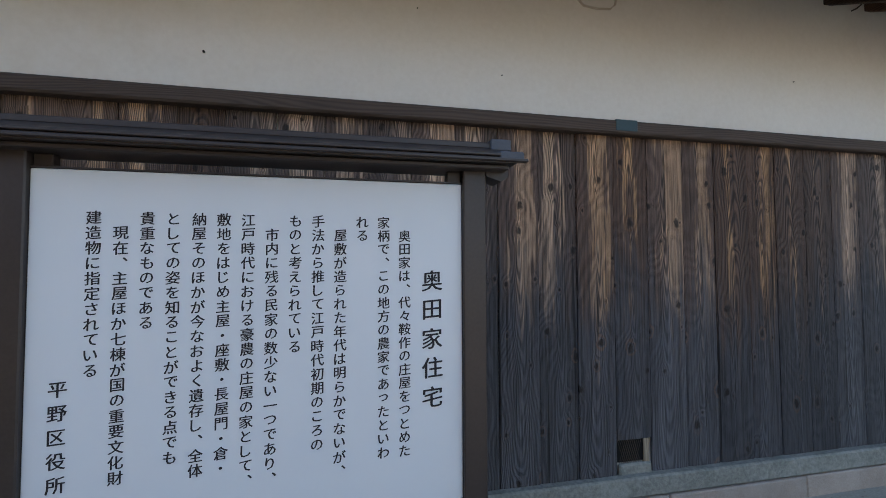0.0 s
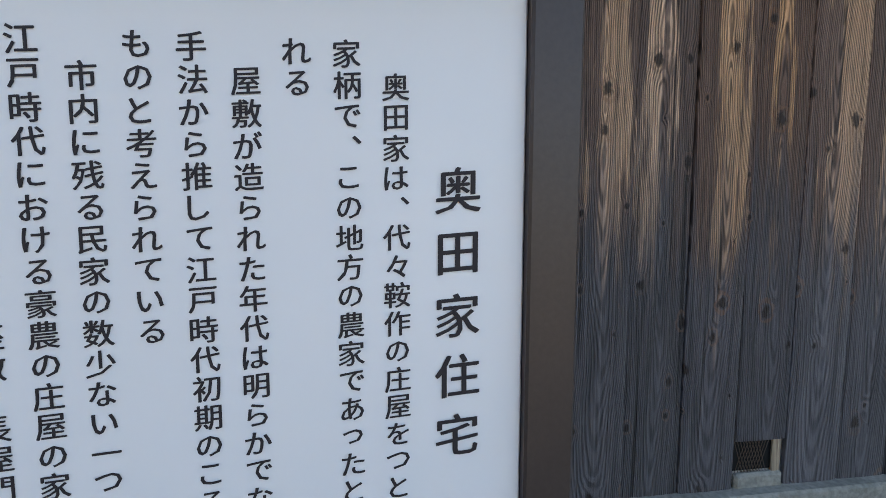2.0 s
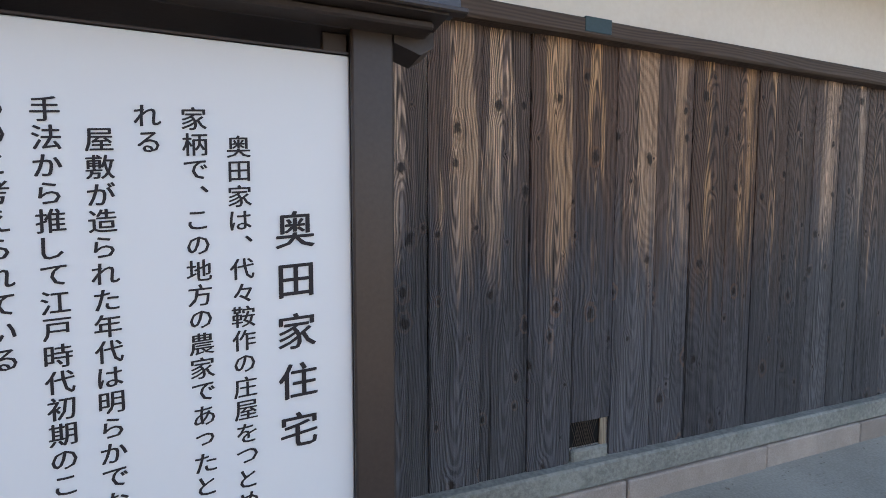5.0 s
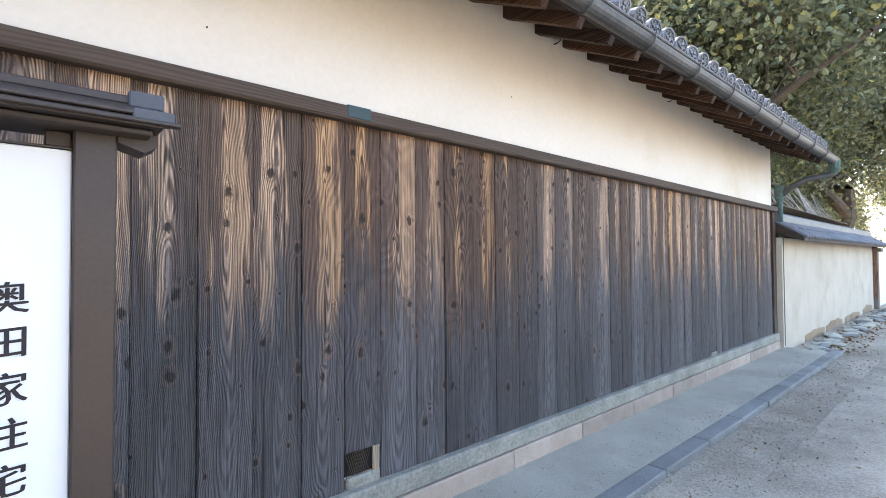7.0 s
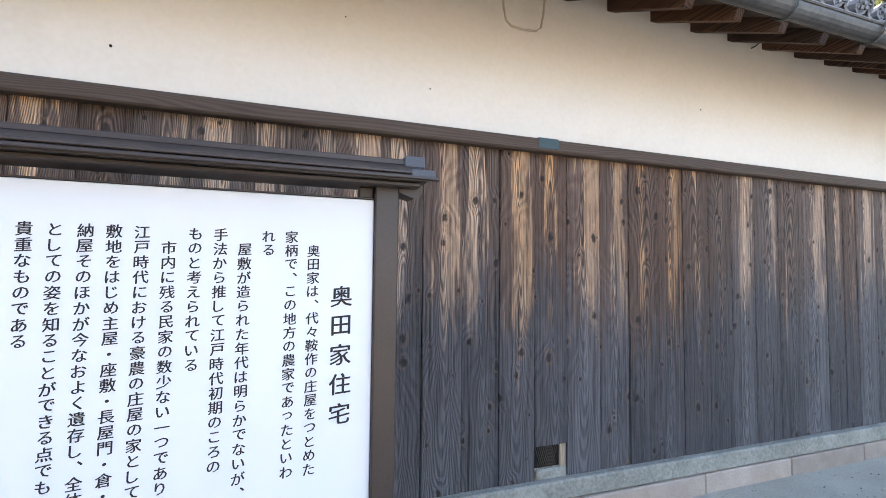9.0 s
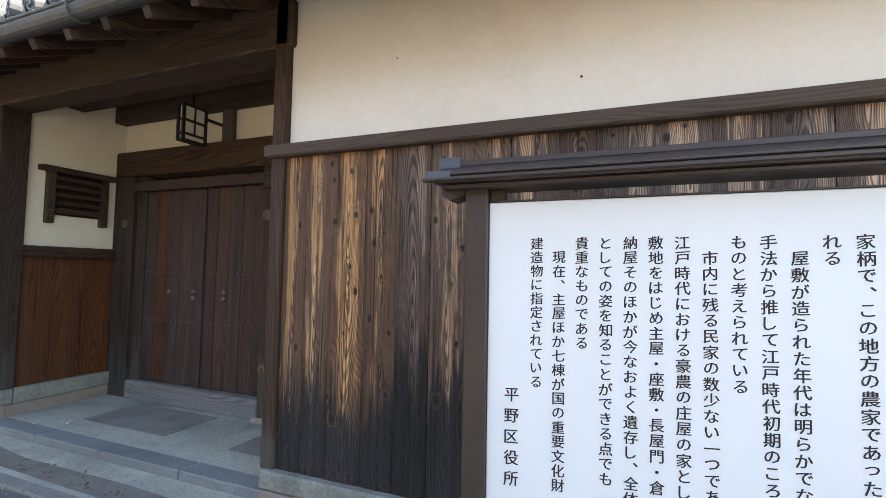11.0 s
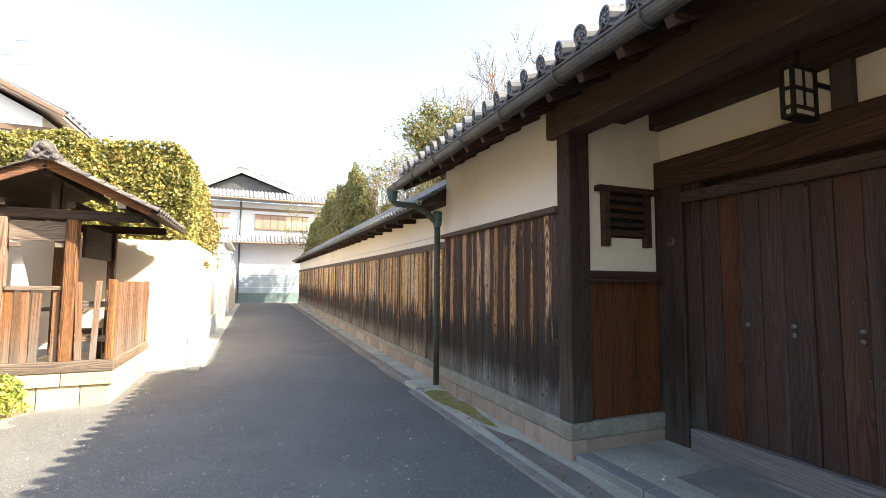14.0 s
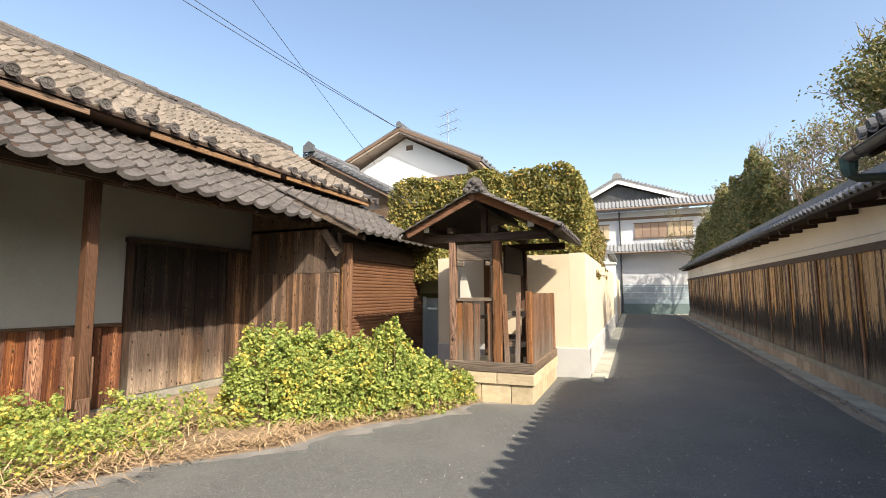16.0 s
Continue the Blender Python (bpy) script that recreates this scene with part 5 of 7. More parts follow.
# rubble edge at its foot
rub = thing("stone_edging", (15, 2.4, -0.1), "row of rough flat edging stones with dead leaves", "stones")
def stone_mesh(seed, material):
    r = random.Random(seed)
    b = bmesh.new()
    bmesh.ops.create_icosphere(b, subdivisions=1, radius=0.5)
    for v in b.verts:
        v.co *= r.uniform(0.8, 1.15)
        v.co.z *= 0.5
    return mesh_of(b, "stone", material)
stones = [stone_mesh(k, M_BLUESTONE if k % 2 else M_CONC) for k in range(5)]
for k in range(46):
    x = 11.0 + k * 0.25
    share("stone", stones[k % 5], pose(x, 2.2 + random.uniform(-0.14, 0.2), rise(x) + 0.02, random.uniform(-8, 8), random.uniform(-8, 8), random.uniform(0, 360)) @ Matrix.Diagonal((random.uniform(0.3, 0.5), random.uniform(0.25, 0.4), random.uniform(0.15, 0.3), 1)), rub)
# broken roof lattice and a ruined shed behind the east wall
ruin = thing("ruined_shed", (15, 4.5, 0), "collapsed shed roof with slipping laths behind the wall", "shed")
for k in range(5):
    part("post", box(11.6 + 2.6 * k, 11.75 + 2.6 * k, 4.6, 4.75, 0, 3.2, 0.006), M_OLDWOOD, ruin)
part("wall", box(11.5, 22, 4.8, 4.9, 0, 3.1, 0.0), M_PLASTER_DIM, ruin)
part("plate", box(11.4, 22.2, 4.5, 4.7, 3.05, 3.25, 0.01), M_BEAM, ruin)
lath = mesh_of(beam((0, 0, 0), (0, 0.75, 1.0), 0.05, 0.022), "lath", M_LATH)
for k in range(44):
    x = 11.2 + 0.19 * k
    share("lath", lath, pose(x, 3.0, 2.5, random.uniform(-8, 8), random.uniform(4, 26), random.uniform(-6, 6) - (22 if 18 < k < 30 else 0)), ruin)
for k in range(4):
    part("batten", beam((11.3, 3.25 + 0.35 * k, 2.7 + 0.19 * k), (18.8, 3.25 + 0.35 * k, 2.62 + 0.19 * k), 0.05, 0.03), M_OLDWOOD_X, ruin)

# ---- street shrine ----
SX0, SX1, SY0, SY1 = -13.2, -10.8, -3.62, -2.13
sg = rise(-11)
shrine = thing("wayside_shrine", (-12, -2.9, sg), "small open timber shrine on a yellow stone base", "shrine")
base = part("stone_core", box(SX0 + 0.05, SX1 - 0.05, SY0 + 0.05, SY1 - 0.05, sg - 0.05, 0.44, 0.0), M_YSTONE, shrine)
blk = mesh_of(box(-0.5, 0.5, -0.06, 0.06, 0.0, 1.0, 0.012), "stone_block", M_YSTONE)
def course(z0, z1, widths, out):
    for axis in ("front", "side"):
        lo, hi = (SY0, SY1) if axis == "front" else (SX0, SX1)
        p = hi + out
        k = 0
        while p > lo + 0.1:
            w = min(widths[k % len(widths)], p - lo + out)
            c = p - w / 2
            m = pose(SX1 - 0.06 + out, c, z0, 0, 0, 90) if axis == "front" else pose(c, SY1 - 0.06 + out, z0)
            share("stone_block", blk, m @ Matrix.Diagonal((w - 0.012, 1, z1 - z0 - 0.008, 1)), shrine)
            p -= w
            k += 1
course(sg - 0.04, 0.26, (0.36, 0.5, 0.42), 0.0)
course(0.26, 0.44, (0.62, 0.8, 0.55), 0.03)
part("ground_sill", box(SX1 - 0.11, SX1 + 0.03, SY0 - 0.02, SY1 + 0.03, 0.44, 0.60, 0.01), M_OLDWOOD_Y, shrine)
part("ground_sill", box(SX0, SX1 - 0.112, SY1 - 0.1, SY1 + 0.028, 0.44, 0.595, 0.01), M_OLDWOOD_X, shrine)
for px, py, w in ((SX1 - 0.06, -3.50, 0.12), (SX1 - 0.06, -2.70, 0.14), (SX0 + 0.3, -3.50, 0.12), (SX0 + 0.3, -2.70, 0.12)):
    part("post", box(px - w / 2, px + w / 2, py - w / 2, py + w / 2, 0.60 if px > -12 else 0.44, 2.62, 0.008), M_OLDWOOD, shrine)
part("tie_beam", box(SX1 - 0.12, SX1 + 0.0, -4.05, -1.85, 2.62, 2.76, 0.01), M_BEAM_Y, shrine)
part("tie_beam", box(SX0 + 0.24, SX0 + 0.36, -4.05, -1.85, 2.62, 2.76, 0.01), M_BEAM_Y, shrine)
for yy in (-3.5, -2.7):
    part("wall_plate", box(SX0 + 0.1, SX1 + 0.1, yy - 0.055, yy + 0.055, 2.765, 2.87, 0.008), M_BEAM, shrine)
for yy in (-3.86, -2.05):
    part("purlin", box(SX0, SX1 + 0.28, yy - 0.05, yy + 0.05, 2.78, 2.88, 0.008), M_BEAM, shrine)
    part("purlin_end", box(SX1 + 0.281, SX1 + 0.287, yy - 0.05, yy + 0.05, 2.78, 2.88, 0.0), M_CARD, shrine, "pale painted purlin end")
part("king_post", box(SX1 - 0.11, SX1 - 0.01, -2.97, -2.87, 2.76, 3.2, 0.006), M_BEAM, shrine)
part("ridge_beam", box(SX0, SX1 + 0.3, -2.98, -2.86, 3.18, 3.3, 0.006), M_BEAM, shrine)
part("head_board", box(SX1 - 0.08, SX1 - 0.04, -3.43, -2.78, 2.30, 2.58, 0.006), M_OLDWOOD_Y, shrine)
part("arm_rail", box(SX1 - 0.1, SX1 - 0.02, -3.43, -2.78, 1.60, 1.66, 0.006), M_OLDWOOD_Y, shrine)
for yy, hh in ((-3.36, 0.13), (-2.85, 0.13)):
    part("bracket", box(SX1 - 0.09, SX1 - 0.03, yy - 0.06, yy + 0.06, 2.2, 2.28, 0.01), M_OLDWOOD_Y, shrine)
slat_me = mesh_of(box(-0.5, 0.5, -0.012, 0.012, 0, 1.0, 0.004), "slat", M_OLDWOOD)
def slat(x, y, w, z0, z1, turn=90, lean=0.0, tip=0.0):
    share("slat", slat_me, pose(x, y, z0, 0, 0, turn) @ pose(0, 0, 0, tip, lean, 0) @ Matrix.Diagonal((w, 1, z1 - z0, 1)), shrine)
for k, (yy, w) in enumerate(((-3.385, 0.10), (-3.275, 0.09), (-3.18, 0.10), (-3.08, 0.095), (-2.84, 0.085))):
    slat(SX1 - 0.06, yy, w, 0.60, 1.60 - (0.0, 0.03, 0.01, 0.04, 0.0)[k], 90, (0, 0.6, -0.8, 1.0, 0)[k])
slat(SX1 - 0.05, -2.55, 0.075, 0.6, 1.72, 90, -2.2)
slat(SX1 - 0.05, -2.38, 0.075, 0.6, 1.74, 90, 1.6)
part("corner_post", box(SX1 - 0.1, SX1 + 0.0, SY1 - 0.1, SY1 + 0.0, 0.60, 1.76, 0.012), M_OLDWOOD, shrine)
part("corner_post", box(SX0 + 0.02, SX0 + 0.1, SY1 - 0.09, SY1 + 0.0, 0.595, 1.74, 0.012), M_OLDWOOD, shrine)
for zz in (0.85, 1.35):
    part("cross_rail", box(SX1 - 0.13, SX1 - 0.095, -2.63, SY1 - 0.1, zz, zz + 0.09, 0.006), M_OLDWOOD_Y, shrine)
    part("cross_rail", box(SX0 + 0.1, SX1 - 0.1, SY1 - 0.105, SY1 - 0.065, zz, zz + 0.09, 0.006), M_OLDWOOD_X, shrine)
n = 17
for k in range(n):
    w = (SX1 - SX0 - 0.2) / n
    slat(SX0 + 0.1 + w * (k + 0.5), SY1 - 0.045, w - 0.008, 0.595, 1.73 + random.uniform(-0.01, 0.01), 0)
part("hanging_board", box(SX0 + 0.36, SX1 - 0.6, -2.74, -2.70, 2.1, 2.6, 0.0), M_BEAM, shrine)
# shelf and stool inside
part("shelf", box(SX0 + 0.36, SX1 - 1.1, -3.44, -2.8, 1.25, 1.30, 0.006), M_OLDWOOD_Y, shrine)
part("stool", box(SX1 - 0.75, SX1 - 0.35, -2.95, -2.45, 0.95, 1.0, 0.006), M_OLDWOOD_Y, shrine)
for dx in (-0.72, -0.40):
    for yy in (-2.93, -2.49):
        part("stool_leg", box(SX1 + dx, SX1 + dx + 0.05, yy, yy + 0.05, 0.45, 0.95, 0.004), M_OLDWOOD, shrine)
sheet = part("hanging_cloth", prism([(-3.46, 1.66), (-3.25, 1.66), (-3.30, 1.86), (-3.36, 2.1), (-3.46, 2.2)], 0, SX1 - 0.3, SX1 - 0.296), M_CARD, shrine, "white cloth or sheet hung inside")

# its roof
RXa, RXb, RYl, RYr, RYm = SX0 + 0.1, SX1 + 0.42, -4.3, -1.55, -2.92
part("barge_board", beam((RXb - 0.02, RYl + 0.12, 2.74), (RXb - 0.02, RYm, 3.33), 0.03, 0.13), M_BARGE, shrine, "reddish barge board")
part("barge_board", beam((RXb - 0.02, RYr - 0.12, 2.74), (RXb - 0.02, RYm, 3.33), 0.03, 0.13), M_BARGE, shrine, "reddish barge board")
for ya in (RYl, RYr):
    s = 1 if ya > RYm else -1
    o = bmesh.new()
    vs = []
    for k in range(7):
        f = k / 6
        y = ya + (RYm - ya) * f
        z = 2.72 + (3.40 - 2.72) * (f ** 1.12)
        vs.append((y, z))
    part("roof_deck", prism(vs + [(y, z - 0.04) for y, z in vs[::-1]], 0, RXa, RXb - 0.04), M_BEAM, shrine)
    tiled(shrine, RXa, RXb + 0.02, ya - 0.0 * s, 2.73, RYm, 3.40, 0.2, 0.19, M_TILE_OLD, uneven=0.004, keep=150, name="roof_tile")
part("ridge", prism([(RYm - 0.11, 3.36), (RYm - 0.11, 3.44), (RYm - 0.06, 3.50), (RYm + 0.06, 3.50), (RYm + 0.11, 3.44), (RYm + 0.11, 3.36)], 0, RXa, RXb), M_TILE_OLD, shrine)
orn = bmesh.new()
prism([(RYm - 0.19, 3.33), (RYm - 0.20, 3.42), (RYm - 0.13, 3.50), (RYm - 0.10, 3.58), (RYm, 3.63), (RYm + 0.10, 3.58), (RYm + 0.13, 3.50), (RYm + 0.20, 3.42), (RYm + 0.19, 3.33), (RYm + 0.08, 3.36), (RYm - 0.08, 3.36)], 0, RXb, RXb + 0.07, orn)
for yy, zz, r in ((-0.13, 3.40, 0.05), (0.13, 3.40, 0.05), (0, 3.54, 0.055), (-0.07, 3.47, 0.035), (0.07, 3.47, 0.035)):
    tube([(RXb + 0.06, RYm + yy, zz), (RXb + 0.10, RYm + yy, zz), (RXb + 0.115, RYm + yy, zz)], [r, r * 0.9, r * 0.45], 10, orn)
part("ridge_ornament", orn, M_TILE_OLD, shrine, "scrolled grey ridge-end tile")

# ---- cream boundary wall ----
cw = sloped("wall_cream", -28.5, -13.5, -1.85, -1.52, -0.1, 2.58, M_CREAM)
tagged(cw, "sunlit cream-rendered garden wall", "wall", kind="structure")
cw2 = part("wall_cream_1", box(-13.75, -13.5, -4.9, -1.853, -0.1, 2.57, 0.0), M_CREAM)
tagged(cw2, "sunlit cream-rendered garden wall", "wall", kind="structure")
cb = thing("wall_base", (-20, -1.5, 0), "pale grey rendered base of the cream wall", "wall", kind="structure")
sloped("base_band", -28.5, -13.48, -1.6, -1.475, -0.1, 0.58, M_GREYRENDER, cb)
part("base_band", box(-13.6, -13.45, -4.9, -1.475, -0.1, 0.575, 0.006), M_GREYRENDER, cb)
step = part("doorstep", box(-13.9, -13.1, -1.47, -1.2, -0.05, 0.03, 0.015), M_CONC)
tagged(step, "low concrete slab at the wall's corner", "slab")
strips = strip("pavement_3", -40, -13.5, -1.47, -1.15, 0.006, M_CONC, 0.6)
tagged(strips, "narrow concrete edge along the cream wall", "pavement", kind="structure")
pier = thing("wall_pier", (-29, -1.7, 0), "white gate pier in the garden wall", "pier", kind="structure")
part("pier", box(-29.3, -28.52, -2.0, -1.42, 0, 3.2, 0.01), M_WHITE, pier)
part("cap", box(-29.4, -28.45, -2.1, -1.35, 3.2, 3.3, 0.01), M_GREYRENDER, pier)
gt = thing("louvred_gate", (-30.3, -1.7, 0.1), "pale grey louvred metal gate in the wall", "gate")
for k in range(20):
    part("slat", box(-31.6, -29.31, -1.72, -1.68, 0.3 + 0.1 * k, 0.375 + 0.1 * k, 0.0), M_GREYRENDER, gt)
part("gate_frame", box(-31.7, -29.3, -1.8, -1.73, 0.15, 2.4, 0.0), M_DADO, gt)
cw3 = sloped("wall_cream_2", -40, -31.7, -1.85, -1.52, -0.1, 2.45, M_CREAM)
tagged(cw3, "cream garden wall beyond the gate", "wall", kind="structure")


# ---- old house across the lane ----
HX0, HX1 = -15.6, 1.5
YD, YS, XR = -8.3, -5.9, -10.97
house = thing("old_house", (-6, -9, 0), "old timber house with weathered boards and tiled roofs", "house")
# this first wall's plaster has the eave shade in its colour
part("wall", box(XR - 0.1, HX1, YD - 0.2, YD, -0.05, 4.3, 0.0), M_DIMWALL, house, "grey plaster wall, eave shade darkened into its colour")
part("wall", box(XR - 0.2, XR - 0.05, YD, YS - 0.05, -0.05, 3.1, 0.0), M_GREYBOARD, house)
part("wall", box(HX0, XR - 0.2, YS - 2.4, YS - 2.2, -0.05, 4.3, 0.0), M_GREYBOARD, house)
part("wall", box(HX1 - 0.2, HX1, -13, YD - 0.2, -0.05, 4.3, 0.0), M_PLASTER_DIM, house)
part("wall", box(HX0, HX1, -13.6, -13.4, -0.05, 4.3, 0.0), M_PLASTER_DIM, house)
part("wall", box(HX0, HX0 + 0.2, -13.4, YS - 0.05, -0.05, 4.3, 0.0), M_GREYBOARD, house)


def boards(parent, lo, hi, fix, z0, z1, material, along, width=0.17):
    """Upright boards of uneven width, side by side."""
    me = mesh_of(box(-0.5, 0.5, -0.011, 0.011, 0.0, z1 - z0, 0.003), "board", material)
    p = lo
    while p < hi - 0.02:
        w = min(random.uniform(width * 0.8, width * 1.25), hi - p)
        off = random.uniform(-0.004, 0.004)
        m = pose(p + w / 2, fix + off, z0) if along == "x" else pose(fix + off, p + w / 2, z0, 0, 0, 90)
        share("board", me, m @ pose(0, 0, 0, 0, random.uniform(-0.15, 0.15), 0) @ Matrix.Diagonal((w - 0.006, 1, 1, 1)), parent)
        p += w


part("wall", prism([(-8.28, 3.02), (-8.28, 4.3), (-5.95, 3.15), (-5.95, 3.02)], 0, XR - 0.2, XR - 0.05), M_GREYBOARD, house)
boards(house, YD, YS - 0.02, XR - 0.035, 0.0, 2.15, M_BROWNPLANK, "y", 0.19)
boards(house, YD, YS - 0.02, XR - 0.037, 2.16, 3.05, M_BROWNPLANK, "y", 0.24)
boards(house, -8.32, HX1, YD + 0.02, 0.0, 1.24, M_REDBOARD, "x", 0.2)
part("sill_rail", box(-8.30, HX1, YD + 0.0, YD + 0.06, 1.245, 1.29, 0.006), M_LEDGE, house)
part("lintel", box(XR, -8.3, YD + 0.0, YD + 0.07, 2.6, 2.68, 0.006), M_BEAM, house)
part("sill", box(XR, -8.4, YD + 0.0, YD + 0.16, -0.03, 0.09, 0.01), M_PLINTH, house)
# the boards' colour holds the eave shade above and the sun below
od = thing("plank_door", (-9.5, YD + 0.03, 0.1), "tall plank doors, eave shade and sunlit foot painted in", "door")
boards(od, -10.35, -8.42, YD + 0.03, 0.1, 2.6, M_DOOR_OLD, "x", 0.24)
part("door_jamb", box(-8.42, -8.32, YD, YD + 0.08, 0.0, 2.6, 0.006), M_POST, od)
part("door_jamb", box(-10.46, -10.36, YD, YD + 0.08, 0.0, 2.6, 0.006), M_POST, od)
boards(house, XR, -10.47, YD + 0.025, 0.05, 2.6, M_BROWNPLANK, "x", 0.2)

vp = thing("veranda_post", (-7.0, -6.98, 0), "weathered square post with a bleached foot", "post")
part("post", box(-7.07, -6.93, -7.05, -6.91, 0.38, 3.2, 0.008), M_VPOST, vp, at=(-7.0, -6.98, -0.6))
part("foot", box(-7.085, -6.915, -7.065, -6.895, -0.05, 0.46, 0.008), M_OLDWOOD, vp, "bleached repaired foot", at=(-6.9, -6.98, -1.5))
part("splint", box(-6.915, -6.86, -7.03, -6.97, 0.35, 0.98, 0.006), M_OLDWOOD, vp)
part("splint", box(-7.14, -7.086, -7.03, -6.97, 0.4, 0.95, 0.006), M_OLDWOOD, vp)
for px in (-3.4, 0.2):
    copy_thing(vp, Matrix.Translation((px, -6.98, 0)))
part("plate_beam", box(XR - 0.1, HX1, -7.06, -6.9, 3.2, 3.34, 0.008), M_BEAM, house)

# lower roof, western part further out over the shutter
lroof = thing("roof_3", (-8, -7, 3), "weathered grey pantile pent roof with a ragged eave", "roof", kind="structure")
ZL, ZW = 3.16, 2.93
part("roof_deck", prism([(-6.22, ZL - 0.01), (-6.22, ZL + 0.04), (-8.28, 4.44), (-8.28, 4.37)], 0, -10.9, HX1 + 0.3), M_BEAM, lroof)
part("roof_deck", prism([(-5.42, ZW - 0.01), (-5.42, ZW + 0.04), (-8.28, 4.4), (-8.28, 4.32)], 0, HX0 - 0.2, -10.58), M_BEAM, lroof)
part("eave_board", box(-10.5, HX1 + 0.2, -6.42, -6.38, ZL - 0.05, ZL + 0.03, 0.004), M_BEAM, lroof)
part("barge_board", beam((-10.56, -5.27, ZW - 0.05), (-10.56, -6.75, ZW + 0.66), 0.05, 0.15), M_OLDWOOD_Y, lroof, "grey weathered barge board")
part("beam_end", beam((-10.86, -6.24, 3.0), (-10.86, -5.88, 2.50), 0.12, 0.15, 0.01), M_OLDWOOD_Y, lroof, "sawn beam end under the roof's verge")
eave_t = wave_tile(0.345, 0.30, M_TILE_OLD, "roof_tile", lip=0.018, amp=0.045, t=0.036, pan=True)
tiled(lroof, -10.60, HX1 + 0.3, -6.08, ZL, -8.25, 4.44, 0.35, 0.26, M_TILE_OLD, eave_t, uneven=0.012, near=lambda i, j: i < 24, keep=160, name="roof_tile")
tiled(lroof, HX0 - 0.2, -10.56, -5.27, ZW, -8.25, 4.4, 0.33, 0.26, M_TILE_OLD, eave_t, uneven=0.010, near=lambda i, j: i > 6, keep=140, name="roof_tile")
part("rafter", beam((-11.0, -5.4, ZW - 0.1), (-11.0, -6.2, ZW + 0.15), 0.08, 0.1), M_BEAM_Y, lroof)
for k in range(17):
    part("rafter", beam((-10.4 + 0.7 * k, -6.2, ZL - 0.1), (-10.4 + 0.7 * k, -8.25, ZL + 1.1), 0.06, 0.08), M_BEAM_Y, lroof)

# upper wall and main roof
part("upper_wall", box(HX0 + 0.4, HX1, -8.4, -8.2, 3.95, 4.8, 0.0), M_BEAM, house, "dark boarded wall between the roofs")
for fa, fb2, dz in ((-14.6, -11.2, 0.0), (-11.0, -8.1, -0.02), (-7.2, -3.9, 0.0), (-3.8, HX1 + 0.4, 0.01)):
    part("fascia", box(fa, fb2, -7.56, -7.52, 4.24 + dz, 4.33 + dz, 0.004), M_FASCIA, house, "bare tan fascia board length")
mroof = thing("roof_4", (-7, -9, 4.4), "old sun-tanned tile roof, uneven, with round eave discs", "roof", kind="structure")
UY, UZ, RY, RZ = -7.46, 4.40, -11.0, 6.45
part("roof_deck", prism([(UY - 0.03, UZ - 0.06), (UY - 0.03, UZ), (RY, RZ), (-14.6, UZ), (-14.6, UZ - 0.06), (RY, RZ - 0.12)], 0, -14.9, HX1 + 0.5), M_BEAM, mroof)
part("soffit", box(-14.8, HX1 + 0.4, -8.25, -7.57, 4.33, 4.36, 0.0), M_SOFFIT, mroof)
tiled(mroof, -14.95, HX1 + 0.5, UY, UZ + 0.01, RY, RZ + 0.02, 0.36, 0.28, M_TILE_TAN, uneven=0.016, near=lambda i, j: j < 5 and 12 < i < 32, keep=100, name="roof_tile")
disc2 = disc_tile(0.082, 0.20, M_TILE_OLD, "eave_disc")
k = 0
x = -14.9
while x < HX1 + 0.4:
    k += 1
    if k % 9 not in (3, 4, 7) or x > -8.3:
        share("eave_disc", disc2, pose(x + random.uniform(-0.02, 0.02), UY + 0.05, UZ + 0.05 + random.uniform(-0.015, 0.015), 12, random.uniform(0, 90), 180 + random.uniform(-8, 8)), mroof)
    x += 0.36
slab_me = mesh_of(box(-0.5, 0.5, -0.5, 0.5, 0.0, 0.05, 0.012), "ridge_course", M_TILE_OLD)
for k in range(5):
    x = -15.3 + 0.03 * k
    while x < HX1 + 0.3:
        w = random.uniform(0.32, 0.55)
        if k < 3 or random.random() > 0.12:
            share("ridge_course", slab_me, pose(x + w / 2, RY + random.uniform(-0.02, 0.02), RZ - 0.12 + 0.055 * k + random.uniform(-0.008, 0.008), 0, random.uniform(-1.6, 1.6), random.uniform(-2, 2)) @ Matrix.Diagonal((w - 0.012, 0.44 - 0.06 * k, 1, 1)), mroof)
        x += w
rcap = mesh_of(tube([(-0.16, 0, 0), (0.16, 0, 0)], [0.085, 0.075], 8), "ridge_tile", M_TILE_OLD)
x = -15.2
while x < HX1 + 0.3:
    share("ridge_tile", rcap, pose(x, RY + random.uniform(-0.02, 0.02), RZ + 0.17 + random.uniform(-0.015, 0.015), 0, random.uniform(-3, 3), random.uniform(-3, 3)), mroof)
    x += 0.3
tw = bmesh.new()
for k in range(22):
    bx = -5.6 - random.uniform(0, 0.6)
    p = Vector((bx, -9.2 + random.uniform(-0.4, 0.4), 5.45))
    tube([p, p + Vector((random.uniform(-0.12, 0.12), random.uniform(-0.1, 0.1), random.uniform(0.15, 0.4)))], [0.006, 0.002], 4, tw)
tagged(part("roof_weed", tw, M_STRAW), "dry weed stalks growing on the old roof", "weeds", kind="stuff")

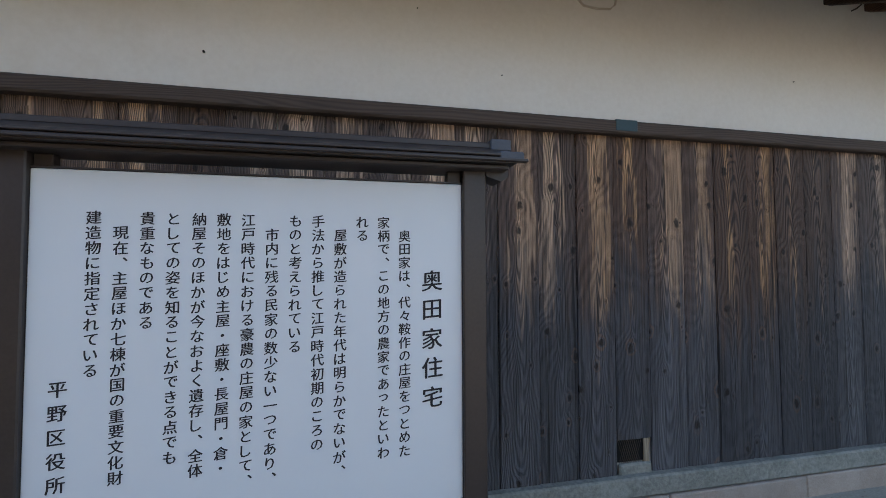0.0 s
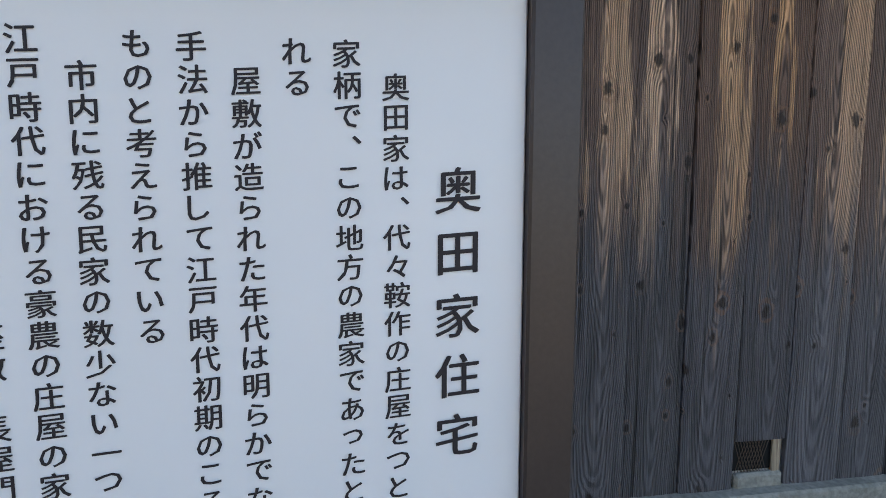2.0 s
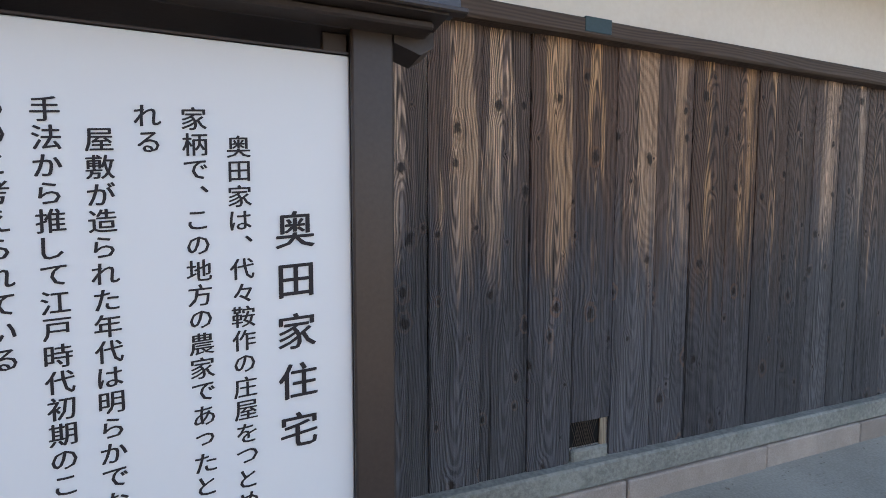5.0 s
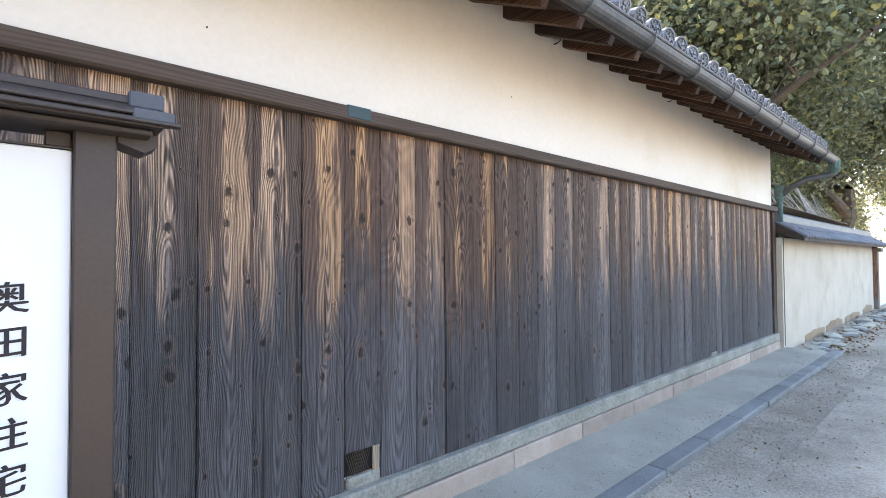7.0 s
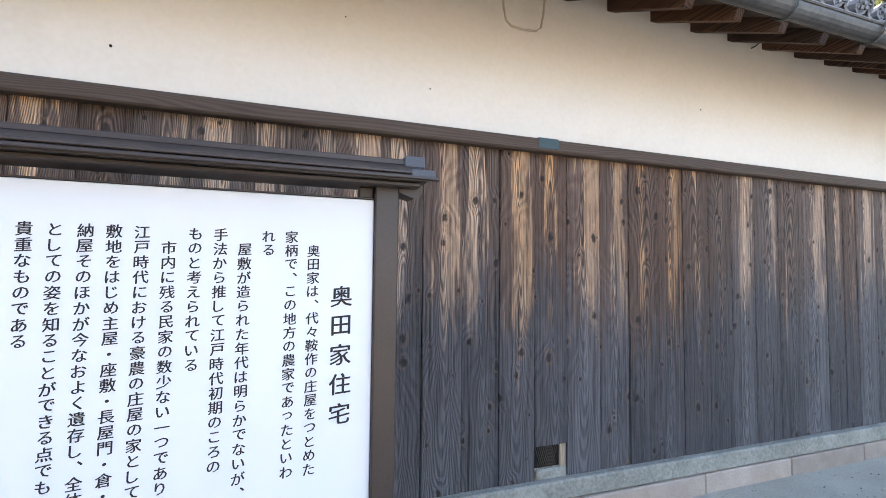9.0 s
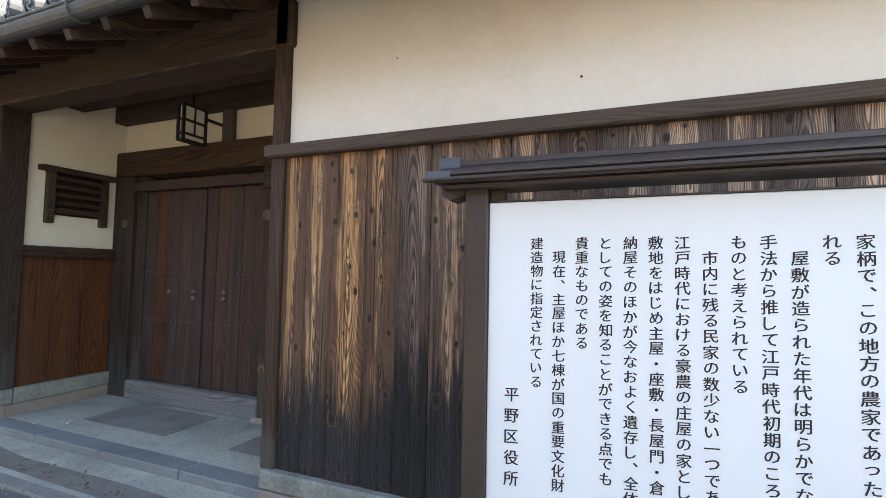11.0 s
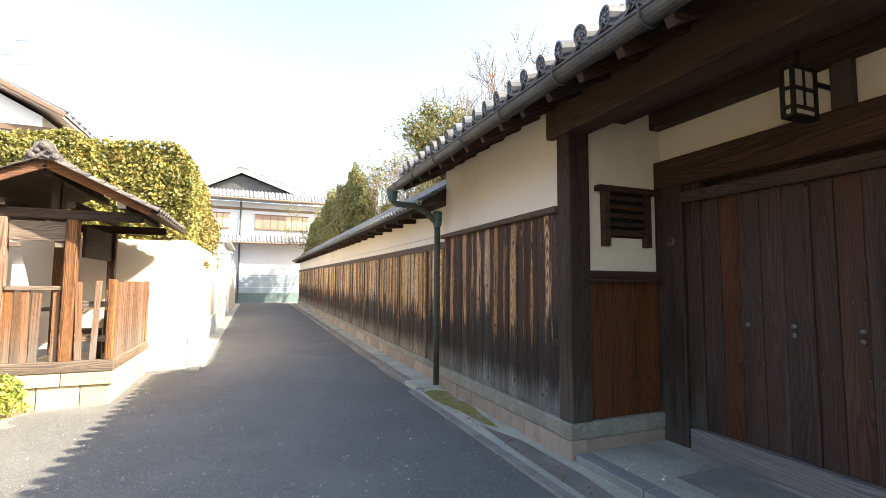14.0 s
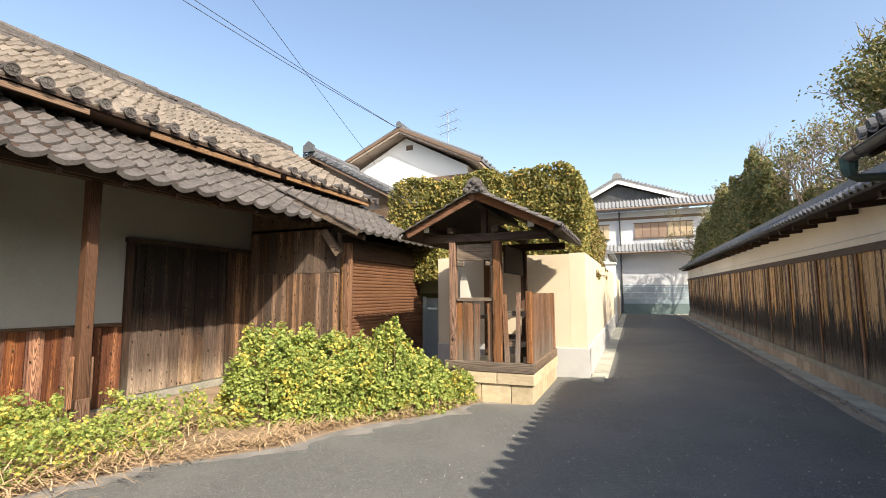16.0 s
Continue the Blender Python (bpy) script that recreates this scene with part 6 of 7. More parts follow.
# shutter bay
sh = thing("roller_shutter", (-12.9, YS, 0), "closed brown roller shutter under the pent roof", "shutter")
lam = bmesh.new()
SXA, SXB = -14.75, -11.3
prof = []
zz = 0.0
while zz < 2.42:
    prof += [(YS, zz), (YS + 0.013, zz + 0.012), (YS + 0.016, zz + 0.035), (YS + 0.013, zz + 0.058), (YS, zz + 0.068)]
    zz += 0.072
prism(prof + [(YS - 0.02, zz), (YS - 0.02, 0.0)], 0, SXA, SXB, lam)
part("curtain", lam, M_SHUTTER, sh)
part("box", box(SXA - 0.1, SXB + 0.1, YS - 0.02, YS + 0.06, 2.43, 2.75, 0.006), M_BEAM, sh)
part("guide", box(SXB, SXB + 0.07, YS - 0.01, YS + 0.05, 0, 2.43, 0.004), M_POST, sh)
part("guide", box(SXA - 0.16, SXA, YS - 0.01, YS + 0.07, 0, 2.43, 0.004), M_POST, sh)
boards(house, XR - 0.27, XR + 0.02, YS - 0.0, 0.0, 2.45, M_TANPLANK, "x", 0.12)
part("shutter_post", box(-11.23, -11.08, YS - 0.05, YS + 0.09, 0.0, 2.75, 0.008), M_OLDWOOD, house)
part("shutter_head", box(SXA - 0.2, -11.0, YS - 0.25, YS - 0.02, 2.76, 2.9, 0.006), M_BEAM, house)
lampbox = thing("awning_light", (-14.9, -5.45, 2.55), "dull yellowish light fitting under the eave", "lamp")
part("housing", box(-15.35, -14.85, -5.62, -5.48, 2.50, 2.60, 0.02), M_PAPER, lampbox)
part("hanger", box(-15.12, -15.08, -5.56, -5.54, 2.60, 2.84, 0.0), M_POST, lampbox)
bp = thing("sheet_gate", (-14.9, -5.2, 0), "blue-grey sheet-metal gate panel between house and wall", "gate")
part("sheet", box(-14.72, -14.68, -5.85, -4.9, 0.0, 2.15, 0.004), M_BLUEPANEL, bp)
part("stile", box(-14.675, -14.64, -5.84, -5.74, 0.0, 2.2, 0.004), M_BLUEPANEL, bp)
tagged(part("wall_cream_3", box(-15.4, -14.74, -5.9, -4.6, -0.05, 2.9, 0.0), M_CREAM), "cream rendered wall behind the sheet gate", "wall", kind="structure")

# ---- white gabled house behind the hedge ----
wh = thing("white_house", (-22, -9, 0), "white two-storey house with a dark tiled gable roof", "house")
part("wall", prism([(-11.7, 0), (-11.7, 7.2), (-9.4, 8.4), (-6.6, 6.9), (-6.6, 0)], 0, -30, -20.6), M_WHITE, wh)
part("roof", prism([(-12.4, 7.3), (-12.4, 7.42), (-9.4, 8.75), (-5.85, 6.98), (-5.85, 6.86), (-9.4, 8.6)], 0, -30.5, -20.0), M_TILE, wh, "dark tiled gable roof")
part("soffit", prism([(-12.35, 7.18), (-12.35, 7.3), (-9.4, 8.6), (-5.9, 6.86), (-5.9, 6.76), (-9.4, 8.47)], 0, -30.4, -20.02), M_SOFFIT_PALE, wh)
part("barge_board", beam((-20.0, -12.4, 7.30), (-20.0, -9.4, 8.62), 0.04, 0.12), M_SOFFIT, wh)
part("barge_board", beam((-20.0, -5.85, 6.86), (-20.0, -9.4, 8.62), 0.04, 0.12), M_SOFFIT, wh)
part("ridge", tube([(-30.4, -9.4, 8.8), (-19.95, -9.4, 8.8)], 0.13, 10), M_TILE, wh)
part("gable_vent", box(-20.6, -20.56, -9.35, -9.05, 7.85, 8.05, 0.0), M_SOFFIT, wh)
part("string_course", box(-20.6, -20.5, -8.5, -5.9, 6.35, 6.55, 0.02), M_SOFFIT, wh)
b = bmesh.new()
for k in range(18):
    tube([(-20.1 - k * 0.55, -5.78, 6.98), (-20.1 - k * 0.55, -9.4, 8.73)], 0.06, 6, b)
part("tile_roll", b, M_TILE, wh)["kind"] = "stuff"
wing = thing("wing_house", (-18.6, -11.5, 0), "lower gabled wing with slate-grey tiles and brown soffit", "house")
part("wall", prism([(-14.2, 0), (-14.2, 5.4), (-11.55, 6.8), (-9.0, 5.45), (-9.0, 0)], 0, -20.2, -17.7), M_SOFFIT_PALE, wing)
part("roof", prism([(-14.9, 5.22), (-14.9, 5.34), (-11.55, 7.05), (-8.25, 5.30), (-8.25, 5.18), (-11.55, 6.92)], 0, -20.25, -17.0), M_TILE, wing)
part("soffit", prism([(-14.85, 5.12), (-14.85, 5.22), (-11.55, 6.92), (-8.3, 5.18), (-8.3, 5.08), (-11.55, 6.80)], 0, -20.2, -17.03), M_SOFFIT, wing)
b = bmesh.new()
for q in range(15):
    f = q / 14
    for ya in (-14.9, -8.25):
        y, z = ya + (-11.55 - ya) * f, 5.32 + 1.73 * f
        tube([(-16.97, y, z), (-17.35, y, z)], 0.085, 7, b)
for k in range(14):
    for ya in (-14.9, -8.25):
        tube([(-17.4 - k * 0.21, ya, 5.36), (-17.4 - k * 0.21, -11.55, 7.09)], 0.05, 6, b)
part("tile_roll", b, M_TILE, wing)["kind"] = "stuff"
part("ridge", tube([(-20.2, -11.55, 7.14), (-16.95, -11.55, 7.14)], 0.12, 10), M_TILE, wing)
part("ridge_ornament", prism([(-11.8, 7.0), (-11.78, 7.25), (-11.55, 7.42), (-11.32, 7.25), (-11.3, 7.0)], 0, -16.98, -16.88), M_TILE, wing)
ant = thing("tv_antenna", (-21, -8.2, 8.0), "thin aluminium television aerial on the roof", "antenna")
part("mast", tube([(-21, -7.6, 7.7), (-21, -7.6, 9.5)], 0.018, 6), M_ALU, ant)
for zz, ln in ((9.4, 1.0), (8.95, 1.1), (8.6, 1.0)):
    part("boom", tube([(-21.3, -7.6 - ln / 2, zz), (-20.8, -7.6 + ln / 2, zz)], 0.012, 5), M_ALU, ant)
    for q in range(5):
        f = q / 4 - 0.5
        part("element", tube([(-21.05 + f * 0.5 - 0.25, -7.6 + f * ln + 0.06, zz), (-21.05 + f * 0.5 + 0.25, -7.6 + f * ln - 0.06, zz)], 0.007, 4), M_ALU, ant)
pole = thing("pole", (-26, -5, 0), "pale slender pole behind the hedge", "pole")
part("shaft", tube([(-26, -5.2, 0), (-26, -5.2, 7.9)], 0.07, 8), M_GREYRENDER, pole)

# ---- pale house at the lane's end ----
FX = -41.5
fh = thing("end_house", (-45, 0, 0.2), "pale two-storey house with grey tiled roofs and shutters", "house")
fb = rise(FX)
part("wall", box(-50, FX, -4.4, 8.0, fb - 0.1, 8.0, 0.0), M_HOUSEWALL, fh)
part("dado", box(FX, FX + 0.06, -4.35, 7.9, 0.95, 2.35, 0.0), M_DADO, fh, "blue-grey boarded dado")
part("dado_foot", box(FX, FX + 0.08, -4.4, 8.0, fb - 0.05, 0.95, 0.0), M_DADO_LOW, fh, "dark green-grey base")
for k in range(3):
    part("dado_rail", box(FX + 0.061, FX + 0.09, -4.35, 7.9, 1.35 + 0.42 * k, 1.385 + 0.42 * k, 0.0), M_HOUSEWALL, fh)
# lower skirt roof and eaves roof
def skirt(z0, z1, out, rolls=0.27):
    part("roof_slope", prism([(FX + out, z0), (FX + out, z0 + 0.1), (FX, z1), (FX, z0)], 1, -4.9, 8.5), M_TILE_PALE, fh, "grey tiled skirt roof")
    b = bmesh.new()
    y = -4.8
    while y < 8.4:
        tube([(FX + out + 0.02, y, z0 + 0.11), (FX, y, z1 + 0.02)], 0.07, 6, b)
        y += rolls
    part("tile_roll", b, M_TILE_PALE, fh)["kind"] = "stuff"
    part("gutter", tube([(FX + out + 0.08, -4.9, z0 - 0.02), (FX + out + 0.08, 8.5, z0 - 0.02)], 0.07, 6), M_SOFFIT, fh)
skirt(4.75, 5.45, 1.0)
skirt(8.1, 8.85, 1.0)
gb = -1.45
part("gable_wall", prism([(gb - 2.9, 8.75), (gb, 10.2), (gb + 4.6, 8.75)], 0, -46, FX - 0.4), M_GUTTER, fh, "dark boarded gable triangle")
part("gable_roof", prism([(gb - 3.4, 8.75), (gb - 3.4, 8.95), (gb, 10.75), (gb + 5.3, 8.85), (gb + 5.3, 8.65), (gb, 10.4)], 0, -46, FX + 0.1), M_TILE_PALE, fh)
part("gable_trim", beam((FX + 0.12, gb - 3.2, 8.72), (FX + 0.12, gb, 10.38), 0.05, 0.24), M_WHITE, fh)
part("gable_trim", beam((FX + 0.12, gb + 5.0, 8.62), (FX + 0.12, gb, 10.38), 0.05, 0.24), M_WHITE, fh)
part("ridge_ornament", prism([(gb - 0.4, 10.65), (gb - 0.3, 11.0), (gb, 11.15), (gb + 0.3, 11.0), (gb + 0.4, 10.65)], 0, FX - 0.1, FX + 0.15), M_TILE_PALE, fh)
b = bmesh.new()
for k in range(22):
    f = k / 21
    for ya, za in ((gb - 3.4, 8.95), (gb + 5.3, 8.85)):
        y, z = ya + (gb - ya) * f, za + (10.75 - za) * f
        tube([(FX + 0.14, y, z + 0.03), (FX - 0.5, y, z + 0.03)], 0.09, 6, b)
part("verge_tiles", b, M_TILE_PALE, fh)["kind"] = "stuff"
part("band", box(FX, FX + 0.05, -4.4, 8.0, 7.35, 7.55, 0.0), M_SOFFIT, fh)
for a, c, kind in ((-3.9, -2.2, 1), (-0.35, 1.9, 0), (1.95, 3.6, 1)):
    w = part("window", box(FX, FX + 0.09, a, c, 5.95, 7.0, 0.0), M_SHUTBEIGE if kind else M_SHUTBROWN, fh, "beige shutters, shut" if kind else "brown louvred shutter, shut")
    part("frame", box(FX + 0.02, FX + 0.11, a - 0.07, c + 0.07, 7.0, 7.08, 0.0), M_SOFFIT, w)
    part("frame", box(FX + 0.02, FX + 0.11, a - 0.07, c + 0.07, 5.87, 5.95, 0.0), M_SOFFIT, w)
    for q in range(1, 4):
        yy = a + (c - a) * q / 4
        part("stile", box(FX + 0.085, FX + 0.105, yy - 0.03, yy + 0.03, 5.95, 7.0, 0.0), M_SOFFIT, w)
part("downpipe", tube([(FX + 0.18, -1.4, 8.0), (FX + 0.15, -1.4, 7.6), (FX + 0.1, -1.4, 0.3)], 0.06, 6), M_GUTTER, fh)
white_end = thing("annex", (-33, -4, 0), "white low building behind the garden wall", "house")
part("wall", box(-39, -31.8, -6, -1.9, 0, 4.0, 0.0), M_WHITE, white_end)
part("roof", prism([(-6.3, 4.0), (-6.3, 4.15), (-4.0, 4.7), (-1.6, 4.15), (-1.6, 4.0)], 0, -39.3, -31.5), M_TILE_PALE, white_end)

# ---- overhead cables ----
cab = thing("cable", (-12, -6, 8), "thin black overhead service cables", "cable")
def wire(a, b, sag, r=0.008):
    a, b = Vector(a), Vector(b)
    pts = [a + (b - a) * (k / 14) - Vector((0, 0, sag * 4 * (k / 14) * (1 - k / 14))) for k in range(15)]
    part("strand", tube(pts, r, 5), M_CABLE, cab)
wire((-20.0, -9.5, 8.68), (4.0, -17.3, 14.2), 0.5, 0.011)
wire((-20.0, -9.46, 8.66), (4.0, -16.0, 13.9), 0.5, 0.011)
wire((-20.4, -10.0, 6.4), (-6.0, -9.2, 11.85), 0.15, 0.008)

# ---- planting ----
def blades(name, pts, size, material, parent=None, flat=0.0, long=1.5, seed=1):
    """Many small folded leaves at the points, each an island of its own."""
    r = np.random.RandomState(seed)
    n = len(pts)
    a = r.normal(size=(n, 3))
    a[:, 2] *= 1.0 - flat
    a /= np.linalg.norm(a, axis=1)[:, None]
    b = np.cross(a, r.normal(size=(n, 3)))
    b /= np.linalg.norm(b, axis=1)[:, None]
    c = np.cross(a, b)
    s = (size * r.uniform(0.6, 1.25, n))[:, None]
    pts = np.asarray(pts)
    v = np.empty((n, 6, 3))
    v[:, 0] = pts - a * s * long * 0.5
    v[:, 1] = pts - a * s * 0.1 + b * s * 0.5 + c * s * 0.12
    v[:, 2] = pts + a * s * long * 0.25 + b * s * 0.36 + c * s * 0.12
    v[:, 3] = pts + a * s * long * 0.5 - c * s * 0.1
    v[:, 4] = pts + a * s * long * 0.25 - b * s * 0.36 + c * s * 0.12
    v[:, 5] = pts - a * s * 0.1 - b * s * 0.5 + c * s * 0.12
    f = np.arange(n)[:, None] * 6
    faces = np.concatenate([f + np.array([0, 1, 2, 3]), f + np.array([0, 3, 4, 5])])
    me = bpy.data.meshes.new(name)
    base = np.array(origin_of(parent))
    me.from_pydata((v.reshape(-1, 3) - base).tolist(), [], faces.tolist())
    me.materials.append(material)
    ob = new(name, me)
    ob.parent = parent
    return ob


def lumps(p, k, amp, seed=0.0):
    return amp * noise.noise(Vector((p[0] * k + seed, p[1] * k - seed, p[2] * k + 2 * seed)))


def tube_into(vs, fs, pts, radii, sides=5):
    base = len(vs)
    for i, p in enumerate(pts):
        d = (pts[min(i + 1, len(pts) - 1)] - pts[max(i - 1, 0)]).normalized()
        ref = Vector((0, 0, 1)) if abs(d.z) < 0.9 else Vector((1, 0, 0))
        u = d.cross(ref).normalized()
        w = d.cross(u)
        for k in range(sides):
            a = k * math.tau / sides
            vs.append(tuple(p + (u * math.cos(a) + w * math.sin(a)) * radii[i]))
    for i in range(len(pts) - 1):
        for k in range(sides):
            q = (k + 1) % sides
            fs.append((base + i * sides + k, base + i * sides + q, base + (i + 1) * sides + q, base + (i + 1) * sides + k))


def limbs(start, way, length, radius, depth, rnd, vs, fs, tips, spread=0.7, up=0.25, taper=0.52):
    """A limb that bends, tapers and forks."""
    pts, d, p = [Vector(start)], Vector(way).normalized(), Vector(start)
    n = 4
    for k in range(n):
        d = (d + Vector((rnd.gauss(0, 0.16), rnd.gauss(0, 0.16), rnd.gauss(0, 0.1) + up * 0.2))).normalized()
        p = p + d * (length / n)
        pts.append(p.copy())
    rr = [radius * (1 - 0.5 * k / n) for k in range(n + 1)]
    tube_into(vs, fs, pts, rr, 6 if radius > 0.05 else 4)
    if depth == 0:
        tips.append((pts[-1], d))
        tips.append((pts[-2], d))
        return
    for k in range(rnd.choice((2, 3, 3))):
        e = (d + Vector((rnd.gauss(0, spread), rnd.gauss(0, spread), rnd.gauss(0, spread * 0.6) + up))).normalized()
        q = pts[rnd.choice((2, 3, 4, 4))]
        limbs(q, e, length * rnd.uniform(0.55, 0.8), max(0.013, radius * taper), depth - 1, rnd, vs, fs, tips, spread, up, taper)


def tree(name, at, label, height, trunk, depth, seed, leaf=None, per_tip=0, size=0.09, cloud=0.35, lean=(0, 0, 1), bark=M_BARK, first=0.38, up=0.25, spread=0.7, taper=0.52):
    rnd = random.Random(seed)
    t = thing(name, at, label, "tree")
    vs, fs, tips = [], [], []
    limbs(Vector(at), lean, height * first, trunk, depth, rnd, vs, fs, tips, spread, up, taper)
    part("trunk", (vs, fs), bark, t)
    if leaf and per_tip:
        r = np.random.RandomState(seed)
        pts = []
        for p, d in tips:
            m = r.normal(size=(per_tip, 3)) * cloud * r.uniform(0.5, 1.2)
            pts.append(m + np.array(p))
        blades("crown", np.concatenate(pts), size, leaf, t, seed=seed)
    return t


# clipped hedge behind the cream wall
def hedge_points(x0, x1, y0, y1, z0, z1, n, seed, shaggy=0.16):
    r = np.random.RandomState(seed)
    out = []
    while len(out) < n:
        face = r.choice(3, p=(0.5, 0.28, 0.22))
        u, w = r.uniform(), r.uniform()
        dep = abs(r.normal()) * 0.14
        if face == 0:
            p = [x1 - dep, y0 + (y1 - y0) * u, z0 + (z1 - z0) * w]
        elif face == 1:
            p = [x0 + (x1 - x0) * u, y0 + (y1 - y0) * w, z1 - dep]
        else:
            p = [x0 + (x1 - x0) * u, y1 - dep, z0 + (z1 - z0) * w]
        # rounded shoulders
        ex = max(0.0, (p[2] - (z1 - 0.5)) / 0.5)
        ey = max(0.0, (p[1] - (y1 - 0.5)) / 0.5)
        ez = max(0.0, (y0 + 0.6 - p[1]) / 0.6)
        if ex > 0 and ey > 0 and ex * ex + ey * ey > 1.0:
            continue
        if ex > 0 and ez > 0 and ex * ex + ez * ez > 1.0:
            continue
        f = lumps(p, 1.3, shaggy, seed) + lumps(p, 3.5, shaggy * 0.5, seed + 3)
        p = [p[0] + f, p[1] + f * 0.6, p[2] + f * 0.9]
        if r.uniform() < 0.04 and face == 1:
            p[2] += r.uniform(0.03, 0.17)
        out.append(p)
    return np.array(out)


hedge = thing("clipped_hedge", (-16.5, -4, 0), "tall clipped hedge, sunlit yellow-green leaves", "hedge")
# solid dark box whose colour stands for shade deep between the leaves
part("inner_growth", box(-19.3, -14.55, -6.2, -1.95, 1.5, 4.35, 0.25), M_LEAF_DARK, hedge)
part("stem", tube([(-16, -4, 0), (-16, -4, 1.6)], [0.12, 0.1], 8), M_BARK, hedge)
blades("leaves", hedge_points(-19.5, -14.2, -6.7, -1.62, 2.0, 4.78, 42000, 3), 0.062, M_LEAF_HEDGE, hedge, seed=5)
bush = thing("shrub", (-19.5, -2.4, 0), "browning shrub leaning over the garden wall", "shrub")
# the shrub too gets a dark filler box as its inner shade
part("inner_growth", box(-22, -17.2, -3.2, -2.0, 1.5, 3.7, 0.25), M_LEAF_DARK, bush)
blades("leaves", hedge_points(-22.4, -16.8, -3.4, -1.55, 2.0, 4.1, 9000, 8, 0.3), 0.075, leaf_mat("browning_leaf", (0.16, 0.13, 0.04), (0.33, 0.24, 0.09), (0.20, 0.20, 0.05), 0.3), bush, seed=9)

# trees over the long wall
tree("evergreen_tree", (-12.7, 5.4, 0.0), "glossy evergreen tree rising over the wall", 5.8, 0.12, 5, 11, M_LEAF_VINE, 170, 0.055, 0.24, first=0.44, up=0.4, spread=0.38)
for px, py, hh, sd in ((-13.6, 6.4, 11.0, 12), (-15.6, 6.8, 11.4, 22), (-19.8, 6.6, 10.6, 21), (-17.6, 6.2, 11.2, 23), (-23.0, 6.0, 10.0, 28), (-27.5, 5.8, 9.6, 29)):
    tagged(tree("bare_tree", (px, py, 0.0), "leafless tree with fine upward twigs", hh, 0.12, 6, sd, bark=M_TWIG, first=0.36, up=0.4, spread=0.55, taper=0.62), group="bare trees behind the wall")
for px, py, hh, sd in ((-13.2, 6.2, 5.6, 18), (-15.0, 6.0, 5.4, 19), (-17.4, 5.9, 6.0, 24), (-18.6, 6.3, 7.4, 26), (-21.0, 6.2, 7.6, 27), (-19.8, 5.6, 6.4, 13), (-22.5, 5.6, 6.6, 14), (-25.0, 5.4, 6.8, 16), (-31.5, 5.4, 7.4, 15), (-35.0, 5.4, 7.4, 17), (-23.5, 6.4, 8.2, 30), (-28.0, 6.2, 8.8, 31), (-38.4, 5.0, 8.4, 34)):
    tagged(tree("garden_tree", (px, py, 0.0), "half-bare garden tree with brownish twigs", hh, 0.12, 5, sd, M_LEAF_VINE, 6, 0.065, 0.2, bark=M_TWIG, first=0.40, up=0.38, spread=0.62, taper=0.6), group="garden trees behind the wall")
mass = thing("vine_clad_tree", (-28, 4.8, 0), "tree smothered in dense hanging vine leaves", "tree")
part("trunk", tube([(-28, 5, 0), (-27.8, 4.9, 3), (-27.5, 4.8, 5.5)], [0.25, 0.2, 0.1], 8), M_BARK, mass)
r = np.random.RandomState(31)
pts = []
for bx, by, bz, sx, sy, sz, cnt in ((-26.5, 4.5, 4.7, 3.0, 0.95, 2.6, 29000), (-31.5, 4.3, 4.8, 3.2, 0.9, 2.5, 21000), (-36.5, 4.1, 4.7, 2.7, 0.85, 2.0, 13000), (-22.0, 5.2, 3.8, 2.4, 1.1, 1.3, 12000)):
    for _ in range(cnt):
        q = r.normal(size=3)
        q /= np.linalg.norm(q)
        f = (1.0 + lumps(q, 2.2, 0.35, bx) + lumps(q, 6.0, 0.16, bx)) * (1.0 - abs(r.normal()) * 0.12)
        pts.append((bx + sx * q[0] * f, by + sy * q[1] * f, bz + sz * q[2] * f))
blades("crown", np.array(pts), 0.085, M_LEAF_VINE, mass, seed=32, long=1.9)
sh2 = thing("shrub", (-36, 4, 0.2), "dense green shrub at the far end of the wall", "shrub")
pts = []
for _ in range(5000):
    q = r.normal(size=3)
    q /= np.linalg.norm(q)
    f = (1.0 + lumps(q, 2.0, 0.3, 7.0)) * r.uniform(0.8, 1.0)
    pts.append((-36.0 + 2.6 * q[0] * f, 3.9 + 0.9 * q[1] * f, 3.6 + 1.2 * q[2] * f))
blades("leaves", np.array(pts), 0.13, M_LEAF_VINE, sh2, seed=33)
part("stem", tube([(-36, 3.9, 0), (-36, 3.9, 3)], [0.08, 0.05], 6), M_BARK, sh2)

# evergreens beyond the east end
for k, (px, py, hh, sd) in enumerate(((15.5, 7.6, 9.0, 41), (20.5, 9.0, 11.0, 42), (26.0, 8.0, 12.0, 43), (33, 10.5, 13.0, 44), (25, 14, 14, 45), (42, 8, 12, 46), (18, 13, 12.0, 49), (50, 4, 12, 50), (14.5, 5.8, 9.5, 51), (21.5, 6.4, 11.5, 52), (30, 5.0, 10, 53), (38, 5.6, 11, 54))):
    tree("evergreen_tree", (px, py, -0.1), "tall dark evergreen tree with sun behind its leaves", hh * 1.7, 0.42, 5, sd, M_LEAF_DARK, 110, 0.12, 0.85, first=0.3, up=0.2, spread=0.85)
low = thing("shrub", (17, 5.6, 0), "dark undergrowth behind the ruined shed", "shrub")
pts = np.random.RandomState(47).uniform((11.2, 5.2, 1.6), (44, 6.8, 5.6), (24000, 3))
blades("leaves", pts, 0.13, M_LEAF_DARK, low, seed=48)
part("stem", tube([(17, 5.6, 0), (17, 5.8, 2.4)], [0.06, 0.04], 6), M_BARK, low)

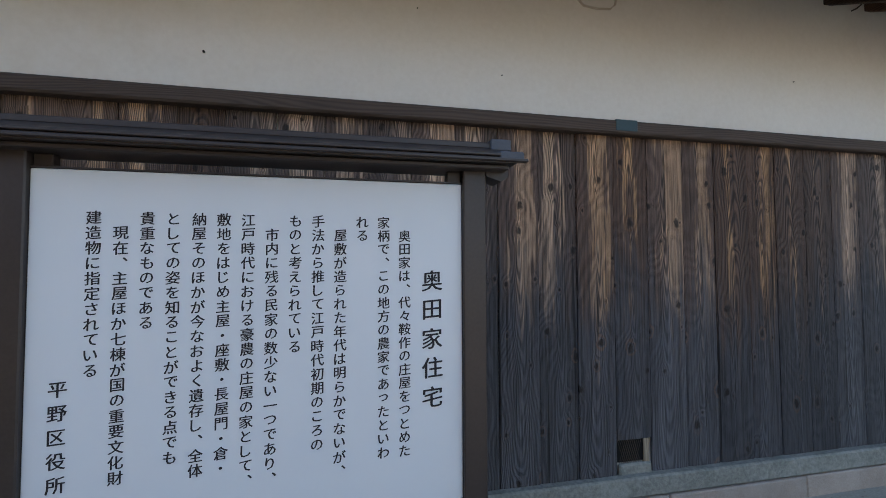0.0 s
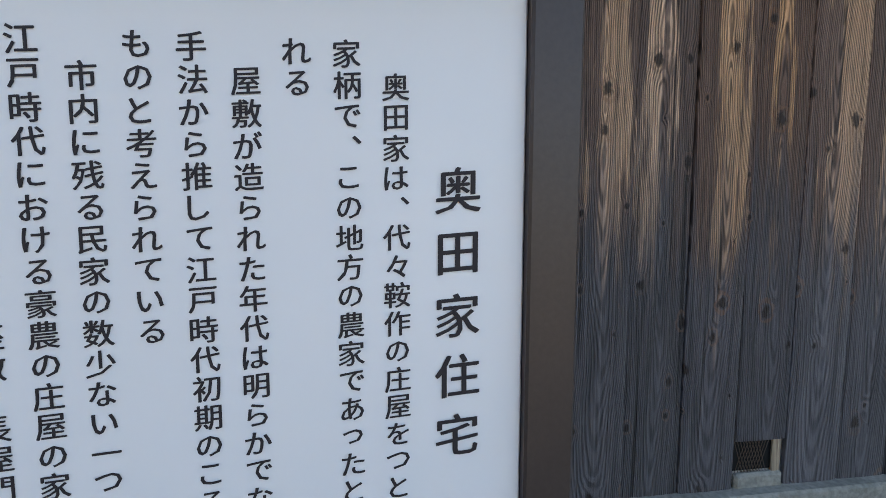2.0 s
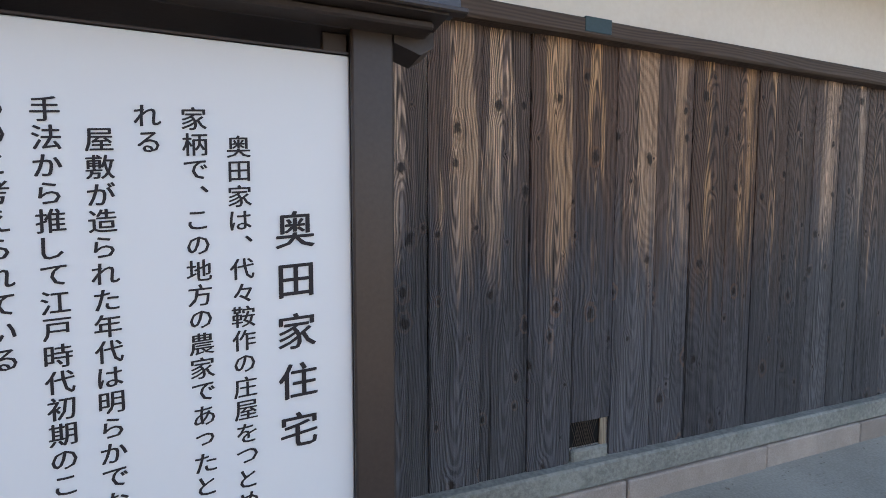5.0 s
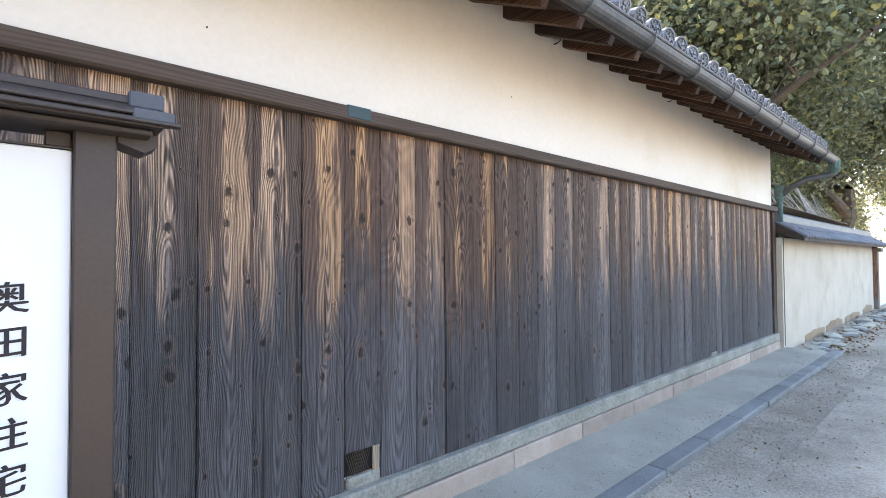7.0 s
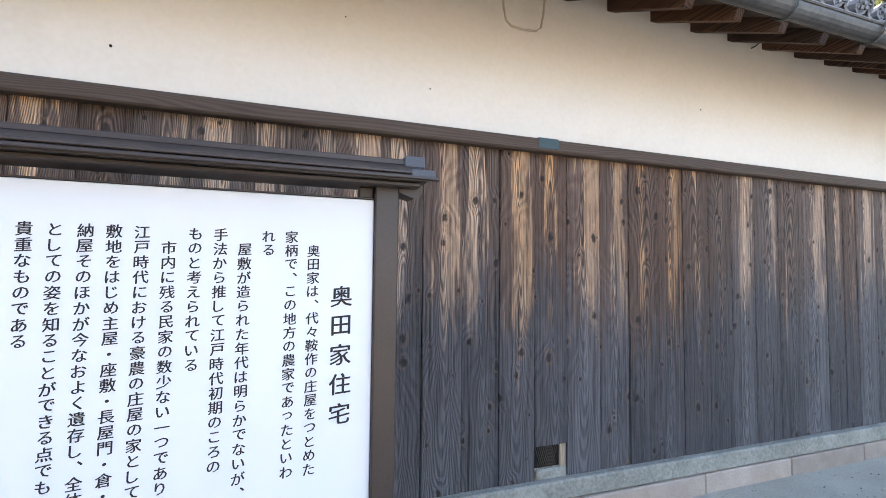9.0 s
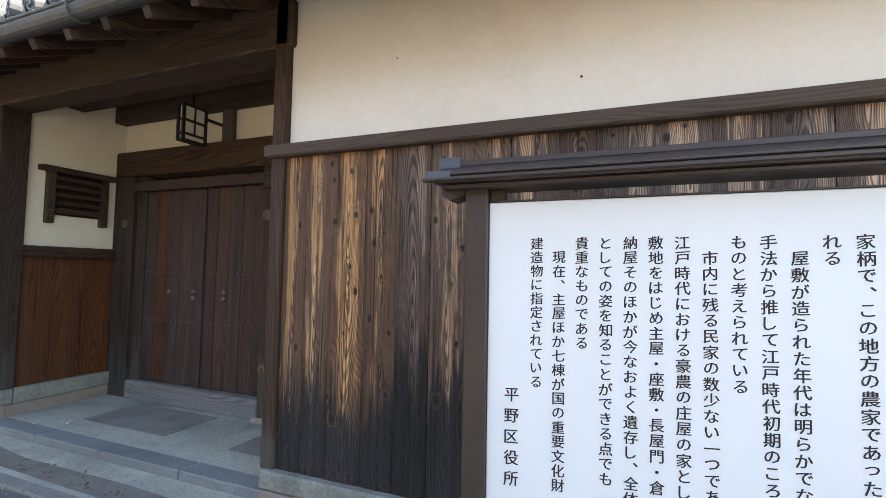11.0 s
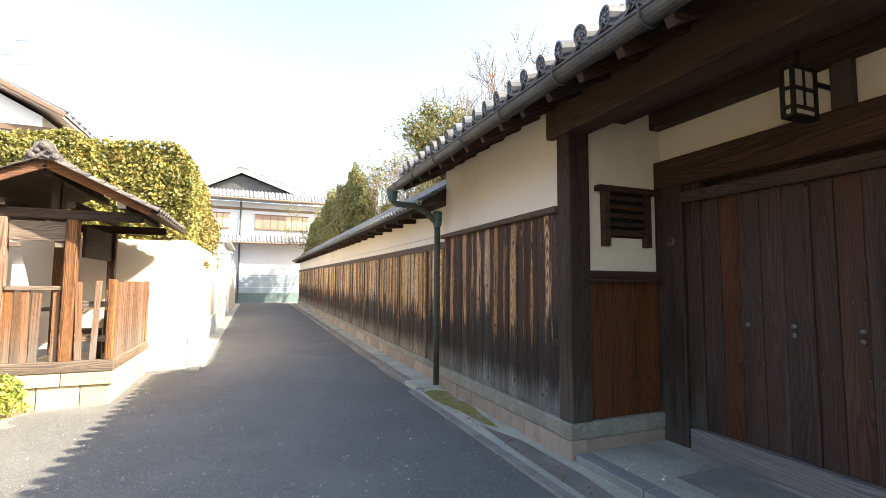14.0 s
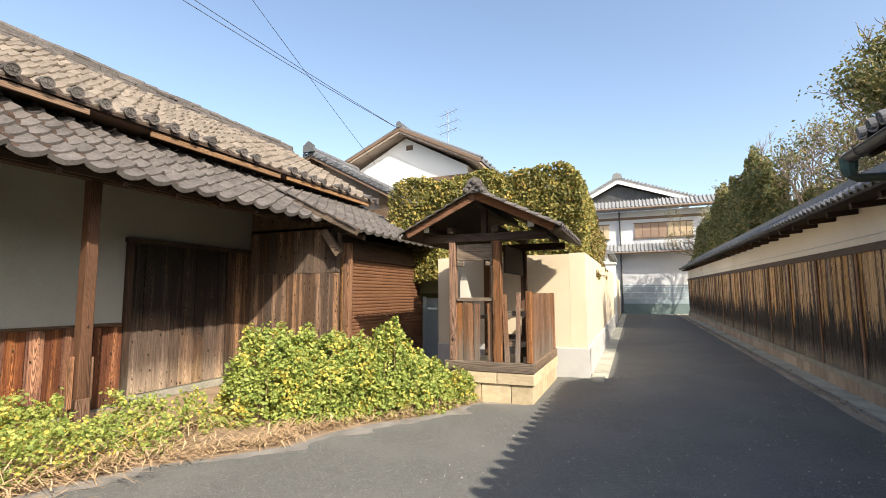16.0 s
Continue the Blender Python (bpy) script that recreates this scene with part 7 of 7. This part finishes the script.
# weeds in front of the old house
soil = part("soil_bed", (lambda pts: ([(x, y, rise(x) + 0.006) for x, y in pts], [tuple(range(len(pts)))]))(
    [(-11.3, -3.66), (-10.7, -2.92)] + [(x, lane_left(x) + 0.12) for x in (-10.2, -9.6, -9.0, -8.4, -7.8, -7.2, -6.6, -6.0, -5.5, -4, -2, 0, 2)] + [(2, -8.25), (-10.9, -8.25), (-10.9, -5.85), (-14.6, -5.85), (-14.6, -4.8), (-13.6, -3.7)]), M_SOIL)
tagged(soil, "dry soil bed along the old house", "soil", kind="structure")


def weed_patch(name, label, blobs, n, size, seed, mat=M_LEAF_WEED):
    r = np.random.RandomState(seed)
    t = thing(name, (blobs[0][0], blobs[0][1], 0), label, "weeds", kind="stuff")
    pts = []
    tot = sum(b[2] * b[3] for b in blobs)
    for bx, by, rx, ry, h in blobs:
        k = int(n * rx * ry / tot)
        for _ in range(k):
            a, d = r.uniform(0, math.tau), math.sqrt(r.uniform())
            top = h * (1 - d ** 2.6) + 0.10
            x, y = bx + rx * d * math.cos(a), by + ry * d * math.sin(a)
            top *= 1 + lumps((x, y, 0.0), 2.6, 0.55, seed) + lumps((x, y, 1.0), 7.0, 0.3, seed)
            pts.append((x, y, max(0.01, top - abs(r.normal()) * 0.13)))
    pts = np.array(pts)
    # leaflets gathered round stems
    grp = np.repeat(pts[::4], 4, axis=0)[: len(pts)]
    pts = grp + r.normal(size=grp.shape) * 0.03
    ob = blades("leaves", pts, size, mat, t, flat=0.3, seed=seed, long=1.3)
    vs, fs = [], []
    for i in range(0, len(pts), 150):
        p = Vector(pts[i])
        tube_into(vs, fs, [Vector((p.x + r.normal() * 0.05, p.y + r.normal() * 0.05, 0.0)), p * 0.5 + Vector((p.x, p.y, 0)) * 0.5, p], [0.005, 0.004, 0.002], 3)
    part("stems", (vs, fs), M_STRAW, t)
    return t


weed_patch("weed_thicket", "bright yellow-green weeds massed before the old house", [(-8.75, -5.55, 0.75, 0.75, 0.95), (-9.2, -4.95, 0.8, 0.8, 0.85), (-9.7, -4.4, 0.85, 0.7, 0.9), (-10.1, -3.75, 0.65, 0.55, 0.55), (-10.5, -4.4, 0.6, 0.7, 0.8), (-9.5, -5.6, 0.8, 0.7, 0.9), (-10.6, -3.35, 0.35, 0.3, 0.4)], 46000, 0.050, 51)
weed_patch("weed_thicket", "low scattered yellowing weeds among dry stalks", [(-6.3, -6.1, 0.9, 0.5, 0.32), (-7.4, -6.5, 0.5, 0.4, 0.38), (-7.7, -5.9, 0.35, 0.3, 0.3), (-5.6, -6.9, 1.2, 0.6, 0.4), (-7.0, -5.6, 0.3, 0.2, 0.2), (-6.5, -7.3, 0.8, 0.5, 0.45), (-4.5, -6.6, 1.0, 0.5, 0.4), (-2.5, -6.8, 1.2, 0.5, 0.4)], 16000, 0.040, 52)


def straw(name, label, n, seed, area, length, material, lift=0.05):
    r = np.random.RandomState(seed)
    vs, fs = [], []
    while len(fs) < n * 2:
        x, y = area(r)
        a = r.uniform(0, math.tau)
        ln = length * r.uniform(0.4, 1.3)
        w = r.uniform(0.003, 0.008)
        z = rise(x) + 0.012 + abs(r.normal()) * lift
        d = Vector((math.cos(a), math.sin(a), r.normal() * 0.18))
        s = Vector((-d.y, d.x, 0)) * w
        p0, p2 = Vector((x, y, z)), Vector((x, y, z)) + d * ln
        p1 = (p0 + p2) / 2 + Vector((r.normal() * 0.02, r.normal() * 0.02, abs(r.normal()) * 0.03))
        p2.z = max(p2.z, rise(x) + 0.01)
        b = len(vs)
        vs += [tuple(q) for q in (p0 - s, p0 + s, p1 + s, p1 - s, p2 + s * 0.4, p2 - s * 0.4)]
        fs += [(b, b + 1, b + 2, b + 3), (b + 3, b + 2, b + 4, b + 5)]
    return tagged(part(name, (vs, fs), material), label, "litter", kind="stuff")


def bed(r):
    x = r.uniform(-10.5, -5.0)
    return x, lane_left(x) - abs(r.normal()) * 0.35 + 0.05


straw("dry_stalks", "tangled dry stalks along the weed bed", 2600, 61, bed, 0.22, M_STRAW, 0.05)
straw("dry_stalks", "dry grass and stalks among the low weeds", 1500, 62, lambda r: (r.uniform(-8.3, -4.5), -6.1 + r.normal() * 0.45), 0.35, M_STRAW, 0.12)


def litter(name, label, n, seed, area, size, material, lift=0.0):
    r = np.random.RandomState(seed)
    pts = np.array([(x, y, rise(x) + lift + 0.016 + abs(r.normal()) * 0.006) for x, y in (area(r) for _ in range(n))])
    ob = blades(name, pts, size, material, None, flat=0.92, seed=seed)
    return tagged(ob, label, "litter", kind="stuff")


litter("fallen_leaves", "dead leaves scattered by the apron's edge", 420, 71, lambda r: (r.uniform(2, 24), 1.75 - abs(r.normal()) * 0.25 + (0.0 if r.uniform() < 0.7 else -r.uniform(0, 1.5))), 0.02, M_LITTER)
litter("fallen_leaves", "brown leaf litter in the wall's gutter", 700, 72, lambda r: (r.uniform(-30, -3), 2.34 + abs(r.normal()) * 0.08), 0.028, M_LITTER)
litter("fallen_leaves", "dead leaves among the edging stones", 700, 73, lambda r: (r.uniform(11, 22), 2.1 + r.normal() * 0.2), 0.04, M_LITTER)
litter("gravel", "loose pale gravel and grit along the apron", 5000, 76, lambda r: (r.uniform(-2.4, 12), 1.86 - abs(r.normal()) * 0.35), 0.014, M_DIRT)
litter("gravel", "fine grit and sand on the apron", 1800, 77, lambda r: (r.uniform(-2.4, 10), 2.02 + r.uniform() ** 1.5 * 0.6), 0.009, M_DIRT, 0.06)
litter("grit", "pale grit strewn on the asphalt", 1500, 74, lambda r: (r.uniform(-14, -3), r.uniform(-2.5, 2.15)), 0.010, M_CARD)

scraps = np.array([(-6.25 + 0.5 * q, 3.02 + 0.12 * math.sin(q * 9), 0.062) for q in np.linspace(0, 1, 14)])
tagged(blades("paper_scrap", scraps, 0.022, M_CARD, None, flat=0.95, seed=75), "pale torn scraps on the gate floor", "litter", kind="stuff")
